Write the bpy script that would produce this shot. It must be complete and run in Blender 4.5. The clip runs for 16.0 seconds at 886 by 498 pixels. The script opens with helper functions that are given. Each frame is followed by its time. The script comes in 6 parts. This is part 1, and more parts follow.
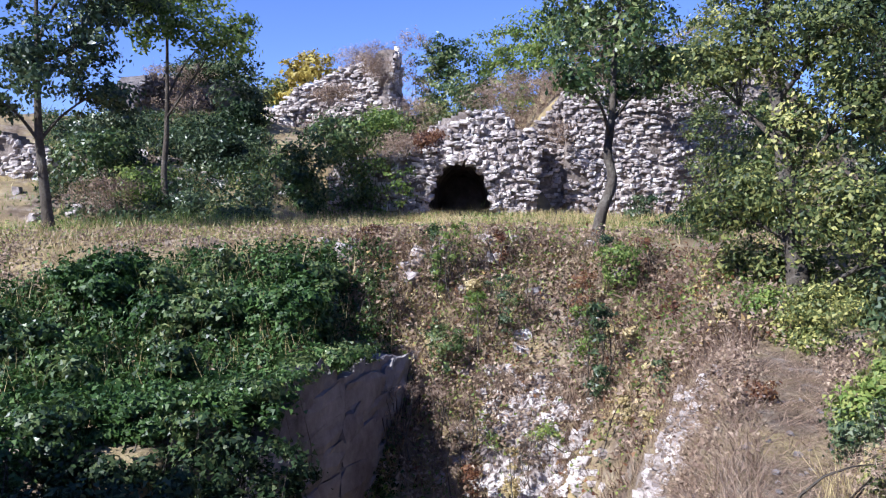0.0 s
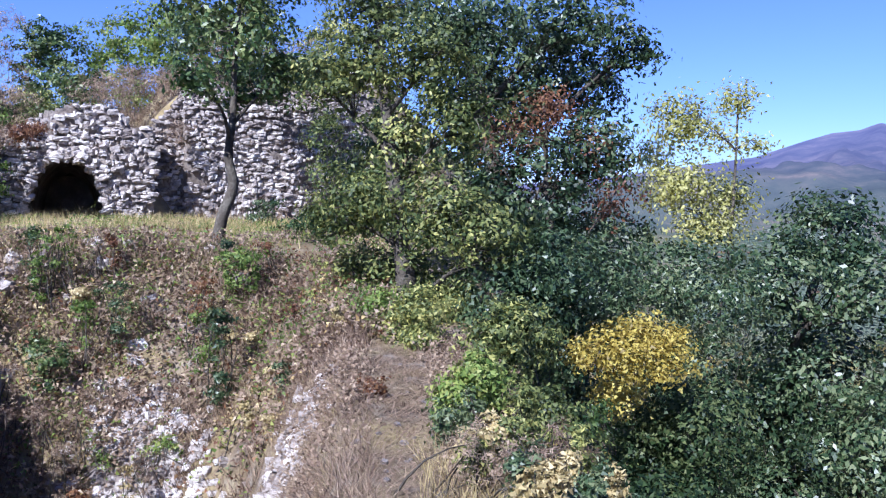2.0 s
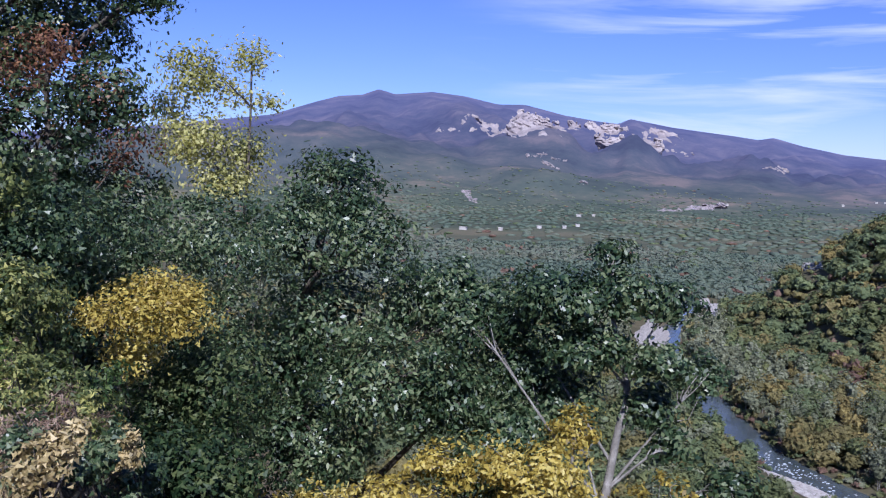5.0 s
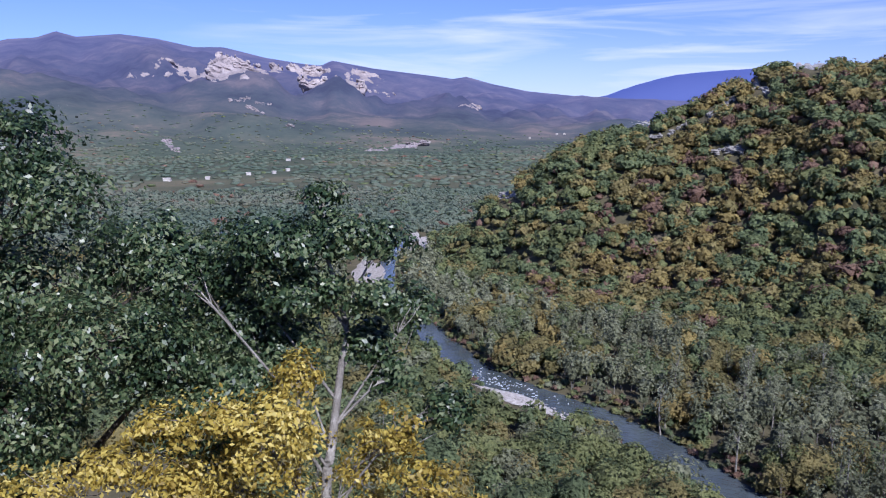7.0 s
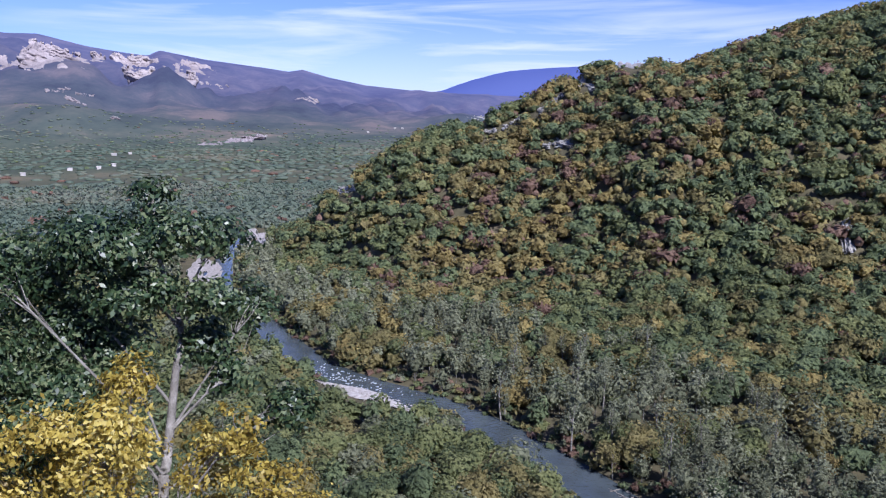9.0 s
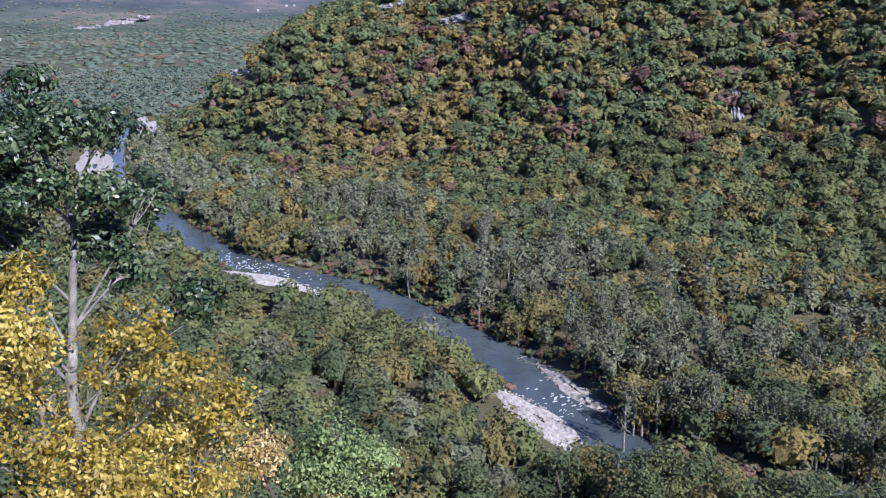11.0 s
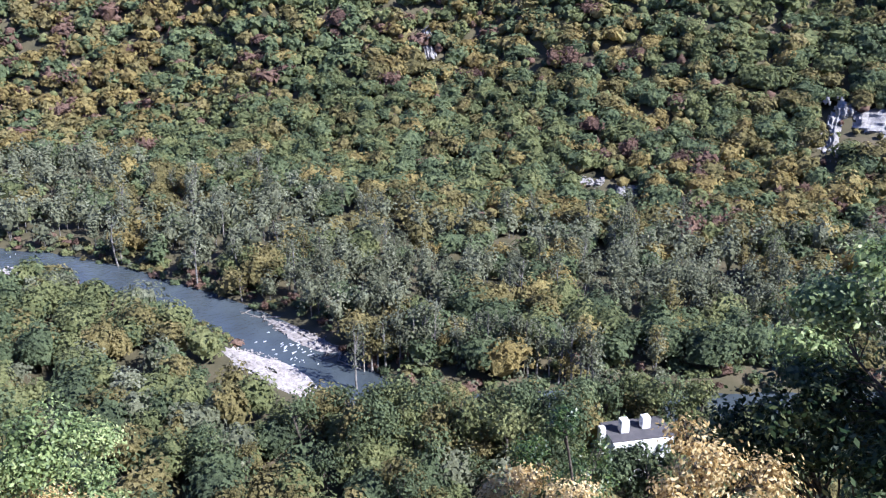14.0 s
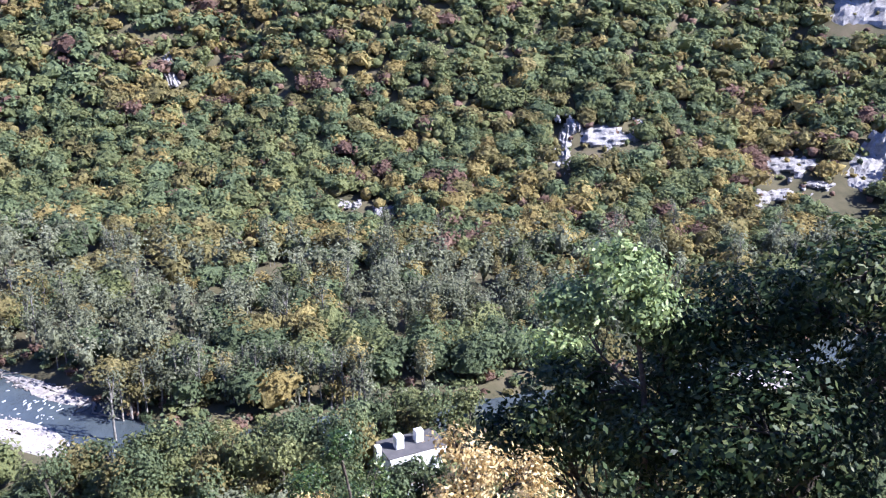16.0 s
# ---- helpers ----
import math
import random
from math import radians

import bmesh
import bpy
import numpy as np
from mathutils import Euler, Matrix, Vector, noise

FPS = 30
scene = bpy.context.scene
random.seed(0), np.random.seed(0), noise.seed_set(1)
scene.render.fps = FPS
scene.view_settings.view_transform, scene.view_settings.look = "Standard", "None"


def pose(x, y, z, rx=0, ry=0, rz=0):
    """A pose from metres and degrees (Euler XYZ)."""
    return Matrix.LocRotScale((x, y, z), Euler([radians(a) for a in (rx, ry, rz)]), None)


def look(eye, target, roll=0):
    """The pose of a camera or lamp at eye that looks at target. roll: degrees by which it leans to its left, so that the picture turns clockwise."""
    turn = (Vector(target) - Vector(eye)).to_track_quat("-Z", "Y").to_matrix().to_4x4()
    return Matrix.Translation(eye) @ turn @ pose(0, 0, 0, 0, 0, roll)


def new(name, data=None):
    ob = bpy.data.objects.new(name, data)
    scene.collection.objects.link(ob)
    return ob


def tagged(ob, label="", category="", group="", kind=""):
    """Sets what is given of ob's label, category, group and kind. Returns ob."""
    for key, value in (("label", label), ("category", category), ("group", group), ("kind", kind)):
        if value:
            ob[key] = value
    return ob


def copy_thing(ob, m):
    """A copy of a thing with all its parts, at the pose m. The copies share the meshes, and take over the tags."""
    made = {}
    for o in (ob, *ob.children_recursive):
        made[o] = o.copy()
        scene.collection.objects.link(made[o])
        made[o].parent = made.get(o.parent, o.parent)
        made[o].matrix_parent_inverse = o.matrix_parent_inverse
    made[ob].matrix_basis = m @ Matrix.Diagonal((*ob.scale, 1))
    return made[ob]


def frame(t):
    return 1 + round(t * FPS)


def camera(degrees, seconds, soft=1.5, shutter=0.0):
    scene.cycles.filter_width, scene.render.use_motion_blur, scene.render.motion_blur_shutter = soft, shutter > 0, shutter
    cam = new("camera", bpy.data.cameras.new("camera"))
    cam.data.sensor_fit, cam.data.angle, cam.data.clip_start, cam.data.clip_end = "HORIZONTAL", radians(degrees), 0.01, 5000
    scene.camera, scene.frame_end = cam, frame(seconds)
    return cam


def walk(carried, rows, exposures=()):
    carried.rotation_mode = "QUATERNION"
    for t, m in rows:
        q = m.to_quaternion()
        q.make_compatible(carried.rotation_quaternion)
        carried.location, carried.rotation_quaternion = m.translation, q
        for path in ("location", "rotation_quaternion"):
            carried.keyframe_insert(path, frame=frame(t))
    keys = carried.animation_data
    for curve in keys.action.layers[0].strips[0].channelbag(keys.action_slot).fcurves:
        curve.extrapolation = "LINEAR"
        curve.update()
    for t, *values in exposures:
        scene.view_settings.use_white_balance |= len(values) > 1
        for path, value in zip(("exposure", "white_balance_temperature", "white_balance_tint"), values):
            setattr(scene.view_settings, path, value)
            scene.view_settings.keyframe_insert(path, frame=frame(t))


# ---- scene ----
cam = camera(55.26, 16.0, soft=1.2)
PATH = [
    (0.0, pose(-0.004, -0.000, 1.6, 86.49, 0.00, 2.50)),
    (0.3, pose(0.000, -0.000, 1.6, 86.63, 0.23, -0.03)),
    (0.5, pose(0.005, -0.000, 1.6, 86.50, 0.06, -3.03)),
    (1.0, pose(0.016, -0.001, 1.6, 87.40, -0.07, -9.03)),
    (1.5, pose(0.025, -0.003, 1.6, 87.48, -0.83, -14.72)),
    (2.0, pose(0.038, -0.008, 1.6, 87.07, -1.20, -22.52)),
    (2.5, pose(0.047, -0.012, 1.6, 86.01, -0.98, -27.95)),
    (3.0, pose(0.055, -0.017, 1.6, 85.88, -1.21, -33.61)),
    (3.5, pose(0.063, -0.022, 1.6, 86.23, -1.64, -38.59)),
    (4.0, pose(0.070, -0.029, 1.6, 86.05, -1.91, -44.55)),
    (4.5, pose(0.076, -0.035, 1.6, 85.59, -2.09, -49.46)),
    (5.0, pose(0.081, -0.042, 1.6, 84.99, -2.38, -54.11)),
    (5.2, pose(0.083, -0.045, 1.6, 84.76, -2.55, -56.24)),
    (7.3, pose(0.097, -0.075, 1.6, 81.97, -0.36, -75.69)),
    (7.5, pose(0.097, -0.077, 1.6, 82.32, -0.63, -76.89)),
    (8.0, pose(0.099, -0.083, 1.6, 80.88, -0.13, -80.04)),
    (8.5, pose(0.099, -0.087, 1.6, 80.30, -0.15, -82.23)),
    (9.0, pose(0.100, -0.090, 1.6, 81.31, -0.50, -84.46)),
    (9.5, pose(0.100, -0.095, 1.6, 79.06, -0.26, -87.11)),
    (9.7, pose(0.100, -0.095, 1.6, 77.76, 0.38, -87.30)),
    (11.8, pose(0.100, -0.106, 1.6, 71.66, 0.59, -93.65)),
    (12.0, pose(0.100, -0.108, 1.6, 71.85, 0.64, -94.54)),
    (12.5, pose(0.099, -0.113, 1.6, 71.67, 0.56, -97.43)),
    (13.0, pose(0.098, -0.121, 1.6, 70.88, -0.01, -101.90)),
    (13.5, pose(0.096, -0.128, 1.6, 69.95, 0.50, -106.45)),
    (14.0, pose(0.093, -0.136, 1.6, 69.50, 0.26, -111.23)),
    (14.5, pose(0.090, -0.144, 1.6, 70.41, -0.49, -116.22)),
    (15.0, pose(0.087, -0.150, 1.6, 70.66, -0.91, -119.64)),
    (15.5, pose(0.083, -0.155, 1.6, 70.86, -0.94, -123.19)),
    (16.0, pose(0.079, -0.162, 1.6, 71.26, -1.07, -127.73)),
]
EXPOSURES = [(0.0, 1.1, 5750, 13), (2.0, 1.1, 5400, 14), (3.0, 0.92, 5400, 14), (5.0, 0.53, 5560, 18), (9.0, 0.66, 5680, 19), (12.5, 1.12, 5700, 16), (14.5, 1.5, 5680, 17), (16.0, 1.76, 5720, 19)]
walk(cam, PATH, EXPOSURES)

# ---------------------------------------------------------------- light
SUN_AZ, SUN_EL = 231.0, 41.0
world = bpy.data.worlds.new("world")
scene.world = world
world.use_nodes = True
wn, wl = world.node_tree.nodes, world.node_tree.links
sky = wn.new("ShaderNodeTexSky")
sky.sky_type = "NISHITA"
sky.sun_disc = False
sky.sun_elevation, sky.sun_rotation = radians(SUN_EL), radians(SUN_AZ)
sky.altitude, sky.air_density, sky.dust_density, sky.ozone_density = 600, 0.9, 0.0, 3.5
tc = wn.new("ShaderNodeTexCoord")
mp = wn.new("ShaderNodeMapping")
mp.inputs["Scale"].default_value = (1.7, 1.7, 19.0)
wl.new(tc.outputs["Generated"], mp.inputs["Vector"])
cn = wn.new("ShaderNodeTexNoise")
cn.inputs["Scale"].default_value, cn.inputs["Detail"].default_value = 1.7, 6
cn.inputs["Roughness"].default_value, cn.inputs["Distortion"].default_value = 0.55, 0.5
wl.new(mp.outputs["Vector"], cn.inputs["Vector"])
cr = wn.new("ShaderNodeValToRGB")
cr.color_ramp.elements[0].position, cr.color_ramp.elements[1].position = 0.47, 0.74
wl.new(cn.outputs["Fac"], cr.inputs["Fac"])
cm = wn.new("ShaderNodeMix")
cm.data_type = "RGBA"
cm.inputs[7].default_value = (9.0, 9.6, 11.0, 1)
drift = wn.new("ShaderNodeVectorMath")
drift.operation = "DOT_PRODUCT"
drift.inputs[1].default_value = (math.sin(radians(84)), math.cos(radians(84)), 0.0)
wl.new(tc.outputs["Generated"], drift.inputs[0])
gather = wn.new("ShaderNodeMapRange")
gather.interpolation_type = "SMOOTHSTEP"
gather.inputs["From Min"].default_value, gather.inputs["From Max"].default_value = 0.84, 0.985
gather.inputs["To Max"].default_value = 0.95
wl.new(drift.outputs["Value"], gather.inputs["Value"])
veil = wn.new("ShaderNodeMath")
veil.operation = "MULTIPLY"
up = wn.new("ShaderNodeSeparateXYZ")
wl.new(tc.outputs["Generated"], up.inputs[0])
low_air = wn.new("ShaderNodeMapRange")
low_air.interpolation_type = "SMOOTHSTEP"
low_air.inputs["From Min"].default_value, low_air.inputs["From Max"].default_value = 0.13, 0.02
low_air.inputs["To Max"].default_value = 0.3
wl.new(up.outputs["Z"], low_air.inputs["Value"])
both = wn.new("ShaderNodeMath")
both.operation, both.use_clamp = "ADD", True
wl.new(cr.outputs["Color"], both.inputs[0])
wl.new(low_air.outputs[0], both.inputs[1])
wl.new(both.outputs[0], veil.inputs[0])
wl.new(gather.outputs[0], veil.inputs[1])
wl.new(veil.outputs[0], cm.inputs[0])
tint = wn.new("ShaderNodeMix")
tint.data_type, tint.blend_type = "RGBA", "MULTIPLY"
tint.inputs[0].default_value, tint.inputs[7].default_value = 1.0, (0.86, 0.88, 1.3, 1)
wl.new(sky.outputs["Color"], tint.inputs[6])
wl.new(tint.outputs[2], cm.inputs[6])
wl.new(cm.outputs[2], wn["Background"].inputs["Color"])
wn["Background"].inputs["Strength"].default_value = 0.066
sun = new("sun", bpy.data.lights.new("sun", "SUN"))
sun.data.energy, sun.data.angle, sun.data.color = 4.7, radians(0.5), (1.0, 0.97, 0.92)
sa, se = radians(SUN_AZ), radians(SUN_EL)
sun.matrix_world = look((math.sin(sa) * math.cos(se) * 90, math.cos(sa) * math.cos(se) * 90, math.sin(se) * 90), (0, 0, 0))


# ---------------------------------------------------------------- materials
def ramp_colors(ramp, colors):
    els = ramp.color_ramp.elements
    while len(els) < len(colors):
        els.new(0.5)
    for i, c in enumerate(colors):
        els[i].position = i / max(1, len(colors) - 1)
        els[i].color = (*c, 1)


def base_material(name, rough=0.9, spec=0.3):
    m = bpy.data.materials.new(name)
    m.use_nodes = True
    n = m.node_tree.nodes
    b = n["Principled BSDF"]
    b.inputs["Roughness"].default_value = rough
    b.inputs["Specular IOR Level"].default_value = spec
    return m, n, m.node_tree.links, b


def leaf_material(name, colors, translucent=0.3, scale=0.6, rough=0.5, spec=0.35, own=0.85, drift=1.2, leafage=0.0):
    """Leaves: each leaf takes its own tone, with drifts of tone through the crown."""
    m, n, l, b = base_material(name, rough, spec)
    geo, obj, pos = n.new("ShaderNodeNewGeometry"), n.new("ShaderNodeObjectInfo"), n.new("ShaderNodeTexCoord")
    no = n.new("ShaderNodeTexNoise")
    no.inputs["Scale"].default_value, no.inputs["Detail"].default_value = scale, 2
    l.new(geo.outputs["Position"], no.inputs["Vector"])
    a1 = n.new("ShaderNodeMath"); a1.operation = "MULTIPLY_ADD"
    a1.inputs[1].default_value = own
    l.new(geo.outputs["Random Per Island"], a1.inputs[0])
    a2 = n.new("ShaderNodeMath"); a2.operation = "MULTIPLY_ADD"
    a2.inputs[1].default_value, a2.inputs[2].default_value = drift, 0.5 - 0.5 * own - 0.5 * drift
    l.new(no.outputs["Fac"], a2.inputs[0])
    l.new(a2.outputs[0], a1.inputs[2])
    a3 = n.new("ShaderNodeMath"); a3.operation = "MULTIPLY_ADD"
    a3.inputs[1].default_value, a3.inputs[2].default_value = 0.24, -0.12
    l.new(obj.outputs["Random"], a3.inputs[0])
    a4 = n.new("ShaderNodeMath"); a4.operation = "ADD"; a4.use_clamp = True
    l.new(a1.outputs[0], a4.inputs[0]); l.new(a3.outputs[0], a4.inputs[1])
    r = n.new("ShaderNodeValToRGB")
    ramp_colors(r, colors)
    l.new(a4.outputs[0], r.inputs["Fac"])
    l.new(r.outputs["Color"], b.inputs["Base Color"])
    t = n.new("ShaderNodeBsdfTranslucent")
    l.new(r.outputs["Color"], t.inputs["Color"])
    if leafage:
        fine = n.new("ShaderNodeTexNoise")
        fine.inputs["Scale"].default_value, fine.inputs["Detail"].default_value, fine.inputs["Roughness"].default_value = leafage, 5, 0.7
        l.new(geo.outputs["Position"], fine.inputs["Vector"])
        speck = n.new("ShaderNodeMath"); speck.operation = "MULTIPLY_ADD"
        speck.inputs[1].default_value, speck.inputs[2].default_value = 1.5, -0.75
        l.new(fine.outputs["Fac"], speck.inputs[0])
        tone = n.new("ShaderNodeMath"); tone.operation = "ADD"; tone.use_clamp = True
        l.new(a4.outputs[0], tone.inputs[0]); l.new(speck.outputs[0], tone.inputs[1])
        l.new(tone.outputs[0], r.inputs["Fac"])
        bp = n.new("ShaderNodeBump")
        bp.inputs["Strength"].default_value, bp.inputs["Distance"].default_value = (0.9, 0.8 / leafage) if leafage > 0.5 else (0.35, 1.5)
        l.new(fine.outputs["Fac"], bp.inputs["Height"])
        l.new(bp.outputs["Normal"], b.inputs["Normal"]); l.new(bp.outputs["Normal"], t.inputs["Normal"])
    mix = n.new("ShaderNodeMixShader")
    mix.inputs[0].default_value = translucent
    l.new(b.outputs[0], mix.inputs[1]); l.new(t.outputs[0], mix.inputs[2])
    l.new(mix.outputs[0], n["Material Output"].inputs["Surface"])
    return m


def mottled(name, colors, scale, rough=0.95, spec=0.2, bump=0.4, fine=6.0, dist=0.05, per_piece=0.0):
    """A rough natural surface: broad stains, fine grain and relief; pieces may differ in tone."""
    m, n, l, b = base_material(name, rough, spec)
    geo, obj = n.new("ShaderNodeNewGeometry"), n.new("ShaderNodeObjectInfo")
    n1, n2 = n.new("ShaderNodeTexNoise"), n.new("ShaderNodeTexNoise")
    n1.inputs["Scale"].default_value, n1.inputs["Detail"].default_value = scale, 5
    n2.inputs["Scale"].default_value, n2.inputs["Detail"].default_value = scale * fine, 6
    n2.inputs["Roughness"].default_value = 0.7
    for k in (n1, n2):
        l.new(geo.outputs["Position"], k.inputs["Vector"])
    mx = n.new("ShaderNodeMath"); mx.operation = "MULTIPLY_ADD"
    mx.inputs[1].default_value = 0.9
    l.new(n2.outputs["Fac"], mx.inputs[0])
    m2 = n.new("ShaderNodeMath"); m2.operation = "MULTIPLY_ADD"
    m2.inputs[1].default_value, m2.inputs[2].default_value = 1.4, -0.66
    l.new(n1.outputs["Fac"], m2.inputs[0])
    l.new(m2.outputs[0], mx.inputs[2])
    add = n.new("ShaderNodeMath"); add.operation = "MULTIPLY_ADD"; add.use_clamp = True
    add.inputs[1].default_value = per_piece
    rnd = n.new("ShaderNodeMath"); rnd.operation = "ADD"
    l.new(obj.outputs["Random"], rnd.inputs[0]); l.new(geo.outputs["Random Per Island"], rnd.inputs[1])
    off = n.new("ShaderNodeMath"); off.operation = "SUBTRACT"
    off.inputs[1].default_value = 1.0
    l.new(rnd.outputs[0], off.inputs[0])
    l.new(off.outputs[0], add.inputs[0]); l.new(mx.outputs[0], add.inputs[2])
    r = n.new("ShaderNodeValToRGB")
    ramp_colors(r, colors)
    l.new(add.outputs[0], r.inputs["Fac"])
    l.new(r.outputs["Color"], b.inputs["Base Color"])
    bp = n.new("ShaderNodeBump")
    bp.inputs["Strength"].default_value, bp.inputs["Distance"].default_value = bump, dist
    l.new(n2.outputs["Fac"], bp.inputs["Height"])
    l.new(bp.outputs["Normal"], b.inputs["Normal"])
    return m


M_OAK = leaf_material("oak_leaf", [(0.012, 0.03, 0.01), (0.036, 0.072, 0.021), (0.085, 0.13, 0.037), (0.22, 0.25, 0.09)], rough=0.4, spec=0.5)
M_OAKD = leaf_material("dark_oak_leaf", [(0.012, 0.026, 0.012), (0.032, 0.06, 0.026), (0.075, 0.114, 0.048), (0.2, 0.23, 0.115)], rough=0.4, spec=0.5)
M_LIME = leaf_material("yellow_green_leaf", [(0.035, 0.055, 0.02), (0.095, 0.125, 0.04), (0.22, 0.24, 0.075), (0.56, 0.52, 0.17)], 0.4)
M_YEL = leaf_material("yellow_leaf", [(0.2, 0.14, 0.025), (0.38, 0.29, 0.055), (0.55, 0.44, 0.1), (0.7, 0.6, 0.22)], 0.4)
M_GOLD = leaf_material("ochre_leaf", [(0.213, 0.134, 0.050), (0.403, 0.280, 0.106), (0.582, 0.437, 0.202), (0.739, 0.605, 0.336)], 0.35)
M_FRESH = leaf_material("light_green_leaf", [(0.06, 0.1, 0.022), (0.12, 0.19, 0.04), (0.21, 0.28, 0.065), (0.36, 0.38, 0.11)], 0.4)
M_IVY = leaf_material("ivy_leaf", [(0.012, 0.035, 0.008), (0.03, 0.07, 0.015), (0.06, 0.115, 0.025), (0.13, 0.19, 0.06)], 0.2, 0.9, 0.5, 0.3)
M_RUST = leaf_material("rust_leaf", [(0.06, 0.028, 0.018), (0.13, 0.055, 0.032), (0.22, 0.1, 0.05), (0.29, 0.17, 0.08)], 0.35)
M_DRY = leaf_material("dry_weed", [(0.120, 0.077, 0.056), (0.216, 0.145, 0.103), (0.324, 0.232, 0.162), (0.432, 0.331, 0.230)], 0.25, 0.8)
M_STRAW = leaf_material("dry_grass", [(0.190, 0.151, 0.062), (0.358, 0.280, 0.123), (0.515, 0.403, 0.202), (0.650, 0.538, 0.302)], 0.3, 0.5)
W_DARK = leaf_material("wood_dark_green", [(0.064, 0.083, 0.048), (0.109, 0.140, 0.074), (0.158, 0.198, 0.099), (0.240, 0.276, 0.132)], 0.4, 0.16, 0.8, 0.1, 0.3, 1.8, 1.3)
W_MID = leaf_material("wood_green", [(0.086, 0.104, 0.050), (0.143, 0.166, 0.074), (0.210, 0.229, 0.098), (0.288, 0.298, 0.132)], 0.4, 0.16, 0.8, 0.1, 0.3, 1.8, 1.3)
W_OLIVE = leaf_material("wood_olive", [(0.113, 0.103, 0.048), (0.190, 0.169, 0.072), (0.265, 0.227, 0.097), (0.353, 0.295, 0.133)], 0.4, 0.16, 0.8, 0.1, 0.3, 1.8, 1.3)
W_ORANGE = leaf_material("wood_orange", [(0.155, 0.120, 0.050), (0.240, 0.189, 0.076), (0.337, 0.269, 0.106), (0.428, 0.363, 0.152)], 0.4, 0.16, 0.8, 0.1, 0.3, 1.8, 1.3)
W_BROWN = leaf_material("wood_brown", [(0.106, 0.064, 0.053), (0.172, 0.110, 0.082), (0.245, 0.156, 0.117), (0.320, 0.217, 0.160)], 0.4, 0.16, 0.8, 0.1, 0.3, 1.8, 1.3)
W_GREY = leaf_material("wood_grey_green", [(0.105, 0.115, 0.072), (0.172, 0.183, 0.113), (0.245, 0.259, 0.164), (0.355, 0.367, 0.248)], 0.4, 0.16, 0.8, 0.1, 0.4, 1.8, 1.3)
# Far woods: the air's haze is mixed into these paler, bluer leaf colours.
W_FAR = leaf_material("wood_far_valley_haze", [(0.097, 0.133, 0.103), (0.125, 0.166, 0.125), (0.160, 0.198, 0.146), (0.213, 0.216, 0.161)], 0.4, 0.006, 0.8, 0.1, 0.15, 2.0, 0.09)
M_BARK = mottled("bark", [(0.035, 0.028, 0.022), (0.09, 0.075, 0.06), (0.2, 0.18, 0.15)], 3.0, bump=0.8)
M_PALEBARK = mottled("pale_bark", [(0.09, 0.08, 0.068), (0.2, 0.185, 0.165), (0.42, 0.4, 0.37)], 3.0, bump=0.8)
M_STONE = mottled("limestone", [(0.112, 0.090, 0.084), (0.291, 0.246, 0.224), (0.515, 0.459, 0.426), (0.762, 0.706, 0.661)], 2.2, bump=0.9, per_piece=0.42, dist=0.04)
M_MORTAR = mottled("mortar_core", [(0.098, 0.077, 0.063), (0.238, 0.196, 0.168), (0.462, 0.406, 0.364)], 1.8, bump=1.0)
M_CHALK = mottled("pale_rock", [(0.16, 0.145, 0.135), (0.3, 0.285, 0.27), (0.48, 0.46, 0.44)], 0.5, bump=0.9, dist=0.5)
M_GRAVEL = mottled("river_gravel", [(0.150, 0.131, 0.119), (0.325, 0.294, 0.269), (0.525, 0.488, 0.456)], 1.2, bump=0.9, per_piece=0.35)
# Limestone in darker tones that carry the shade of the hollow and mound block.
M_SHADESTONE = mottled("shade_toned_limestone", [(0.062, 0.053, 0.051), (0.133, 0.117, 0.117), (0.218, 0.199, 0.195), (0.312, 0.289, 0.281)], 1.1, bump=0.8, per_piece=0.25, dist=0.03)


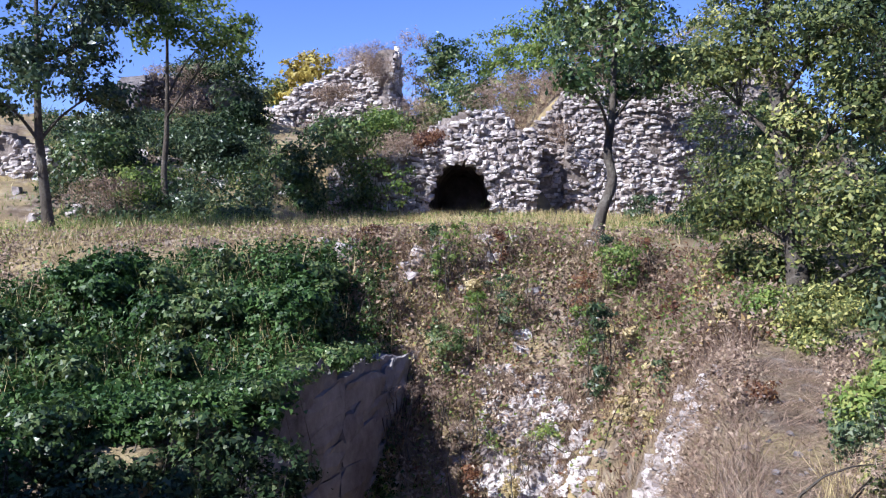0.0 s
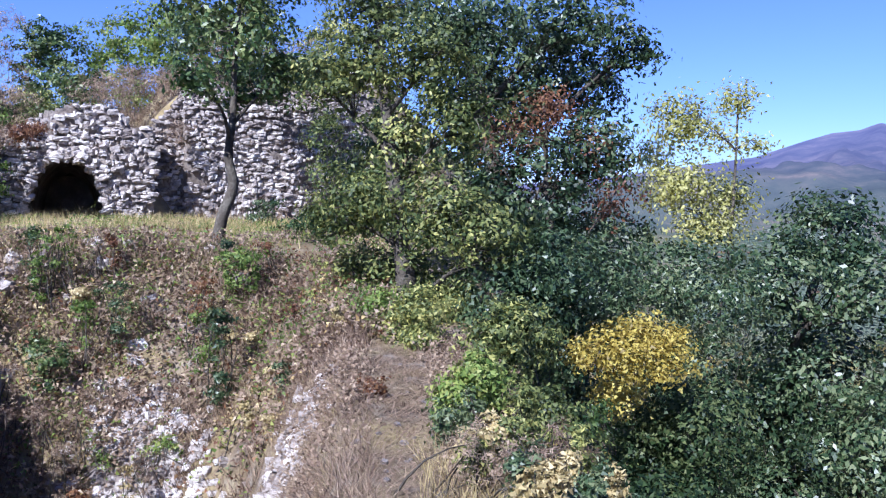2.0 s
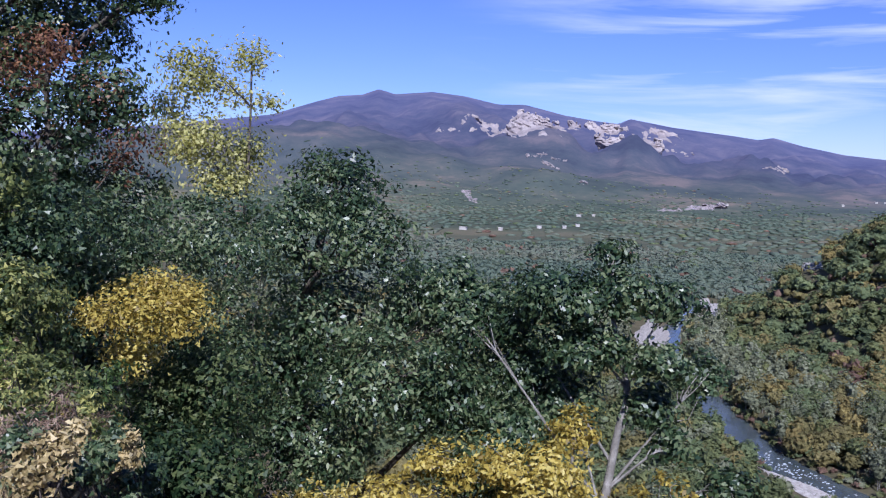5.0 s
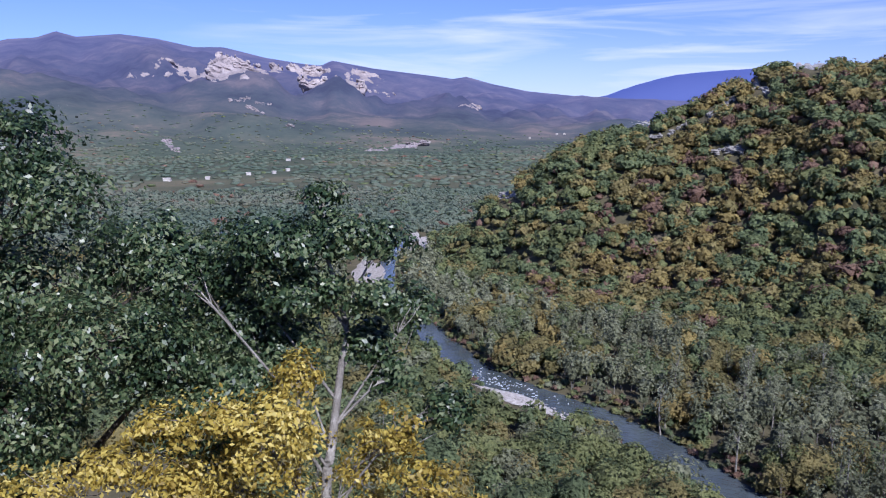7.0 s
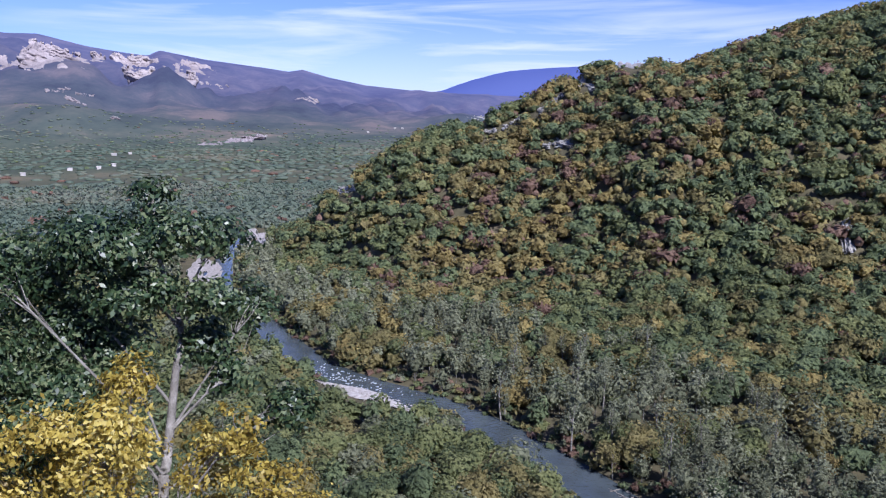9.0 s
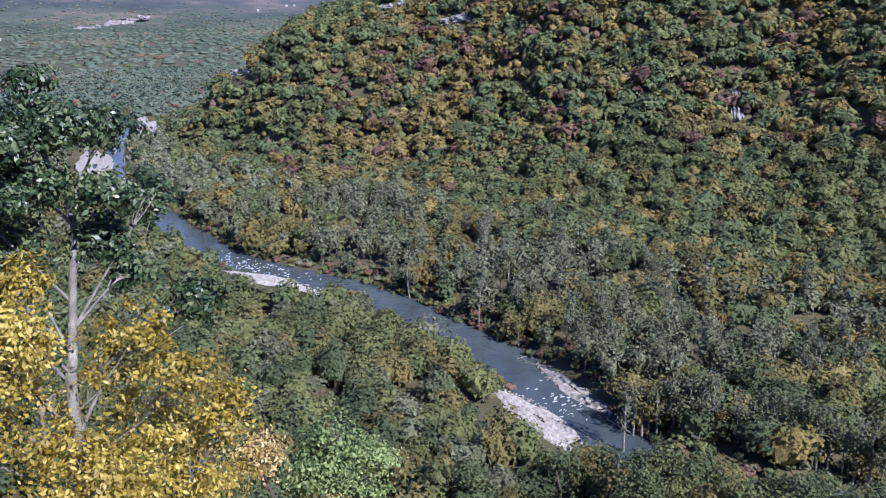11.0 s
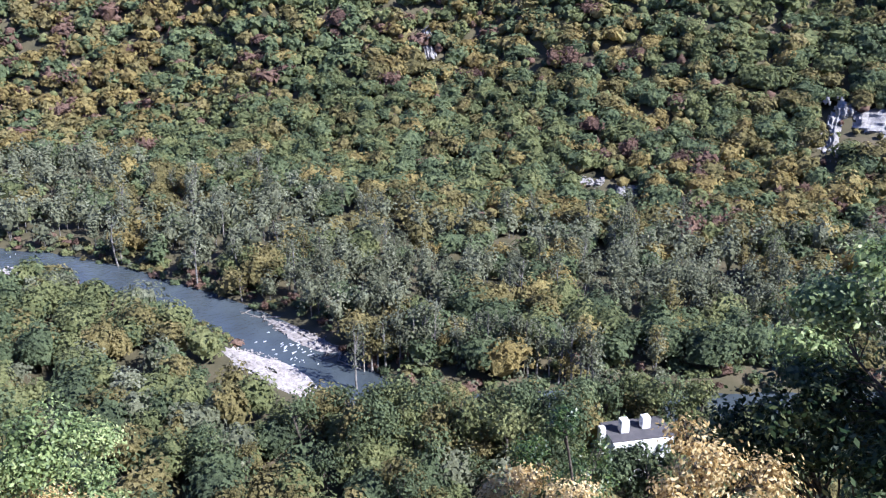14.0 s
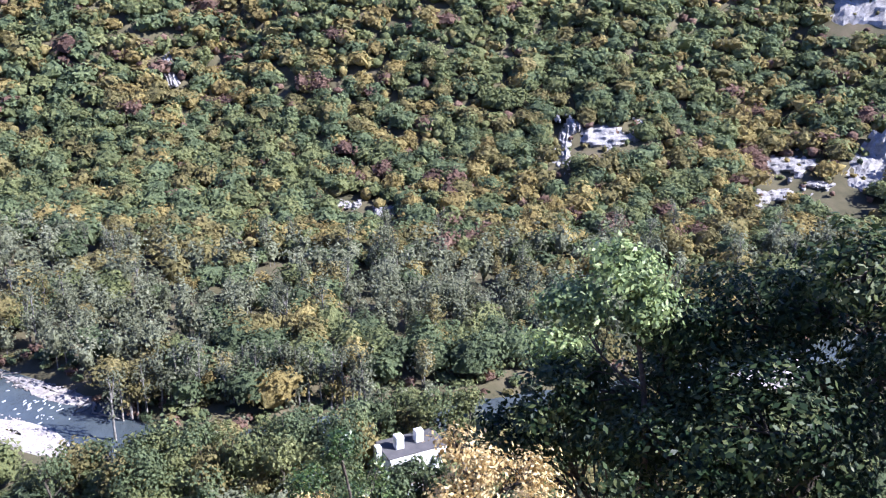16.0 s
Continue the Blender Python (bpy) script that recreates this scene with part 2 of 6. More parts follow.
def ground_material():
    """One sheet: dry turf on the site, leaf litter in the woods, haze-tinted scrub on the mountain, by place."""
    m, n, l, b = base_material("ground_soil", 0.95, 0.15)
    geo = n.new("ShaderNodeNewGeometry")
    sep = n.new("ShaderNodeSeparateXYZ")
    l.new(geo.outputs["Position"], sep.inputs[0])
    ln = n.new("ShaderNodeVectorMath"); ln.operation = "LENGTH"
    l.new(geo.outputs["Position"], ln.inputs[0])
    def noise_tex(scale, detail=5, rough=0.6):
        k = n.new("ShaderNodeTexNoise")
        k.inputs["Scale"].default_value, k.inputs["Detail"].default_value, k.inputs["Roughness"].default_value = scale, detail, rough
        l.new(geo.outputs["Position"], k.inputs["Vector"])
        return k.outputs["Fac"]
    def ramp(fac, colors, lo=0.3, hi=0.7):
        mr = n.new("ShaderNodeMapRange")
        mr.inputs["From Min"].default_value, mr.inputs["From Max"].default_value = lo, hi
        l.new(fac, mr.inputs["Value"])
        r = n.new("ShaderNodeValToRGB")
        ramp_colors(r, colors)
        l.new(mr.outputs[0], r.inputs["Fac"])
        return r.outputs["Color"]
    def blend(fac_socket, lo, hi, a, c):
        mr = n.new("ShaderNodeMapRange")
        mr.inputs["From Min"].default_value, mr.inputs["From Max"].default_value = lo, hi
        l.new(fac_socket, mr.inputs["Value"])
        k = n.new("ShaderNodeMix"); k.data_type = "RGBA"
        l.new(mr.outputs[0], k.inputs[0]); l.new(a, k.inputs[6]); l.new(c, k.inputs[7])
        return k.outputs[2]
    turf = ramp(noise_tex(1.3), [(0.12, 0.085, 0.05), (0.22, 0.165, 0.09), (0.31, 0.245, 0.125), (0.4, 0.32, 0.18)])
    soil = ramp(noise_tex(4.0), [(0.07, 0.05, 0.035), (0.16, 0.12, 0.09), (0.3, 0.26, 0.22)])
    site = blend(noise_tex(0.9, 3), 0.42, 0.6, turf, soil)
    litter = ramp(noise_tex(0.12), [(0.055, 0.052, 0.03), (0.09, 0.08, 0.046), (0.13, 0.105, 0.068)])
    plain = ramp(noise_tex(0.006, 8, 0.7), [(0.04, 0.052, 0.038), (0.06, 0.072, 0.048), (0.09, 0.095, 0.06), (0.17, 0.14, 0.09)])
    # Bluish greys: distance haze mixed into the scrub colour.
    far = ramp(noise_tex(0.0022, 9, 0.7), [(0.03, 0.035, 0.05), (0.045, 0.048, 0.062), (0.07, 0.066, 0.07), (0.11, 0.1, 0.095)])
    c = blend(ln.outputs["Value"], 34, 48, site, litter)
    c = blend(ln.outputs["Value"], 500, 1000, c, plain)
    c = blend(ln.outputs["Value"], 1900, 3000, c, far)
    l.new(c, b.inputs["Base Color"])
    bp = n.new("ShaderNodeBump")
    bp.inputs["Strength"].default_value, bp.inputs["Distance"].default_value = 0.6, 0.08
    l.new(noise_tex(7.0, 6, 0.7), bp.inputs["Height"])
    l.new(bp.outputs["Normal"], b.inputs["Normal"])
    return m


M_GROUND = ground_material()


def mountain_material():
    """Far wooded slopes; haze is painted as bluish colour and blue emission rising with distance."""
    m, n, l, b = base_material("hazy_far_mountain", 1.0, 0.0)
    geo = n.new("ShaderNodeNewGeometry")
    no = n.new("ShaderNodeTexNoise")
    no.inputs["Scale"].default_value, no.inputs["Detail"].default_value, no.inputs["Roughness"].default_value = 0.004, 10, 0.72
    l.new(geo.outputs["Position"], no.inputs["Vector"])
    r = n.new("ShaderNodeValToRGB")
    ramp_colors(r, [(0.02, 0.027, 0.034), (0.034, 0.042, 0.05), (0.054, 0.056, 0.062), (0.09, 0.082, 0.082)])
    mr = n.new("ShaderNodeMapRange")
    mr.inputs["From Min"].default_value, mr.inputs["From Max"].default_value = 0.36, 0.63
    l.new(no.outputs["Fac"], mr.inputs["Value"])
    l.new(mr.outputs[0], r.inputs["Fac"])
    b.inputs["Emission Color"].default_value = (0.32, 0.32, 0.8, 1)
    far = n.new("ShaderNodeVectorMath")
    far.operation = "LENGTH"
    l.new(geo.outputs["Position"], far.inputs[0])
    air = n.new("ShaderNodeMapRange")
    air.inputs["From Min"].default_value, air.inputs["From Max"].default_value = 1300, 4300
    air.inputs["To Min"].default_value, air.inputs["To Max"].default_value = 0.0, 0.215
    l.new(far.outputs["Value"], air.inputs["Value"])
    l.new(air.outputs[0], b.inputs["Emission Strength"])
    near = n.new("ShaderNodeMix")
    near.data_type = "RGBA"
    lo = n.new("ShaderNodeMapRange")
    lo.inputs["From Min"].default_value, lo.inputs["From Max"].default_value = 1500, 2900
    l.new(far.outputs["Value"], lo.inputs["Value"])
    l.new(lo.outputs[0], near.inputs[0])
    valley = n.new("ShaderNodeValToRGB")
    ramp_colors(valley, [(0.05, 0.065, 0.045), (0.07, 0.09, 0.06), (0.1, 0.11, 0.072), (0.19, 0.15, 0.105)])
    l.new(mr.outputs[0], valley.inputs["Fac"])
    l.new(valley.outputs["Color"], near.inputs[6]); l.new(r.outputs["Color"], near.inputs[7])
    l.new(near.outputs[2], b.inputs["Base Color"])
    return m


M_MOUNTAIN = mountain_material()
# Remote range: its blue haze is put in as an even emission.
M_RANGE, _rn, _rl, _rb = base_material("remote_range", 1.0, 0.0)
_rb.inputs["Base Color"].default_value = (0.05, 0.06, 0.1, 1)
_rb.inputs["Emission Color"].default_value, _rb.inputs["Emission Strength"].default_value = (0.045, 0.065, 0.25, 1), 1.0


def water_material():
    m, n, l, b = base_material("river_water", 0.08, 0.5)
    geo = n.new("ShaderNodeNewGeometry")
    n1, n2 = n.new("ShaderNodeTexNoise"), n.new("ShaderNodeTexNoise")
    n1.inputs["Scale"].default_value, n1.inputs["Detail"].default_value = 1.1, 6
    n2.inputs["Scale"].default_value, n2.inputs["Detail"].default_value = 0.16, 3
    for k in (n1, n2):
        l.new(geo.outputs["Position"], k.inputs["Vector"])
    r = n.new("ShaderNodeValToRGB")
    ramp_colors(r, [(0.03, 0.04, 0.045), (0.06, 0.075, 0.085), (0.1, 0.12, 0.13)])
    l.new(n2.outputs["Fac"], r.inputs["Fac"])
    l.new(r.outputs["Color"], b.inputs["Base Color"])
    bp = n.new("ShaderNodeBump")
    bp.inputs["Strength"].default_value, bp.inputs["Distance"].default_value = 0.5, 0.25
    l.new(n1.outputs["Fac"], bp.inputs["Height"])
    l.new(bp.outputs["Normal"], b.inputs["Normal"])
    return m


M_WATER = water_material()
M_FOAM = mottled("white_water", [(0.3, 0.32, 0.34), (0.55, 0.57, 0.6)], 2.0, 0.6)
M_WHITE = mottled("white_plaster", [(0.62, 0.61, 0.58), (0.78, 0.77, 0.75), (0.84, 0.83, 0.81)], 0.8, bump=0.2)
M_ROOF = mottled("grey_roof", [(0.06, 0.06, 0.065), (0.12, 0.11, 0.11)], 0.8)

# ---------------------------------------------------------------- mesh tools
rng = np.random.default_rng(7)


def mesh_from(name, verts, faces, mat, smooth=False):
    """A mesh from an array of points and an array of three- or four-cornered faces."""
    verts, faces = np.asarray(verts, np.float32), np.asarray(faces, np.int32)
    me = bpy.data.meshes.new(name)
    k = faces.shape[1]
    me.vertices.add(len(verts)); me.vertices.foreach_set("co", verts.ravel())
    me.loops.add(faces.size); me.loops.foreach_set("vertex_index", faces.ravel())
    me.polygons.add(len(faces)); me.polygons.foreach_set("loop_start", np.arange(0, faces.size, k, dtype=np.int32))
    me.polygons.foreach_set("use_smooth", np.full(len(faces), smooth))
    me.update(calc_edges=True)
    me.validate()
    me.materials.append(mat)
    return me


def empty_thing(name, loc, label, category, group="", kind=""):
    ob = new(name)
    ob.location = loc
    ob.empty_display_size = 0.2
    return tagged(ob, label, category, group, kind)


def child(name, me, parent, label=""):
    ob = new(name, me)
    ob.parent = parent
    return tagged(ob, label)


def unit(v):
    return v / np.maximum(np.linalg.norm(v, axis=-1, keepdims=True), 1e-9)


def leaf_slips(pts, nrm, size, aspect=0.62, jitter=0.8, spread=0.4, corners=3):
    """One small pointed leaf at each point, its face turned about nrm."""
    n = len(pts)
    nv = unit(nrm + rng.normal(0, jitter, (n, 3)))
    t = unit(np.cross(nv, rng.normal(0, 1, (n, 3))))
    u = np.cross(nv, t)
    s = (size * rng.uniform(1 - spread, 1 + spread, n))[:, None]
    w = s * aspect * 0.62
    if corners == 4:
        w = w * 0.86
        return np.stack([pts - t * s * 0.55, pts - t * s * 0.06 - u * w, pts + t * s * 0.7, pts + t * s * 0.02 + u * w], 1).reshape(-1, 3)
    return np.stack([pts - t * s * 0.42 - u * w, pts - t * s * 0.3 + u * w, pts + t * s * 0.75], 1).reshape(-1, 3)


def leaf_mesh(name, verts, mat, corners=3):
    return mesh_from(name, verts, np.arange(len(verts)).reshape(-1, corners), mat)


def tube(path, radii, sides=7):
    """Points and faces of a tapered limb along a path."""
    path = np.asarray(path, float)
    d = unit(np.gradient(path, axis=0))
    ref = np.where(np.abs(d[:, 2:]) > 0.9, np.array([[1.0, 0, 0]]), np.array([[0, 0, 1.0]]))
    u = unit(np.cross(d, ref)); w = np.cross(d, u)
    th = np.linspace(0, 2 * np.pi, sides, endpoint=False)
    ring = u[:, None] * np.cos(th)[None, :, None] + w[:, None] * np.sin(th)[None, :, None]
    v = (path[:, None] + ring * np.asarray(radii)[:, None, None]).reshape(-1, 3)
    i = np.arange(len(path) - 1)[:, None] * sides; j = np.arange(sides)[None]
    k = (j + 1) % sides
    f = np.stack([i + j, i + k, i + sides + k, i + sides + j], -1).reshape(-1, 4)
    return v, f


def merge(parts):
    vs, fs, o = [], [], 0
    for v, f in parts:
        vs.append(v); fs.append(np.asarray(f) + o); o += len(v)
    return np.concatenate(vs), np.concatenate(fs)


def lattice(x, y, seed):
    h = (x.astype(np.int64) * 374761393 + y.astype(np.int64) * 668265263 + seed * 1274126177) & 0x7FFFFFFF
    h = ((h ^ (h >> 13)) * 1103515245) & 0x7FFFFFFF
    return ((h ^ (h >> 16)) & 0xFFFF) / 65535.0


def vnoise(x, y, seed=0):
    x, y = np.asarray(x, float), np.asarray(y, float)
    xi, yi = np.floor(x), np.floor(y)
    fx, fy = x - xi, y - yi
    fx, fy = fx * fx * (3 - 2 * fx), fy * fy * (3 - 2 * fy)
    a, b = lattice(xi, yi, seed), lattice(xi + 1, yi, seed)
    c, d = lattice(xi, yi + 1, seed), lattice(xi + 1, yi + 1, seed)
    return (a * (1 - fx) + b * fx) * (1 - fy) + (c * (1 - fx) + d * fx) * fy


def fbm(x, y, seed=0, octaves=4):
    s, a, t = 0, 1.0, 0
    for o in range(octaves):
        s = s + a * vnoise(x * 2 ** o + 17.3 * o, y * 2 ** o - 9.1 * o, seed + o)
        t += a; a *= 0.5
    return s / t


def sstep(a, b, x):
    t = np.clip((x - a) / (b - a), 0, 1)
    return t * t * (3 - 2 * t)


def polar(az, d, z=0.0):
    return np.array([d * math.sin(radians(az)), d * math.cos(radians(az)), z])


# ---------------------------------------------------------------- the lie of the land
EYE = 1.6
FLOOR, WATER = -57.2, -58.4
RIVER_AZ = [58.0, 64.5, 69.2, 71.0, 69.8, 69.6, 71.5, 75.2, 79.0, 84.0, 88.0, 91.5, 95.0, 99.0, 102.4, 106.0, 113.0, 123.0, 135.0, 146.0, 154.0, 162.0]
RIVER_R = [640, 570, 490, 430, 365, 310, 262, 208, 188, 173, 159, 146, 135, 122, 112, 101, 98, 101, 107, 121, 139, 165]


def catmull(p, n=10):
    p = np.vstack([2 * p[0] - p[1], p, 2 * p[-1] - p[-2]])
    out = []
    for i in range(1, len(p) - 2):
        for t in np.linspace(0, 1, n, endpoint=False):
            a, b, c, d = p[i - 1], p[i], p[i + 1], p[i + 2]
            out.append(0.5 * (2 * b + (c - a) * t + (2 * a - 5 * b + 4 * c - d) * t * t + (3 * b - a - 3 * c + d) * t ** 3))
    out.append(p[-2])
    return np.array(out)


_ra = np.radians(RIVER_AZ)
RIVER = catmull(np.stack([np.sin(_ra), np.cos(_ra)], 1) * np.array(RIVER_R)[:, None])


def river_distance(x, y):
    """Distance to the river's middle line."""
    x, y = np.ravel(x), np.ravel(y)
    out = np.full(len(x), 1e9)
    a, b = RIVER[:-1], RIVER[1:]
    for (ax, ay), (bx, by) in zip(a, b):
        dx, dy = bx - ax, by - ay
        t = np.clip(((x - ax) * dx + (y - ay) * dy) / (dx * dx + dy * dy), 0, 1)
        out = np.minimum(out, np.hypot(x - ax - t * dx, y - ay - t * dy))
    return out


HILL_AZ = [60, 72, 77.5, 79.5, 82.8, 87, 90, 93.3, 94.9, 96.6, 98.4, 99.8, 101.7, 104.9, 106.7, 109.3, 120, 140, 165, 185]
HILL_EL = [-9, -7.5, -5.2, -3.6, -1.6, -0.3, 0.8, 2.6, 3.2, 3.4, 3.1, 2.7, 3.6, 4.7, 5.3, 6.0, 7.3, 8.5, 8.5, 5.5]
FOOT_AZ = [60, 70, 73, 75, 82, 90, 98, 105, 117, 128, 140, 150, 185]
FOOT_R = [600, 480, 370, 325, 275, 250, 215, 201, 184, 173, 182, 205, 230]
MOUNT_AZ = [-180, 0, 30, 42.6, 45.5, 47, 48.5, 49.6, 50.7, 53.2, 55.3, 57.6, 59.4, 60.8, 62.1, 64.3, 65.6, 66.3, 69, 72.9, 74.3, 75.2, 76.9, 79.3, 82.8, 86, 91, 96, 180]
MOUNT_EL = [0.5, 1, 1.6, 3.47, 4.47, 4.92, 5.07, 5.49, 5.21, 5.47, 5.28, 4.82, 4.86, 4.54, 4.24, 3.92, 3.8, 4.14, 3.66, 3.2, 3.0, 3.15, 2.68, 2.2, 1.85, 1.7, 1.5, 1.2, 0.5]


def rim_x(y):
    return np.interp(y, [0, 4, 6.5, 9, 14, 25, 60], [0.9, 2.1, 3.0, 3.9, 5.6, 8.7, 18.5])


def rim_gap(x, y):
    """How far a place lies past the brink, over which the hill falls to the river."""
    az, d = np.degrees(np.arctan2(x, y)) % 360, np.hypot(x, y)
    behind = np.where(az > 150, d * np.cos(np.radians(np.clip((az - 150) * 2.2, 0, 120))), d) - 0.9
    return np.where((az > 90) & (az < 210), behind, x - rim_x(y))


def wall_line(y):
    return -2.2 + (y - 7.7) * 0.32


def site_height(x, y):
    az = np.degrees(np.arctan2(x, y)); d = np.hypot(x, y)
    terrace = 0.85 + 0.016 * (y - 13.5)
    # hollow before the terrace, with a ledge behind the old wall
    down = np.clip(0.9 - 0.92 * (13.6 - y), -3.3, 0.9)
    down = np.where(y < 5.2, -3.3 + (5.2 - y) / 2.6 * 3.3, down)
    ledge = np.where(y > 9.3, -0.6 + (y - 9.3) / 4.2 * 1.5, np.where(y > 7.0, -0.6, np.maximum(-3.3, -0.6 - (7.0 - y) * 3)))
    ledge = np.where(y < 5.2, down, ledge)
    left = sstep(-0.12, -0.45 - 2.6 * sstep(9.8, 12.2, y), x - wall_line(y))
    hollow = down * (1 - left) + ledge * left
    path = np.interp(d, [0, 8.5, 12, 15], [0, 0.0, 0.45, 0.88])
    wp = sstep(3.0, 17.0, az)
    front = hollow * (1 - wp) + path * wp
    front = np.where(y < 2.6, np.where(az > 60, 0, np.maximum(front, 0) * 0), front)
    z = np.where(y > 13.6, np.where(wp > 0, np.maximum(front, 0) * wp + terrace * (1 - wp), terrace), front)
    z = np.where(y > 15, terrace, z)
    # mounds behind the ruined walls
    m1 = np.clip((y - 25.5) / 0.6, 0, 1) * 2.1 + np.clip(y - 26.1, 0, 12) * 0.16
    m2 = np.clip((y - 26.5) / 0.6, 0, 1) * 3.7 + np.clip(y - 27.1, 0, 12) * 0.2
    m0 = np.clip(d - 21.5, 0, 9) * 0.36
    wa, wb = sstep(-14.5, -10.5, az), sstep(3.2, 4.6, az)
    mound = m0 * (1 - wa) + (m1 * (1 - wb) + m2 * wb) * wa
    # Unseen rise to the left, added to cast shade into the hollow.
    bank = 4.9 * np.exp(-(((x + 8.2) / 3.9) ** 4 + ((y - 2.2) / 3.4) ** 4))
    z = z + bank
    mound = np.where(np.abs(az) < 60, mound, 0) * sstep(75, 45, np.abs(az))
    z = z + mound
    z = z + (fbm(x * 0.9, y * 0.9, 3) - 0.5) * 0.25 * sstep(2.0, 6.0, d)
    return z


def height(x, y):
    x, y = np.asarray(x, float), np.asarray(y, float)
    d = np.hypot(x, y); az = np.degrees(np.arctan2(x, y))
    site = site_height(x, y)
    site = site - np.clip(d - 60, 0, 120) * 0.5 * (1 - sstep(-150, -170, az) * 0)
    q = rim_gap(x, y) + (fbm(x * 0.25, y * 0.25, 11) - 0.5) * 2.0 * sstep(5, 14, d)
    slope = site - 0.97 * np.where(q > 0.6, q - 0.3, 0.83 * np.clip(q, 0, 0.6) ** 2)
    floor = FLOOR + (fbm(x / 40, y / 40, 5) - 0.5) * 3 + np.clip(d - 700, 0, 2500) * 0.004
    floor = floor + (fbm(x / 330, y / 330, 6) - 0.5) * 9 * sstep(700, 1500, d)
    # wooded hill across the river
    el = np.interp(az, HILL_AZ, HILL_EL); r0 = np.interp(az, FOOT_AZ, FOOT_R)
    wob = (fbm(az / 4.5, d / 90, 8) - 0.5)
    s = 0.52
    r1 = (59.6 + s * r0) / (s - np.tan(np.radians(el)))
    z1 = FLOOR + s * (r1 - r0)
    t = np.clip((d - r0) / np.maximum(r1 - r0, 1), 0, 1)
    hill = FLOOR + (z1 - FLOOR) * (t - 0.1 * np.sin(t * 2 * np.pi)) + wob * 16 * np.sin(np.pi * t)
    hill = np.where(d > r1, z1 - (d - r1) * 0.4, hill)
    hill = np.where((az > 60) & (az < 185), hill, -999)
    # mountain beyond the plain
    me = np.interp(az, MOUNT_AZ, MOUNT_EL)
    zr = EYE + 4500 * np.tan(np.radians(me))
    tm = np.clip((d - 1500) / 3000, 0, 1)
    spur = (fbm(az / 3.2, d / 700, 21, 5) - 0.5)
    mount = FLOOR + (zr - FLOOR) * tm ** 1.25 + spur * 210 * np.sin(np.pi * np.clip(tm, 0, 1)) * sstep(2200, 3300, d)
    foothill = 230 * np.clip(fbm(x / 620, y / 620, 23, 4) - 0.44, 0, 1) * sstep(1350, 1900, d) * sstep(3600, 2500, d)
    mount = mount + foothill + (fbm(az / 1.6, d / 260, 26, 3) - 0.5) * 40 * np.sin(np.pi * tm) * sstep(1700, 2600, d)
    mount = np.where(d > 4500, zr - (d - 4500) * 0.5, mount)
    mount = np.where(d > 1500, mount, -999)
    z = np.maximum(np.maximum(slope, floor), np.maximum(hill, mount))
    z = np.where(d > 1500, np.maximum(np.maximum(mount, hill), FLOOR), z)
    return z


def carved(x, y):
    """Height with the river's bed cut in."""
    x, y = np.asarray(x, float), np.asarray(y, float)
    z = height(x, y)
    rd = river_distance(x, y).reshape(np.shape(z))
    bed = WATER - 0.7 + np.clip(rd - 3.4, 0, 99) * 0.36
    return np.where(rd < 40, np.minimum(z, np.maximum(bed, WATER - 0.8)), z)


def ground_z(x, y):
    near = math.hypot(x, y) < 60
    return float((height if near else carved)(np.array([x]), np.array([y]))[0])


AZS = np.concatenate([np.arange(-180, -40, 2.0), np.arange(-40, 172, 1.1), np.arange(172, 180, 2.0)])
RS = np.concatenate([[0.6, 1.2], np.arange(1.8, 6, 0.3), np.arange(6, 30, 0.25), np.geomspace(30, 200, 50), np.arange(203.5, 600, 4.2), np.geomspace(608, 4900, 52)])
_A, _R = np.meshgrid(np.radians(AZS), RS, indexing="ij")
_X, _Y = np.sin(_A) * _R, np.cos(_A) * _R
_Z = carved(_X, _Y)
_n, _m = _X.shape
_i = np.arange(_n)[:, None] * _m; _j = np.arange(_m - 1)[None]
_i2 = (np.arange(_n)[:, None] + 1) % _n * _m
FACES = np.stack([_i + _j, _i + _j + 1, _i2 + _j + 1, _i2 + _j], -1)[:, :, ::-1].reshape(-1, 4)
VERTS = np.stack([_X, _Y, _Z], -1).reshape(-1, 3)
_c = VERTS[FACES].mean(1)
CAVE_X, CAVE_W, CAVE_Z0, CAVE_H = -0.55, 1.8, 0.85, 1.75
hole = (np.abs(_c[:, 0] - CAVE_X) < CAVE_W * 0.5 + 0.1) & (_c[:, 1] > 25.2) & (_c[:, 1] < 26.4) & (_c[:, 2] < CAVE_Z0 + CAVE_H + 0.4)
FACES = FACES[~hole]
VERTS = np.vstack([VERTS, [[0, 0, 0]]])
_far = np.hypot(VERTS[FACES].mean(1)[:, 0], VERTS[FACES].mean(1)[:, 1]) > 1450
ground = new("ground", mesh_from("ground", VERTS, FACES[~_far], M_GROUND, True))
_ba = np.r_[np.arange(-180, 36, 4.0), np.arange(36, 100, 0.22), np.arange(100, 180, 4.0)]
_br = np.r_[np.geomspace(1400, 4470, 74), 4500, 4540, 4700, 4900]
_A, _R = np.meshgrid(np.radians(_ba), _br, indexing="ij")
_bz = height(np.sin(_A) * _R, np.cos(_A) * _R)
_bz[:, 0] -= 30
_i = np.arange(len(_ba))[:, None] * len(_br); _j = np.arange(len(_br) - 1)[None]
_i2 = (np.arange(len(_ba))[:, None] + 1) % len(_ba) * len(_br)
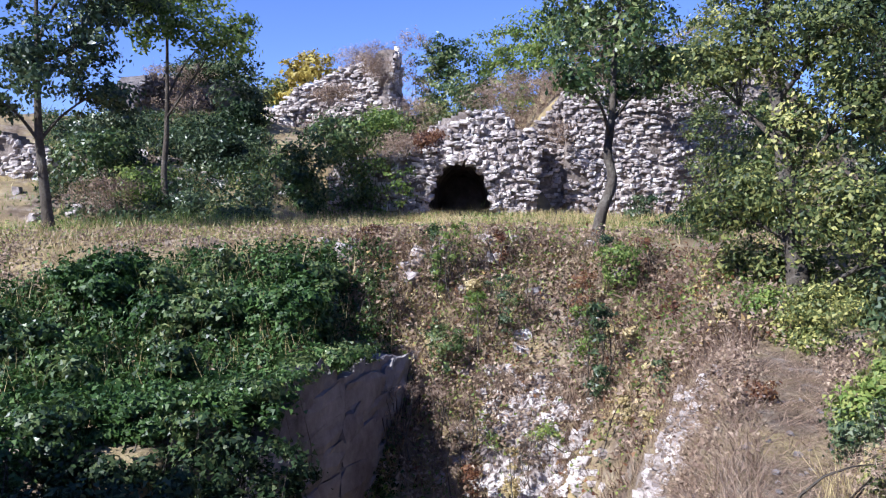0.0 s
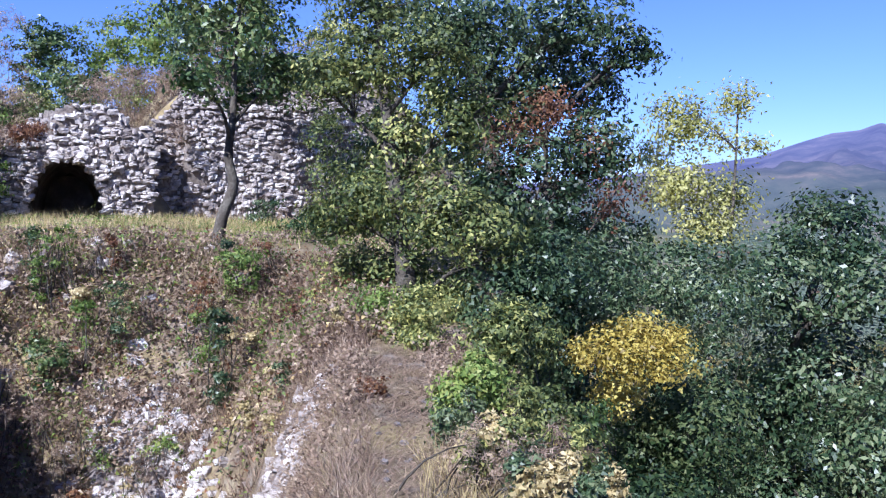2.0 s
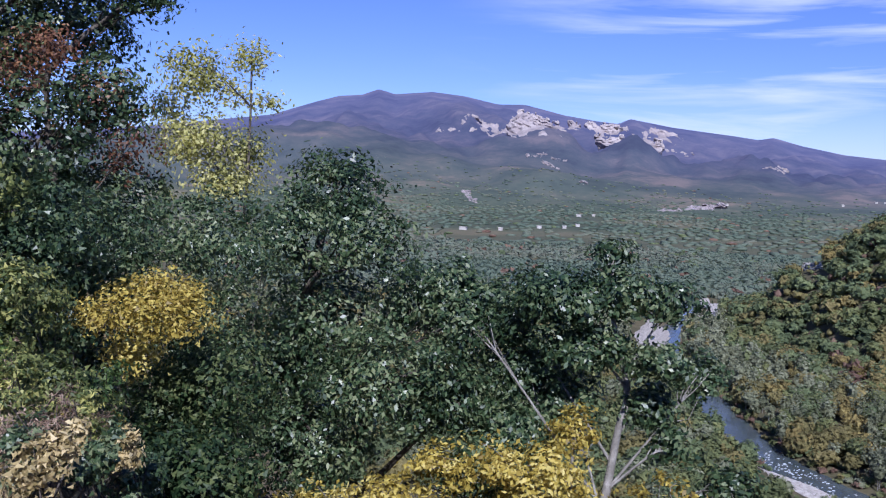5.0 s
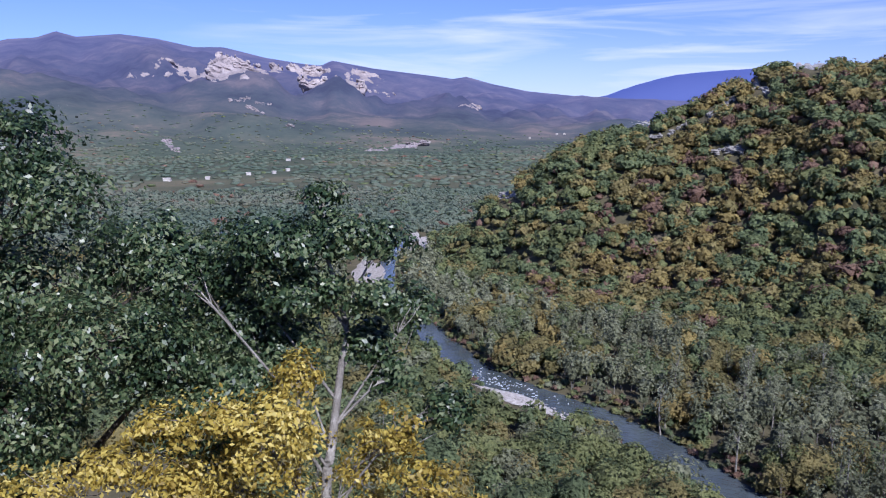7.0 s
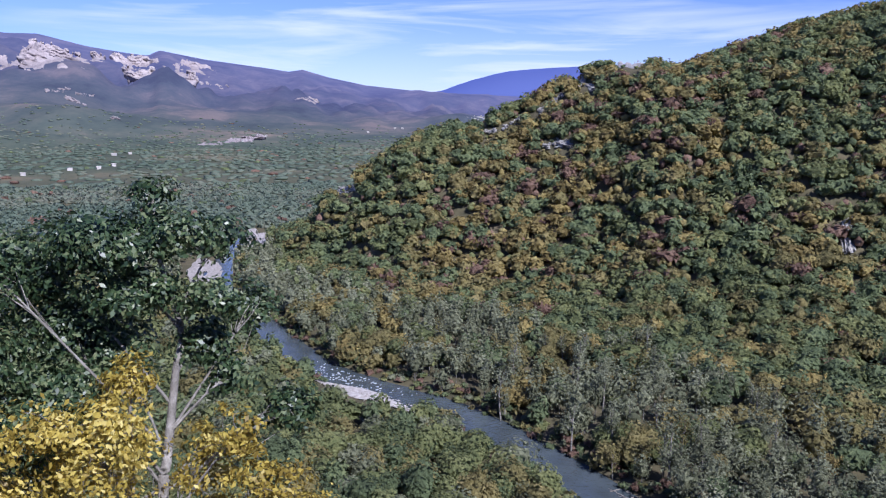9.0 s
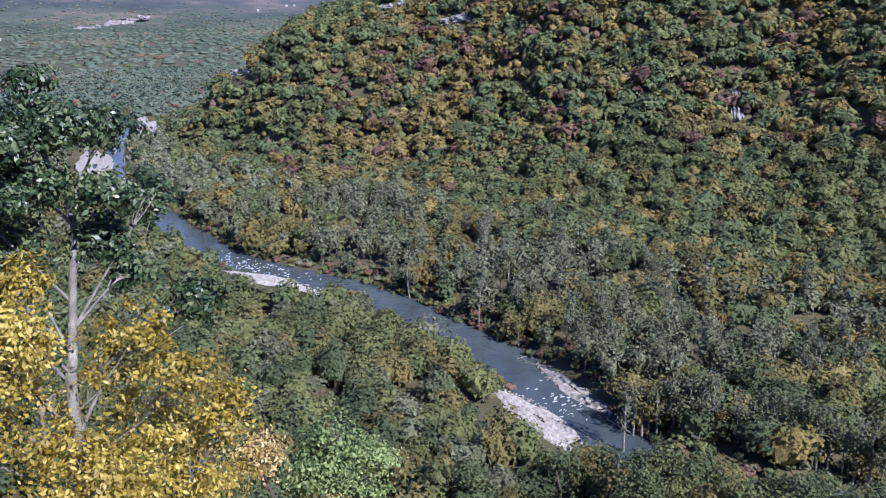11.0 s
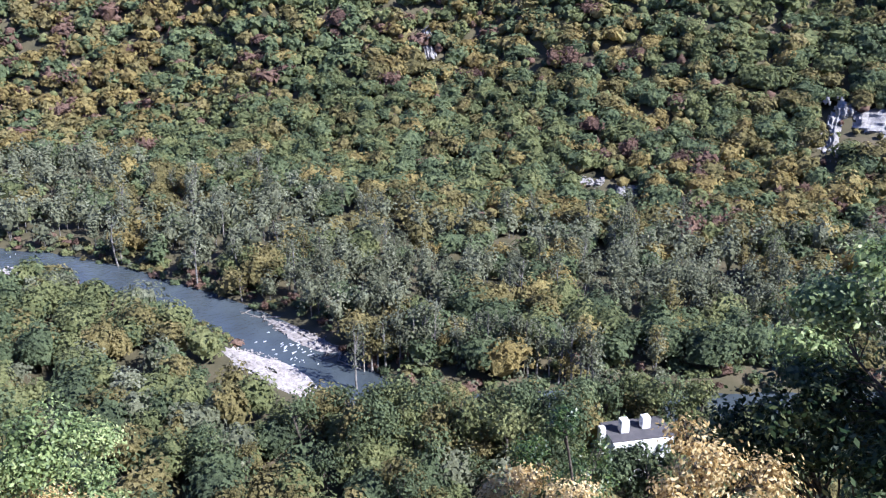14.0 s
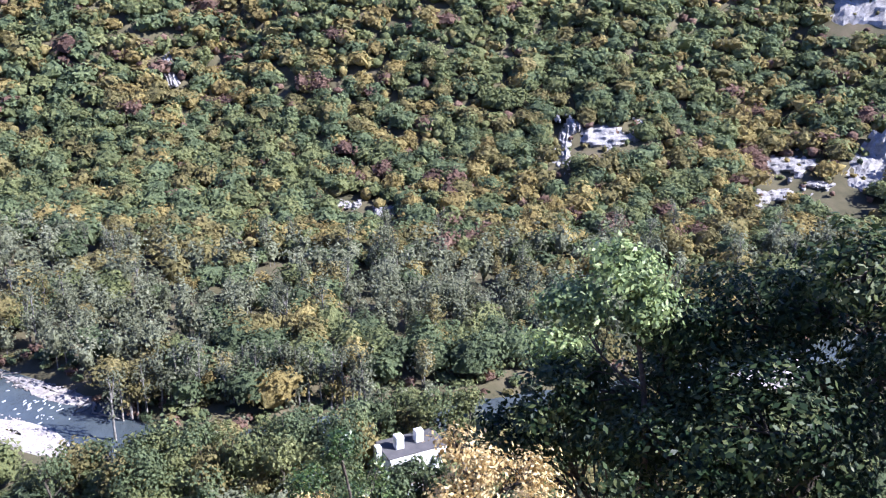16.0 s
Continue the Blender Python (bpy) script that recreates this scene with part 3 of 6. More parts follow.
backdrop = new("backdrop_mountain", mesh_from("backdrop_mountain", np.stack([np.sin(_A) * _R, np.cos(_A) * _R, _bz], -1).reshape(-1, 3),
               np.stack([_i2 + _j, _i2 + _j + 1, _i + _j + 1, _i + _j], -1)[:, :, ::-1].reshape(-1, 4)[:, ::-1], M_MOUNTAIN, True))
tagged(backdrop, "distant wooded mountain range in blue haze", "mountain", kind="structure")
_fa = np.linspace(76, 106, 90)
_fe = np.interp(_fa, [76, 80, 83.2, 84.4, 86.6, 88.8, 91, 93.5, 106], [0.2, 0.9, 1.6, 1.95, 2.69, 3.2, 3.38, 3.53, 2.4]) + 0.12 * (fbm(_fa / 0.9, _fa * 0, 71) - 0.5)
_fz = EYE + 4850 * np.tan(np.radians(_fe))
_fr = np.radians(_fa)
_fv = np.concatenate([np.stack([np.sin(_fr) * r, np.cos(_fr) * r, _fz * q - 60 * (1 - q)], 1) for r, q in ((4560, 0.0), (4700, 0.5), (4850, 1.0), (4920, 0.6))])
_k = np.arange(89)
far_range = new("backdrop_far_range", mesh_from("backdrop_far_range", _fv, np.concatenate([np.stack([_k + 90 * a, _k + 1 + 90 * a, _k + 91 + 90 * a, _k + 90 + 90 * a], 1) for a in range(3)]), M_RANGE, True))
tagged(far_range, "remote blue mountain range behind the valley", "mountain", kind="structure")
tagged(ground, "dry grassy earth falling to a wooded river valley", "ground", kind="structure")
capm = new("ground_underfoot", mesh_from("ground_underfoot", VERTS[np.r_[np.arange(_n) * _m, len(VERTS) - 1]] ,
           np.stack([np.full(_n, _n), (np.arange(_n) + 1) % _n, np.arange(_n)], 1), M_GROUND))
tagged(capm, "trodden dry earth underfoot on the hilltop", "ground", kind="structure")

# river
_d = unit(np.gradient(RIVER, axis=0))
_nrm = np.stack([-_d[:, 1], _d[:, 0]], 1)
_w = 9.0
_rows = np.linspace(-_w, _w, 7)
rv = np.concatenate([np.c_[RIVER + _nrm * o, np.full(len(RIVER), WATER)] for o in _rows])
_k = len(RIVER)
rf = np.concatenate([np.stack([np.arange(_k - 1) + a * _k, np.arange(_k - 1) + (a + 1) * _k, np.arange(1, _k) + (a + 1) * _k, np.arange(1, _k) + a * _k], 1) for a in range(6)])
river = new("river", mesh_from("river", rv, rf, M_WATER, True))
tagged(river, "shallow grey-blue river winding through the wooded valley", "river", kind="structure")


# bare rock: two ends by azimuth and height angle, and half the thickness, in degrees
MOUNTAIN_ROCKS = [
    (55.53, 3.5, 58.15, 2.71, 0.51), (58.07, 2.47, 59.4, 3.8, 0.5), (59.03, 4.22, 63.3, 2.72, 0.39), (58.92, 3.45, 61.19, 2.59, 0.67),
    (53.55, 2.94, 54.95, 3.06, 0.21), (62.45, 3.75, 63.35, 2.9, 0.3), (63.84, 3.62, 64.77, 2.54, 0.39), (64.41, 2.7, 68.22, 2.42, 0.39),
    (64.67, 3.35, 67.57, 2.86, 0.39), (67.96, 3.33, 69.5, 2.57, 0.42), (68.8, 2.15, 70.49, 1.94, 0.18), (59.7, 1.52, 60.94, 1.69, 0.15),
    (60.79, 1.15, 61.82, 0.71, 0.14), (61.4, 1.41, 62.32, 1.27, 0.11), (63.28, -0.03, 63.75, -0.16, 0.12), (74.81, 1.3, 76.08, 1.12, 0.18),
    # The last band is a flat strip of bare earth, built like the crags.
    (55.52, -1.08, 56.3, -1.65, 0.27), (67.8, -1.92, 72.57, -1.24, 0.18)]
HILL_ROCKS = [
    (96.0, 3.55, 97.3, 3.5, 0.3), (93.6, 2.5, 94.2, 2.2, 0.36), (92.3, 1.7, 90.9, 0.6, 0.24), (89.5, 0.1, 88.6, -0.5, 0.2),
    (85.6, 0.05, 87.2, 0.15, 0.13), (87.2, -0.75, 87.9, -0.7, 0.2), (91.2, -1.6, 92.9, -1.55, 0.34), (77.6, -4.8, 78.5, -4.7, 0.3)]
CLIFFS = [
    # The first band is a small earth scar, built like the pale cliffs.
    (110.1, -6.2, 110.3, -7.3, 0.36), (120.7, -15.85, 122.0, -15.71, 0.23), (123.5, -16.34, 124.4, -16.24, 0.31), (136.5, -10.26, 136.2, -13.45, 0.50),
    (138.2, -10.92, 140.4, -10.79, 0.69), (149.7, -11.76, 151.7, -11.55, 0.50), (149.4, -13.69, 150.3, -13.59, 0.54), (151.7, -12.78, 153.0, -12.63, 0.31),
    (155.9, -10.00, 154.4, -13.08, 1.15), (152.5, -2.48, 154.9, -2.38, 1.07)]
# far houses, by the ends of their fronts
HOUSES = [
    (55.1, -3.55, 56.2, -3.50, 0.11), (57.9, -3.47, 58.4, -3.45, 0.13), (60.4, -3.16, 61.1, -3.12, 0.19), (62.2, -3.15, 62.6, -3.13, 0.11),
    (63.0, -2.31, 63.7, -2.28, 0.13), (64.1, -2.26, 64.5, -2.24, 0.10), (63.2, -2.95, 63.4, -2.94, 0.15), (63.3, -0.08, 63.8, -0.06, 0.10),
    (79.3, -0.75, 79.6, -0.75, 0.19), (81.1, -0.55, 81.4, -0.55, 0.10), (81.6, -0.55, 81.9, -0.54, 0.10), (72.6, -1.13, 72.9, -1.13, 0.11),
    (71.1, -1.50, 71.4, -1.50, 0.10)]


def march(az, el, r0=90.0, r1=4850.0, n=420):
    """How far off a line of sight at these angles meets the land."""
    az, el = np.atleast_1d(np.asarray(az, float)), np.atleast_1d(np.asarray(el, float))
    rs = np.geomspace(r0, r1, n)
    a = np.radians(az)[:, None]
    h = height(np.sin(a) * rs, np.cos(a) * rs) - (EYE + rs * np.tan(np.radians(el))[:, None])
    hit = h > 0
    return np.where(hit.any(1), rs[np.argmax(hit, axis=1)], r1 * 0.93)


HOUSE_D = [float(march([(h[0] + h[2]) / 2], [h[1] - h[4]])[0]) for h in HOUSES]


def on_rock(x, y):
    """True where trees would stand on or hide the bare rock and the far houses."""
    az, r = np.degrees(np.arctan2(x, y)), np.hypot(x, y)
    el = np.degrees(np.arctan2(height(x, y) - EYE, r))
    tall = np.degrees(6.0 / r)
    k = np.zeros(len(x), bool)
    for rocks in (HILL_ROCKS, CLIFFS):
        for a0, e0, a1, e1, th in rocks:
            t = np.clip(((az - a0) * (a1 - a0) + (el - e0) * (e1 - e0)) / ((a1 - a0) ** 2 + (e1 - e0) ** 2), 0, 1)
            da, de = az - a0 - t * (a1 - a0), el - e0 - t * (e1 - e0)
            k |= (np.abs(da) < th * 0.8 + np.degrees(1.3 / r)) & (de < th * 0.7) & (de > -th * 0.9 - tall * 0.75)
    for (a0, e0, a1, e1, th), d in zip(HOUSES, HOUSE_D):
        k |= (az > a0 - 0.15) & (az < a1 + 0.15) & (r > d - 170) & (r < d + 25)
    return k


# ---------------------------------------------------------------- far woods
def ball(level):
    """A round mesh of triangles: its corners and faces."""
    bm = bmesh.new()
    bmesh.ops.create_icosphere(bm, subdivisions=level, radius=1.0)
    v = np.array([q.co[:] for q in bm.verts])
    f = np.array([[q.index for q in g.verts] for g in bm.faces])
    bm.free()
    return unit(v), f


BALLS = {k: ball(k) for k in (1, 2)}


def crown_template(n, lobes, level, slim=False):
    """A unit crown: leafy tufts over the outside of several swelling lobes, and the dense twiggy heart within."""
    dl = unit(rng.normal(0, 1, (lobes, 3)) + np.array([0, 0, 0.35]))
    c = dl * rng.uniform(0.3, 0.62, lobes)[:, None]
    c = np.vstack([[0, 0, 0], c])
    r = np.r_[0.6, rng.uniform(0.3, 0.48, lobes)]
    def outside(d):
        b = d @ c.T
        q = b ** 2 - (c ** 2).sum(1) + r ** 2
        t = np.where(q > 0, b + np.sqrt(np.maximum(q, 0)), 0)
        k = t.argmax(1)
        return t.max(1), k
    d = unit(rng.normal(0, 1, (n, 3)))
    d[:, 2] = np.where(d[:, 2] < -0.35, -d[:, 2], d[:, 2])
    t, k = outside(d)
    p = d * (t * rng.uniform(0.5 if slim else 0.82, 1.14, n))[:, None]
    nrm = unit(p - c[k]) + np.array([0, 0, 0.45])
    hv, hf = BALLS[level]
    h = hv * (outside(hv)[0] * (0.5 if slim else 0.84 if n > 9 else 1.0) * rng.uniform(0.85, 1.15, len(hv)))[:, None]
    flat = 0.78 if slim else 0.68
    lift = np.array([0, 0, 0.5])
    return p * np.array([1, 1, flat]) + lift, nrm, h * np.array([1, 1, flat]) + lift, hf


def tufts(p, nrm, size, corners, loose=0.42):
    """Small leafy tufts, three- or four-cornered, one at each place."""
    n = len(p)
    nv = unit(nrm + rng.normal(0, loose, (n, 3)))
    t = unit(np.cross(nv, rng.normal(0, 1, (n, 3))))
    u = np.cross(nv, t)
    s = size * rng.uniform(0.6, 1.35, n)[:, None]
    if corners == 3:
        q = np.stack([p - t * s * 0.6 - u * s * 0.5, p + t * s * 0.6 - u * s * 0.35, p + u * s * 0.7], 1)
    else:
        q = np.stack([p - t * s * 0.5, p - u * s * 0.4, p + t * s * 0.5, p + u * s * 0.45], 1)
    return q.reshape(-1, 3)


def plant_wood(name, mat, x, y, h, w, templates, label, size, heart=True):
    """One joined wood of a kind: each tree a turned and scaled crown."""
    z = carved(x, y) - np.where(np.hypot(x, y) > 430, 0.32, 0.0) * h
    vs, fs, base = [], [], 0
    pick = rng.integers(0, len(templates), len(x))
    for i, (tp, tn, hv, hf) in enumerate(templates):
        s = pick == i
        if not s.any():
            continue
        a = rng.uniform(0, 2 * np.pi, s.sum())
        ca, sa_ = np.cos(a)[:, None], np.sin(a)[:, None]
        def placed(q):
            return np.stack([(q[None, :, 0] * ca - q[None, :, 1] * sa_) * w[s][:, None] + x[s][:, None],
                             (q[None, :, 0] * sa_ + q[None, :, 1] * ca) * w[s][:, None] + y[s][:, None],
                             q[None, :, 2] * h[s][:, None] + z[s][:, None]], -1).reshape(-1, 3)
        N = np.stack([tn[None, :, 0] * ca - tn[None, :, 1] * sa_, tn[None, :, 0] * sa_ + tn[None, :, 1] * ca,
                      np.broadcast_to(tn[None, :, 2], (s.sum(), len(tn)))], -1).reshape(-1, 3)
        if len(tp):
            t = tufts(placed(tp), N, size, 3, 0.32)
            vs.append(t); fs.append(np.arange(len(t)).reshape(-1, 3) + base); base += len(t)
        if heart:
            q = placed(hv)
            vs.append(q)
            fs.append((hf[None] + (np.arange(s.sum()) * len(hv))[:, None, None]).reshape(-1, 3) + base); base += len(q)
    ob = new(name, mesh_from(name, np.concatenate(vs), np.concatenate(fs), mat, len(templates[0][0]) < 9))
    return tagged(ob, label, "wood", kind="stuff")


def plant_stems(name, mat, x, y, h, label):
    """Slender pale stems of a thin wood, each with two forks."""
    z = carved(x, y)
    n = len(x)
    foot = np.stack([x, y, z - 0.2], 1)
    top = foot + np.stack([rng.normal(0, 0.06, n), rng.normal(0, 0.06, n), rng.uniform(0.85, 1.08, n)], 1) * h[:, None]
    runs = [(foot, top, 0.13, 0.03)]
    for _ in range(3):
        t = rng.uniform(0.4, 0.75, n)[:, None]
        a = foot + (top - foot) * t
        out = unit(np.stack([rng.normal(0, 1, n), rng.normal(0, 1, n), rng.uniform(0.9, 1.8, n)], 1)) * (h * rng.uniform(0.2, 0.36, n))[:, None]
        runs.append((a, a + out, 0.06, 0.02))
    vs, fs, base = [], [], 0
    ring = np.array([[0, 1], [0.87, -0.5], [-0.87, -0.5]])
    for a, b, r0, r1 in runs:
        v = np.concatenate([np.concatenate([a[:, None, :2] + ring[None] * r0, np.repeat(a[:, None, 2:], 3, 1)], 2),
                            np.concatenate([b[:, None, :2] + ring[None] * r1, np.repeat(b[:, None, 2:], 3, 1)], 2)], 1)
        vs.append(v.reshape(-1, 3))
        k = np.array([[0, 1, 4, 3], [1, 2, 5, 4], [2, 0, 3, 5]])
        fs.append((k[None] + (np.arange(n) * 6)[:, None, None]).reshape(-1, 4) + base); base += n * 6
    ob = new(name, mesh_from(name, np.concatenate(vs), np.concatenate(fs), mat, True))
    return tagged(ob, label, "wood", kind="stuff")


def scatter(az0, az1, r0, r1, spacing):
    """Jittered places at an even spacing over a sector."""
    ext = r1 * 1.42
    g = np.arange(-ext, ext, spacing)
    ux, uy = (q.ravel() for q in np.meshgrid(g, g))
    ux = ux + rng.uniform(-0.75, 0.75, ux.size) * spacing
    uy = uy + rng.uniform(-0.75, 0.75, uy.size) * spacing
    turn = 0.4 + spacing
    gx, gy = ux * math.cos(turn) - uy * math.sin(turn), ux * math.sin(turn) + uy * math.cos(turn)
    az, r = np.degrees(np.arctan2(gx, gy)), np.hypot(gx, gy)
    k = (az > az0) & (az < az1) & (r > r0) & (r < r1)
    return gx[k], gy[k]


def gravel_bars():
    """Middles (azimuth, distance), half-length, half-width and turn of the shingle bars."""
    return [(79.2, 178, 15, 4.5), (98.2, 112, 11, 3.6), (68.6, 335, 34, 6.5), (71.9, 425, 40, 6.5), (70.8, 268, 12, 3.5), (152, 130, 12, 4), (100.6, 123.5, 9, 2.0)]


def bar_mask(x, y):
    k = np.zeros(len(x), bool)
    d = np.hypot(x, y)
    for a, r, L, W in gravel_bars():
        c = polar(a, r)[:2]
        q = int(np.argmin(np.hypot(RIVER[:, 0] - c[0], RIVER[:, 1] - c[1])))
        for shift in (0.0, 4.0, 8.0):
            px, py = x * (1 + shift / d) - c[0], y * (1 + shift / d) - c[1]
            k |= (np.abs(px * _d[q][0] + py * _d[q][1]) < L * 0.95) & (np.abs(-px * _d[q][1] + py * _d[q][0]) < W + 1.5)
    return k


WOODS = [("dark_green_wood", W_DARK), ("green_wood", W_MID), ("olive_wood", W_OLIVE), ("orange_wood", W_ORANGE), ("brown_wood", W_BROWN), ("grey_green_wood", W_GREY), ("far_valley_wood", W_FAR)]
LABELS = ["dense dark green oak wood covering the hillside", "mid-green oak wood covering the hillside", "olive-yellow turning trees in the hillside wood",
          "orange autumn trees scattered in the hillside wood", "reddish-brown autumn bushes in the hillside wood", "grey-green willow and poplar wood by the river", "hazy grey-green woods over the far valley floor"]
# inner and outer distance, spacing, tufts to a tree, lobes, tuft size, fineness of the heart, first azimuth
RINGS = [(66, 150, 3.9, 290, 9, 0.46, 1, 60), (150, 250, 4.1, 138, 9, 0.72, 1, 40), (250, 430, 4.1, 68, 8, 1.05, 1, 38), (430, 760, 6.4, 20, 6, 2.0, 1, 38), (760, 2350, 17.0, 0, 4, 4.4, 1, 38)]
for ring, (r0, r1, sp, nq, nl, sz, level, az0) in enumerate(RINGS):
    x, y = scatter(az0, 162 if ring < 3 else 96, r0, r1, sp)
    rd = river_distance(x, y)
    az, r = np.degrees(np.arctan2(x, y)), np.hypot(x, y)
    foot = np.interp(az, FOOT_AZ, FOOT_R)
    zz = height(x, y)
    keep = (rng.random(len(x)) > sstep(1300, 2300, r)) & ~((az > 123.6) & (az < 129) & (r > 60) & (r < 87)) & (rd > np.where((r < np.interp(az, RIVER_AZ[5:], RIVER_R[5:])) & (az < 104.5), 9.5, 6.2)) & ~bar_mask(x, y) & (zz < 130)
    # hidden side of the ridge
    el = np.interp(az, HILL_AZ, HILL_EL)
    ridge = (59.6 + 0.52 * foot) / (0.52 - np.tan(np.radians(el)))
    keep &= ((r < ridge + 12) | (az < 84)) & ~on_rock(x, y)
    x, y, rd, az, r, foot = (v[keep] for v in (x, y, rd, az, r, foot))
    p = fbm(x / 44, y / 44, 31, 3); u = rng.random(len(x))
    ridge = (59.6 + 0.52 * foot) / (0.52 - np.tan(np.radians(np.interp(az, HILL_AZ, HILL_EL))))
    on_hill = (az > 73) & (r > foot - 12) & (r < ridge + 30)
    belt = np.exp(-((r - foot - 32) / 26) ** 2) * sstep(77, 82, az) * sstep(106, 98, az)
    warm = sstep(0.52, 0.64, p) * 0.54 + 0.07 + 0.5 * belt * sstep(0.4, 0.56, p)
    cls = np.where(u < warm * 0.48, 3, np.where(u < warm * 0.64, 4, np.where(u < warm * 0.64 + 0.18, 2, np.where(u < 0.66, 1, 0))))
    g = fbm(x / 18, y / 18, 41, 3)
    low = np.where(u < 0.6 + 2.2 * (g - 0.5), 5, np.where(u < 0.7, 2, np.where(u < 0.76, 3, np.where(u < 0.9, 1, 0))))
    near_side = (~on_hill) & (r < np.interp(az, RIVER_AZ[5:], RIVER_R[5:]))
    low = np.where(near_side, np.where(u < 0.3, 0, np.where(u < 0.7, 1, np.where(u < 0.88, 2, 5))), low)
    low = np.where((az > 108) & (r < 122) & (low > 1), np.where(u < 0.6, 0, low), low)
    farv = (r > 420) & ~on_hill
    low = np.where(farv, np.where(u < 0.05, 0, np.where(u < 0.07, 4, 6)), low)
    cls = np.where(on_hill, cls, low)
    thin = (~on_hill) & (~near_side) & (r < 430) & (rng.random(len(x)) < 0.12)
    x, y, rd, az, r, foot, cls, on_hill, near_side, u = (q[~thin] for q in (x, y, rd, az, r, foot, cls, on_hill, near_side, u))
    slim = (cls == 5) & (r < 420) & ~near_side
    tall = np.where(on_hill, rng.uniform(3.6, 6.6, len(x)), np.where(slim, rng.uniform(4.5, 8.6, len(x)), rng.uniform(3.6, 7.0, len(x))))
    tall = tall * np.where(on_hill, (1, 0.95, 0.9, 0.85, 0.6)[ring], (1, 1, 0.9, 0.9, 0.6)[ring])
    wide = np.where(slim, tall * 0.4, np.where(on_hill, 1.9 + 0.42 * tall, 1.7 + 0.36 * tall)) * rng.uniform(0.75, 1.25, len(x)) * np.where(on_hill, (1, 1.1, 1.12, 1.3, 2.6)[ring], (1, 1, 0.9, 1.4, 2.6)[ring])
    tpl = [crown_template(nq, nl, level) for _ in range(10)]
    thin_tpl = [crown_template(int(nq * 0.8), nl, level, True) for _ in range(8)]
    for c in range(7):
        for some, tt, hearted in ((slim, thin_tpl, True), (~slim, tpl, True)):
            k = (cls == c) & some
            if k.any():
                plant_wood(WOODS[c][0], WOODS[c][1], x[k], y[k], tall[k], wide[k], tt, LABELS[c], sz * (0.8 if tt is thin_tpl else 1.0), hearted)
    if ring < 3:
        plant_stems("pale_willow_stem", M_PALEBARK, x[slim], y[slim], tall[slim] * 0.95, "slender pale stems of the riverside wood")

# undergrowth between the hillside trees
x, y = scatter(73, 162, 170, 400, 3.5)
x2, y2 = scatter(73, 90, 400, 620, 4.6)
x, y = np.r_[x, x2], np.r_[y, y2]
az, r = np.degrees(np.arctan2(x, y)), np.hypot(x, y)
foot = np.interp(az, FOOT_AZ, FOOT_R)
ridge = (59.6 + 0.52 * foot) / (0.52 - np.tan(np.radians(np.interp(az, HILL_AZ, HILL_EL))))
k = (r > foot - 14) & (r < ridge + 4) & (rng.random(len(x)) > 0.6 * on_rock(x, y))
x, y = x[k], y[k]
p = fbm(x / 44, y / 44, 31, 3); u = rng.random(len(x)) + 0.7 * (0.5 - p) + 0.35 * (np.hypot(x, y) > 400)
bare = on_rock(x, y)
for c, lo, hi in ((3, -9, 0.1), (4, 0.1, 0.24), (2, 0.24, 0.5), (1, 0.5, 0.78), (0, 0.78, 9)):
    k = (u >= lo) & (u < hi)
    q = np.where(bare[k], 0.5, 1.0) * np.where(np.hypot(x[k], y[k]) > 400, 1.25, 1.0)
    plant_wood("undergrowth", WOODS[c][1], x[k], y[k], rng.uniform(2.0, 3.9, k.sum()) * q, rng.uniform(1.7, 2.9, k.sum()) * q, [crown_template(4, 5, 1) for _ in range(8)],
               "bushy undergrowth filling the hillside wood", 0.8)

# scrub along the water
x, y = scatter(64, 160, 66, 330, 1.9)
rd = river_distance(x, y)
k = (rd > 4.6) & (rd < 10.5) & ~bar_mask(x, y)
x, y, rd = x[k], y[k], rd[k]
u = rng.random(len(x))
for c, lo, hi in ((0, 0.0, 0.3), (1, 0.3, 0.55), (2, 0.55, 0.78), (4, 0.78, 0.9), (5, 0.9, 1.0)):
    k = (u >= lo) & (u < hi)
    plant_wood("bank_scrub", WOODS[c][1], x[k], y[k], rng.uniform(0.7, 1.7, k.sum()), rng.uniform(0.8, 1.7, k.sum()), [crown_template(34, 5, 1) for _ in range(5)],
               "low tangled scrub along the river bank", 0.42)


# ---------------------------------------------------------------- ruins
def stone_mesh(seed):
    """A rubble stone: a rounded, uneven block one unit across."""
    r = np.random.default_rng(seed)
    v, f = [], []
    rings, seg = [-0.47, -0.16, 0.2, 0.48], 6
    for k, z in enumerate(rings):
        w = (0.46, 0.51, 0.5, 0.44)[k]
        for j in range(seg):
            a = 2 * math.pi * (j + 0.5) / seg
            c, s = math.cos(a), math.sin(a)
            m = w / max(abs(c), abs(s)) ** 0.9
            v.append((c * m + r.normal(0, 0.075), s * m + r.normal(0, 0.07), z + r.normal(0, 0.075)))
    for k in range(3):
        for j in range(seg):
            f.append((k * seg + j, k * seg + (j + 1) % seg, (k + 1) * seg + (j + 1) % seg, (k + 1) * seg + j))
    f.append((3, 2, 1, 0)); f.append((5, 4, 3, 0))
    f.append((18, 19, 20, 21)); f.append((18, 21, 22, 23))
    return np.array(v), np.array(f)


STONES = [stone_mesh(100 + i) for i in range(10)]
SHADESTONE_MESHES = [mesh_from("stone", v, f, M_SHADESTONE) for v, f in STONES]
STONE_MESHES = [mesh_from("stone", v, f, M_STONE) for v, f in STONES]


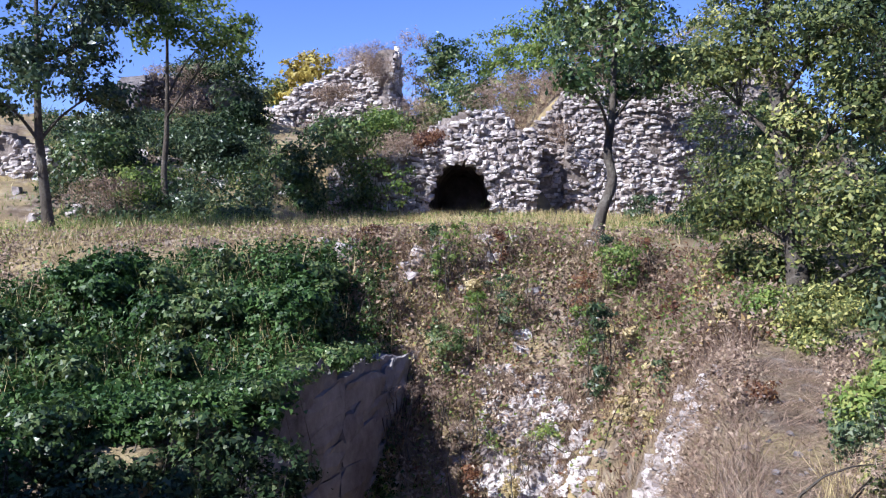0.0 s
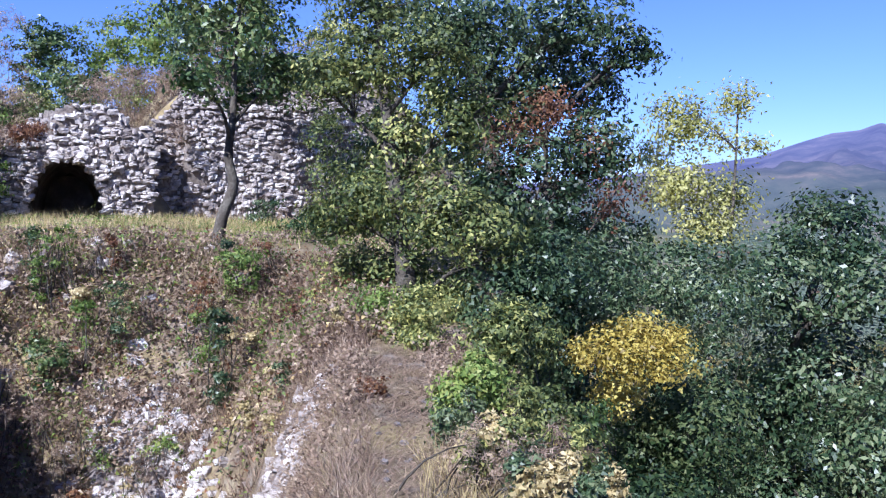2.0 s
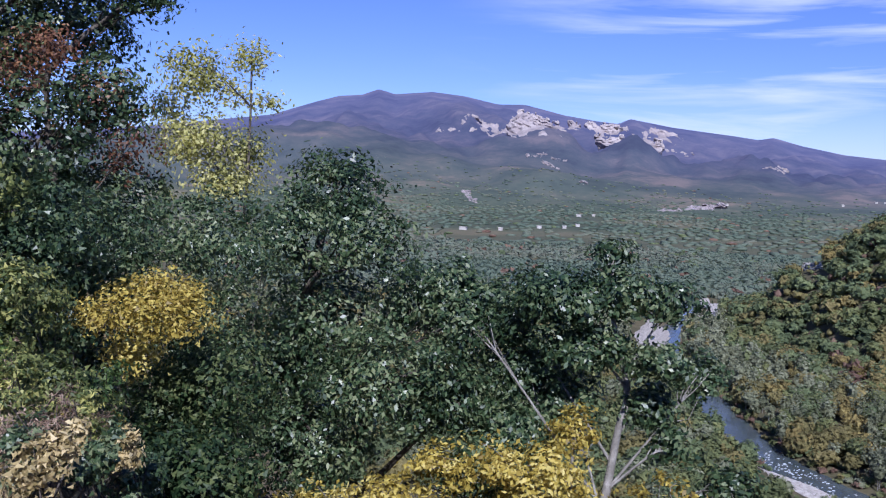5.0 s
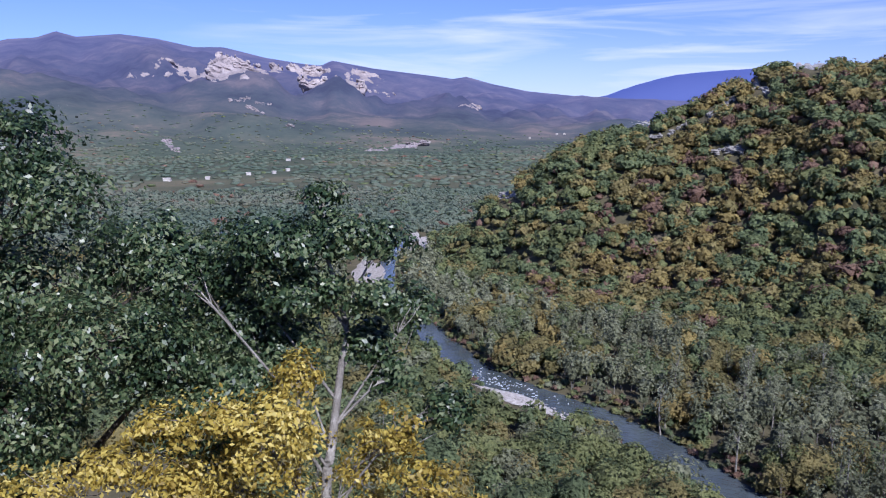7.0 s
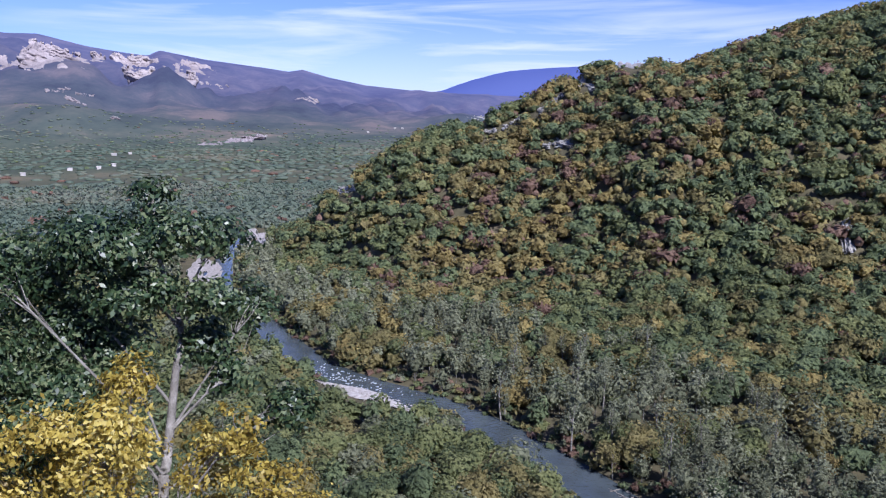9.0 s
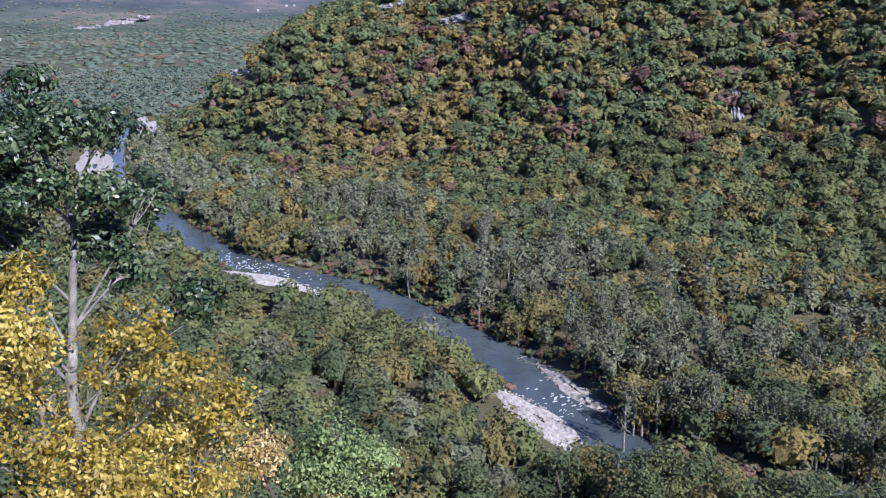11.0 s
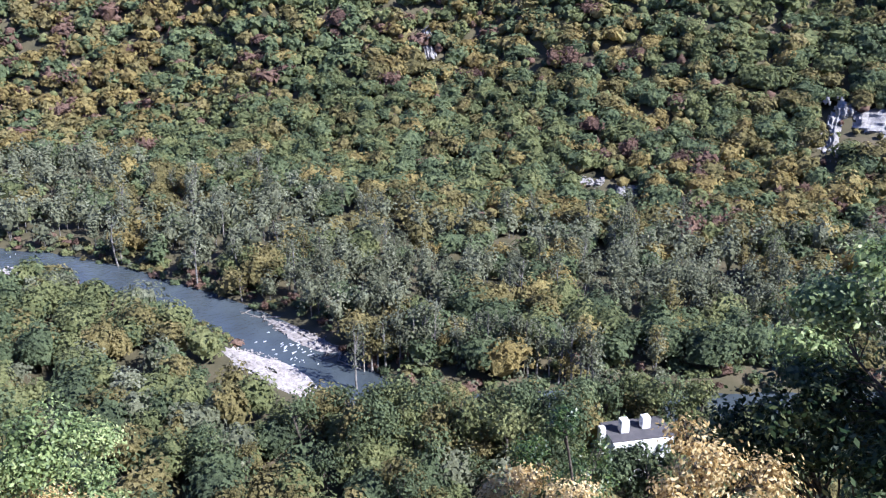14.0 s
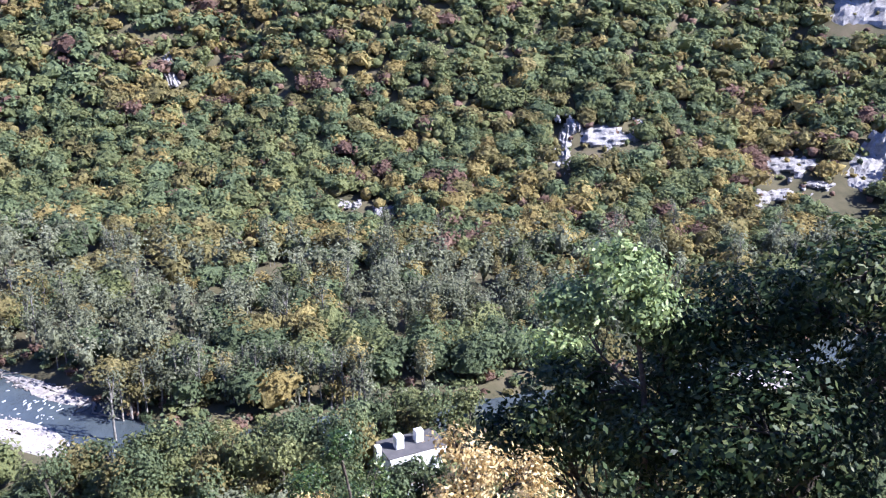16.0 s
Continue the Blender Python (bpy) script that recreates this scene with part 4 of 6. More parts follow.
def solid_from_cells(cells, xs, zs, front, thick):
    """A thick uneven slab over a set of grid cells; front(i, k) gives how far a point stands back."""
    idx, v, f = {}, [], []
    def p(i, k, back):
        key = (i, k, back)
        if key not in idx:
            idx[key] = len(v)
            v.append((xs[i] + rng.normal(0, 0.015), front(i, k) + (thick if back else 0), zs[k] + rng.normal(0, 0.015)))
        return idx[key]
    for (i, k) in cells:
        f.append((p(i, k, 0), p(i + 1, k, 0), p(i + 1, k + 1, 0), p(i, k + 1, 0)))
        f.append((p(i, k, 1), p(i, k + 1, 1), p(i + 1, k + 1, 1), p(i + 1, k, 1)))
        for di, dk, e in ((-1, 0, ((i, k + 1), (i, k))), (1, 0, ((i + 1, k), (i + 1, k + 1))), (0, -1, ((i, k), (i + 1, k))), (0, 1, ((i + 1, k + 1), (i, k + 1)))):
            if (i + di, k + dk) not in cells:
                (a, b), (c, d) = e
                f.append((p(c, d, 0), p(a, b, 0), p(a, b, 1), p(c, d, 1)))
    return np.array(v), np.array(f)


def ruin_wall(name, label, frame_m, length, top, base=-0.4, thick=0.7, opening=None, step=0.09, course=0.095, mean_len=0.165, singles=300, relief=0.22, seed=1, erode=None, rough=0.046, proud=0.0, stone=None, mesh=None):
    """A rubble wall along its own x axis, faced to its own -y: a mortar core and courses of stones.
    top(x) is its broken upper line; opening(x, z) is true where it is holed; erode(x, z) sets the face back."""
    r = np.random.default_rng(seed)
    xs = np.arange(0, length + step, step)
    zs = np.arange(base, 8.0, step)
    cells = set()
    for i in range(len(xs) - 1):
        for k in range(len(zs) - 1):
            x, z = xs[i] + step / 2, zs[k] + step / 2
            if z < top(x) and not (opening and opening(x, z)):
                cells.add((i, k))
    def back(x, z):
        b = (float(fbm(np.array(x * 0.9), np.array(z * 0.9 + seed * 7), seed)) - 0.5) * relief * 2.0
        return b + (erode(x, z) if erode else 0.0)
    gx, gz = np.meshgrid(xs, zs, indexing="ij")
    face = (fbm(gx * 0.9, gz * 0.9 + seed * 7, seed) - 0.5) * relief * 2.0
    v, f = solid_from_cells(cells, xs, zs, lambda i, k: float(face[i, k]) + (erode(xs[i], zs[k]) if erode else 0.0) + 0.06, thick)
    wall = new(name)
    wall.matrix_world = frame_m
    tagged(wall, label, "ruined wall")
    child("core", mesh_from("core", v, f, stone or M_MORTAR), wall, "crumbling pale lime mortar core")
    places = []
    z = max(base, -0.1)
    while z < 7.5:
        h = course * r.uniform(0.75, 1.3)
        x = r.uniform(-0.2, 0.1)
        while x < length:
            w = mean_len * r.choice([0.55, 0.75, 1.0, 1.3, 1.75]) * r.uniform(0.8, 1.2)
            cx, cz = x + w / 2, z + h / 2 + r.normal(0, 0.015)
            if 0 < cx < length and cz < top(cx) + 0.07 and not (opening and opening(cx, cz)) and r.random() > 0.3 * rough / 0.1 + 0.5 * (float(vnoise(np.array(cx * 1.7), np.array(cz * 1.7), seed + 5)) > 0.78) * (rough > 0.02):
                places.append((cx, back(cx, cz) + r.normal(0, rough), cz + r.normal(0, rough * 0.4), w * r.uniform(0.92, 1.16), h * r.uniform(0.9, 1.35), r.uniform(0.12, 0.24)))
            x += w + 0.015
        z += h + 0.012
    order = np.argsort([abs(p[0] - length * 0.45) + abs(p[2] - 1.6) for p in places])
    rest = []
    singles = min(singles, len(places))
    for n, i in enumerate(order):
        cx, b, cz, w, h, dpt = places[i]
        k = int(r.integers(0, len(STONES)))
        tilt = r.normal(0, 5)
        m = pose(cx, b + 0.03 - proud, cz, r.normal(0, 7) * rough / 0.035, tilt * rough / 0.03, r.normal(0, 8) * rough / 0.035)
        if n < singles:
            s = new("stone", (mesh or STONE_MESHES)[k])
            s.parent = wall
            s.matrix_basis = m @ Matrix.Diagonal((w, dpt, h, 1))
        else:
            vv = STONES[k][0] * np.array([w, dpt, h])
            mm = np.array(m)
            rest.append((vv @ mm[:3, :3].T + mm[:3, 3], STONES[k][1]))
    if rest:
        rv_, rf_ = merge(rest)
        tagged(child("rubble_facing", mesh_from("rubble_facing", rv_, rf_, stone or M_STONE), wall, "weathered limestone rubble facing"), kind="stuff")
    return wall


def ztop(az, el, y):
    return EYE + y / math.cos(radians(az)) * math.tan(radians(el))


def line_top(knots, rough, seed):
    ks = [k[0] for k in knots]; vs = [k[1] for k in knots]
    return lambda x: float(np.interp(x, ks, vs)) + (float(vnoise(np.array(x * 2.3), np.array(0.5), seed)) - 0.5) * rough


CY = 25.0
GZ = 1.0
def cave(x, z):
    """The mouth of the vault: a low irregular arch."""
    X, Z = x - 3.95, z
    h = 1.72 + 0.12 * math.sin(X * 5)
    return abs(X + 0.05 * math.sin(z * 4)) < 0.98 * max(0.0, 1 - max(0.0, (Z - 0.55) / (h - 0.55)) ** 2.4) ** 0.5 and Z < h and Z > -0.5


# vaulted wall, from azimuth -10.5 to 3.7
ruin_wall("vaulted_wall", "pale limestone rubble wall with a dark vault mouth", pose(-4.55, CY, GZ), 6.2,
          line_top([(0, 1.3), (0.8, 1.75), (1.7, 1.9), (2.4, 2.2), (3.3, 2.75), (4.0, 3.15), (4.9, 3.25), (5.6, 2.7), (6.2, 2.4)], 0.35, 3), opening=cave, seed=5,
          erode=lambda x, z: 0.35 * max(0.0, (z - 1.7)) * 0.6 + (0.12 if x < 2.6 and z > 1.2 else 0.0))
mouth = empty_thing("vault_mouth", (-0.6, CY, GZ), "ragged ring of stones round the vault mouth", "vault mouth")
for k in range(46):
    a = math.pi * (k + rng.uniform(-0.3, 0.3)) / 45
    o = new("stone", STONE_MESHES[k % 10])
    o.parent = mouth
    o.matrix_basis = pose(1.02 * math.cos(a) * (1 + rng.normal(0, 0.04)), rng.uniform(-0.05, 0.12), max(-0.1, 1.72 * max(0.0, math.sin(a)) ** 0.75 * (1 + rng.normal(0, 0.04))), rng.normal(0, 15), rng.uniform(-30, 30), rng.normal(0, 20)) @ Matrix.Diagonal((rng.uniform(0.12, 0.34), 0.3, rng.uniform(0.08, 0.18), 1))
# taller wall behind, from azimuth 3.5 to 17
ruin_wall("tall_wall", "tall weathered limestone rubble wall under brush", pose(1.45, CY + 0.9, GZ), 6.9,
          line_top([(0, 2.6), (0.5, 2.9), (0.9, 3.4), (1.3, 4.15), (1.9, 4.1), (2.6, 3.7), (3.4, 4.0), (4.3, 4.3), (5.2, 4.25), (5.9, 4.9), (6.9, 5.1)], 0.4, 9), seed=8, course=0.092, mean_len=0.16, relief=0.18,
          erode=lambda x, z: 0.1 * max(0.0, z - 2.2) + (0.35 if x < 1.1 and z > 0.2 else 0.0))
# rubble lining of the vault
tv, tf = [], []
for k, dpt in enumerate(np.linspace(0, 4.2, 9)):
    for j in range(15):
        a = math.pi * j / 14
        w = 1.06 * (1 - 0.03 * k)
        tv.append((-0.6 + w * math.cos(a) * (1 + rng.normal(0, 0.025)), CY + 0.2 + dpt, GZ - 0.5 + (2.25 - 0.05 * k) * math.sin(a) ** 0.8 * (1 + rng.normal(0, 0.02))))
for k in range(8):
    for j in range(14):
        tf.append((k * 15 + j, k * 15 + j + 1, (k + 1) * 15 + j + 1, (k + 1) * 15 + j))
for j in range(7):
    tf.append((8 * 15 + j, 8 * 15 + j + 1, 8 * 15 + 13 - j, 8 * 15 + 14 - j))
vault = new("vault", mesh_from("vault", tv, tf, M_MORTAR))
tagged(vault, "dark barrel vault of rubble running into the mound", "vault")

# upper fragment with a standing fin
UY = 33.0
UX = UY * math.tan(radians(-14.4))
UZ = 3.6
ruin_wall("upper_wall_fragment", "broken limestone wall fragment overgrown with brush", pose(UX, UY, UZ, 0, 0, -4), 5.6,
          line_top([(0, 1.35), (1.0, 1.9), (2.0, 2.45), (2.9, 2.9), (3.7, 3.05), (4.4, 2.9), (5.0, 2.2), (5.6, 1.6)], 0.4, 12), seed=21, singles=150, course=0.105, mean_len=0.2, base=-1.6)
fx = UY * math.tan(radians(-5.9))
ruin_wall("standing_fin", "jagged fin of ruined wall standing in shade", pose(fx, UY - 0.4, UZ, 0, 0, 78), 1.5,
          line_top([(0, 2.2), (0.4, 3.5), (0.9, 3.75), (1.5, 3.0)], 0.5, 15), seed=23, singles=60, base=-1.0, course=0.17)
# left block on its mound, its stone toned dark for shade, and the far left wall
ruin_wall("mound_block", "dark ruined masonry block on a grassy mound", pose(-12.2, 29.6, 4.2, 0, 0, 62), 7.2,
          line_top([(0, 1.2), (0.7, 1.8), (3.0, 2.0), (5.5, 2.1), (6.6, 1.4), (7.2, 0.7)], 0.5, 31), seed=31, singles=60, base=-1.2, thick=1.3, stone=M_SHADESTONE, mesh=SHADESTONE_MESHES)
ruin_wall("grey_wall", "grey limestone rubble wall at the terrace's end", pose(-14.6, 21.6, 0.95), 3.9,
          line_top([(0, 2.7), (2.2, 2.3), (3.2, 1.9), (3.9, 0.9)], 0.4, 41), seed=41, singles=120, base=-0.6)

# wall of the hollow, shade put into its stone colour: dressed blocks in courses
PW0, PW1 = np.array([-2.2, 7.7]), np.array([-0.62, 12.6])
pwd = PW1 - PW0
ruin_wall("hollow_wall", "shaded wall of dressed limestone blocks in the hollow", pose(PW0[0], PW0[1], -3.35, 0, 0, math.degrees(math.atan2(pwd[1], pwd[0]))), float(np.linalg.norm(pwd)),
          line_top([(0, 2.3), (0.7, 2.8), (1.2, 2.95), (3, 2.85), (4.4, 2.65), (5.3, 2.5)], 0.25, 51), seed=51, singles=150, base=-0.3, thick=0.5, course=0.3, mean_len=0.62, relief=0.06, rough=0.008, proud=-0.035, stone=M_SHADESTONE, mesh=SHADESTONE_MESHES)


def rubble_heap(name, label, spots, mat_mesh, sizes, seed, singles=120):
    """Loose stones lying on the ground."""
    r = np.random.default_rng(seed)
    base = empty_thing(name, (float(np.mean([p[0] for p in spots])), float(np.mean([p[1] for p in spots])), 0), label, "rubble")
    base.location.z = ground_z(base.location.x, base.location.y)
    rest = []
    for n, (x, y) in enumerate(spots):
        k = int(r.integers(0, len(STONES)))
        s = r.uniform(*sizes)
        m = pose(x, y, ground_z(x, y) + s * 0.03, r.uniform(-25, 25), r.uniform(-25, 25), r.uniform(0, 360)) @ Matrix.Diagonal((s * r.uniform(0.9, 1.7), s, s * r.uniform(0.5, 0.9), 1))
        if n < singles:
            o = new("stone", mat_mesh[k]); o.parent = base
            o.matrix_basis = Matrix.Translation(-base.location) @ m
        else:
            mm = np.array(m); v = STONES[k][0]
            rest.append((v @ mm[:3, :3].T + mm[:3, 3] - np.array(base.location), STONES[k][1]))
    if rest:
        v, f = merge(rest)
        tagged(child("loose_rubble", mesh_from("loose_rubble", v, f, M_STONE), base), kind="stuff")
    return base


def spots_polar(n, az, d, saz, sd, seed):
    r = np.random.default_rng(seed)
    return [(p[0], p[1]) for p in (polar(az + r.normal(0, saz), d + r.normal(0, sd)) for _ in range(n))]


rubble_heap("rubble_bank", "tumbled limestone rubble on the bank of the hollow", spots_polar(620, 3.4, 10.7, 2.0, 0.5, 1), STONE_MESHES, (0.05, 0.17), 1, 200)
rubble_heap("rubble_patch", "pale rubble breaking out of the dry bank", spots_polar(230, 12.7, 7.9, 1.3, 0.5, 2), STONE_MESHES, (0.03, 0.12), 2, 120)
rubble_heap("path_stones", "small stones beside the trodden path", spots_polar(40, 20.0, 6.2, 2.6, 1.4, 3), SHADESTONE_MESHES, (0.015, 0.05), 3, 40)
rubble_heap("terrace_stones", "scattered stones along the terrace's brink", spots_polar(26, -1.0, 13.3, 5.0, 0.5, 4), STONE_MESHES, (0.1, 0.28), 4, 26)
rubble_heap("mound_stones", "loose stones on the grassy mound", spots_polar(90, -21.0, 25.0, 3.2, 1.8, 6), STONE_MESHES, (0.1, 0.35), 6, 90)


# ---------------------------------------------------------------- trees and bushes near by
def blob(az, el, d, raz, rel):
    """A crown lobe seen at an azimuth and a height angle: its middle and half-axes."""
    d = d * (1 + 0.06 * math.sin(az * 12.9 + el * 7.7))
    c = polar(az, d, EYE + d * math.tan(radians(el)))
    return c, np.array([d * math.tan(radians(raz))] * 2 + [d * math.tan(radians(rel))])


def limb_path(a, b, bend, n=6):
    a, b = np.asarray(a, float), np.asarray(b, float)
    t = np.linspace(0, 1, n)[:, None]
    side = rng.normal(0, bend, 3) * np.linalg.norm(b - a)
    return a + (b - a) * t + side * np.sin(np.pi * t) + np.array([0, 0, 0.15]) * np.linalg.norm(b - a) * np.sin(np.pi * t) * 0.4


def crown(blobs, n, size, base, fill=0.62, cluster=46, tuft=0.2, aspect=0.6, corners=3):
    """Leaves in tufts over the lobes; denser outside, with gaps between."""
    vol = np.array([np.prod(b[1]) ** (2 / 3) + 0.3 * b[1].mean() for b in blobs]); vol /= vol.sum()
    n = int(n * (1.65 if corners == 4 else 2.1)); size = size * (0.69 if corners == 4 else 0.66)
    nc = max(8, n // cluster)
    k = rng.choice(len(blobs), nc, p=vol)
    d = unit(rng.normal(0, 1, (nc, 3)))
    rad = fill + (1.06 - fill) * rng.random(nc) ** 0.7
    C = np.array([b[0] for b in blobs]); R = np.array([b[1] for b in blobs])
    cc = C[k] + d * R[k] * rad[:, None]
    rep = rng.integers(0, nc, n)
    off = rng.normal(0, 1, (n, 3)) * np.array([1, 1, 0.6])
    big = rng.uniform(0.6, 1.3, nc)
    p = cc[rep] + off * tuft * big[rep][:, None] * (R[k][rep].mean(1, keepdims=True) ** 0.35)
    nrm = d[rep] * 0.9 + off * 0.35 + np.array([0, 0, 0.4])
    return leaf_slips(p - np.asarray(base), nrm, size, aspect, 0.6, corners=corners), cc


def tree(name, label, base_az, base_d, blobs, mat, n, size, trunk_r=0.12, bark=None, trunk=None, twigs=14, fill=0.62, tuft=0.16, category="tree", cluster=46, group=""):
    """A tree: bent tapered trunk, limbs to its lobes, twigs, and a crown of single leaves."""
    bx, by, _ = polar(base_az, base_d)
    bz = ground_z(bx, by)
    base = np.array([bx, by, bz - 0.05])
    bl = [blob(*b) if not isinstance(b[0], np.ndarray) else b for b in blobs]
    lv, cc = crown(bl, n, size, base, fill, cluster, tuft * 0.95, corners=4)
    th = empty_thing(name, base, label, category, group)
    top = max(bl, key=lambda b: b[0][2])[0]
    if trunk is None:
        tp = limb_path(base, top, 0.05, 9)
    else:
        tp = catmull(np.array([base] + [polar(a, d, EYE + d * math.tan(radians(e))) for a, e, d in trunk]), 5)
    L = np.linspace(0, 1, len(tp))
    parts = [tube(tp - base, trunk_r * (1.15 - L) ** 0.8 + trunk_r * 0.35 * np.exp(-L * 25) + 0.01, 8)]
    child("trunk", mesh_from("trunk", *parts[0], bark or M_BARK, True), th)
    limbs = []
    for c, R in bl:
        q = tp[int(np.argmin(np.abs(tp[:, 2] - (c[2] - 0.9 * np.linalg.norm(c[:2] - tp[len(tp) // 2][:2])))))]
        lp = limb_path(q, c, 0.08, 7)
        limbs.append(tube(lp - base, np.linspace(trunk_r * 0.42, trunk_r * 0.12, 7), 5))
        near = cc[np.linalg.norm((cc - c) / R, axis=1) < 1.1]
        if not len(near):
            continue
        for e in near[rng.choice(len(near), min(len(near), twigs), replace=False)]:
            s = lp[rng.integers(3, 7)]
            limbs.append(tube(limb_path(s, e, 0.1, 4) - base, np.linspace(trunk_r * 0.12 + 0.003, 0.004, 4), 3))
    tagged(child("branchwork", mesh_from("branchwork", *merge(limbs), bark or M_BARK, True), th), kind="stuff")
    child("crown", leaf_mesh("crown", lv, mat, 4), th)
    return th


def bush(name, label, spots, mat, n, size, tuft=0.13, fill=0.45, stems=10, category="bush", group="", low_fill=True):
    """A bush: stems from the ground and leafy lobes. Spots are lobes by azimuth, height angle, distance and half-angles."""
    bl = [blob(*b) for b in spots]
    m = np.mean([b[0] for b in bl], axis=0)
    base = np.array([m[0], m[1], ground_z(m[0], m[1]) - 0.05])
    for c, R in list(bl):
        gap = (c[2] - R[2]) - ground_z(c[0], c[1])
        if gap > 0.15 and low_fill:
            low = np.array([c[0], c[1], c[2] - R[2] - gap * 0.45])
            bl.append((low, np.array([R[0] * 0.75, R[1] * 0.75, gap * 0.6])))
    n = int(n * (1 + 0.08 * (len(bl) - len(spots))))
    lv, cc = crown(bl, n, size, base, fill, 34, tuft, 0.16 if mat is M_DRY else 0.6)
    th = empty_thing(name, base, label, category, group)
    st = []
    for c, R in bl:
        for _ in range(stems // 2):
            e = c + unit(rng.normal(0, 1, 3)) * R * 0.8
            s = np.array([c[0], c[1], 0]) * 0.6 + np.array([base[0], base[1], 0]) * 0.4 + np.array([*rng.normal(0, 0.15, 2), 0])
            s[2] = ground_z(s[0], s[1]) - 0.04
            if not low_fill:
                s = c + np.array([*rng.normal(0, 0.2, 2), -0.9]) * R
            st.append(tube(limb_path(s, e, 0.07, 5) - base, np.linspace(0.011, 0.003, 5), 3))
    tagged(child("stemwork", mesh_from("stemwork", *merge(st), M_BARK, True), th), kind="stuff")
    child("foliage", leaf_mesh("foliage", lv, mat), th)
    return th


M_YOUNGLIT = leaf_material("young_and_sunlit_leaf", [(0.100, 0.144, 0.056), (0.200, 0.269, 0.106), (0.338, 0.413, 0.169), (0.550, 0.587, 0.288)], 0.4)
# Oak leaf toned down, so that foliage in shade carries it in its colour.
M_SHADELEAF = leaf_material("shade_toned_leaf", [(0.008, 0.018, 0.008), (0.018, 0.037, 0.014), (0.038, 0.062, 0.022), (0.11, 0.13, 0.05)], 0.2, spec=0.2)
M_PALEYEL = leaf_material("pale_yellow_leaf", [(0.14, 0.15, 0.04), (0.27, 0.27, 0.07), (0.43, 0.41, 0.13), (0.6, 0.56, 0.24)], 0.45)
tree("terrace_tree", "slender oak with a bent trunk on the grassy terrace", 7.7, 14.2,
     [(9, 11, 14.5, 4.2, 3.3), (5.8, 12.5, 14.5, 2.8, 2.8), (11.8, 8.3, 14.2, 2.6, 2.0), (6.4, 7.8, 14.2, 2.2, 1.4), (9.2, 6.8, 14, 1.8, 1.2), (10, 15, 15, 4.5, 3)], M_OAK, 5600, 0.11, 0.085,
     trunk=[(8.1, -1, 14.2), (8.75, 1, 14.2), (8.45, 3, 14.2), (8.7, 5.5, 14.2), (8.8, 9, 14.3), (9.2, 14, 14.4)], fill=0.12)
tree("leafy_tree", "dark leafy tree with a straight thin trunk on the terrace", -27.5, 19,
     [(-28.5, 8.5, 19, 3.3, 3.3), (-25, 10.5, 19, 2.8, 3.5), (-24.3, 6.6, 18.6, 2.2, 2.0), (-30.5, 5.8, 19, 2, 2), (-27, 13.5, 19, 5, 3), (-23, 13.5, 19.5, 3, 3)], M_OAKD, 8500, 0.14, 0.1,
     trunk=[(-27.7, 1, 19), (-27.9, 4, 19), (-27.9, 8, 19), (-27.8, 13, 19)], fill=0.12)
tree("slim_tree", "slim green tree with an open crown by the mound", -20.6, 22.5,
     [(-20.5, 11.2, 22.5, 3, 2.3), (-17.3, 10, 22.5, 2.4, 1.8), (-22.7, 12.3, 22.5, 3, 2.6), (-18.5, 13.3, 22.5, 3, 2), (-15.7, 11, 22.5, 1.2, 1.2)], M_FRESH, 5000, 0.14, 0.08,
     trunk=[(-20.7, 1.5, 22.5), (-20.5, 4, 22.5), (-20.4, 7, 22.5), (-20.3, 12, 22.5)], fill=0.12)
tree("yellow_green_tree", "yellow-green spreading tree on the brink beside the path", 20.5, 11.0,
     [(17.5, 0.5, 11.3, 3.6, 2.5), (15.2, -1.2, 11.5, 2.0, 1.8), (20, 4, 11.4, 3.2, 3.5), (21.5, 9.5, 11.5, 3.4, 3), (17.5, 9.5, 11.6, 3.4, 2.6), (23, -0.5, 11, 4, 2.6), (26, -2.2, 10.8, 3, 2.0), (20, -4, 11, 3.2, 2.4), (14.6, 8, 12, 2.2, 2.4), (24.5, 6, 11.5, 3, 3.4), (18, 13, 12, 4, 2.5), (19.4, -6.2, 10.5, 2.6, 1.8), (23.4, -5.6, 10.4, 2.8, 1.8), (16.4, -4.4, 10.9, 1.8, 1.6)], M_LIME, 17000, 0.08, 0.1, fill=0.15, tuft=0.14)
tree("dark_oak", "large dark green oak on the wooded brink", 28, 15.5,
     [(26, 9, 15.5, 5.2, 4.2), (30.5, 8, 15.5, 4.2, 3.8), (23, 12.5, 15.8, 5, 3), (33, 4, 15.3, 2.6, 3), (29, 1, 15.5, 4.6, 3.6), (31, 12.2, 15.5, 4, 2.6), (35, 10.4, 15.6, 1.6, 1.8), (27, -4, 15, 5.2, 3.4), (33, -3, 15, 4, 3.4)], M_OAKD, 21000, 0.115, 0.18, fill=0.4)
tree("rust_leaved_tree", "small tree with rusty red autumn leaves among the oaks", 31.5, 14.2,
     [(27.6, 4.8, 14.7, 2.2, 2.4), (32.3, 3.4, 14.6, 2.4, 2.6), (30.2, 1.0, 14.6, 2.2, 2.0), (34.2, 1.2, 14.6, 1.5, 1.8), (29.6, 6.6, 14.8, 1.6, 1.4)], M_RUST, 2500, 0.08, 0.06, fill=0.05, tuft=0.3)
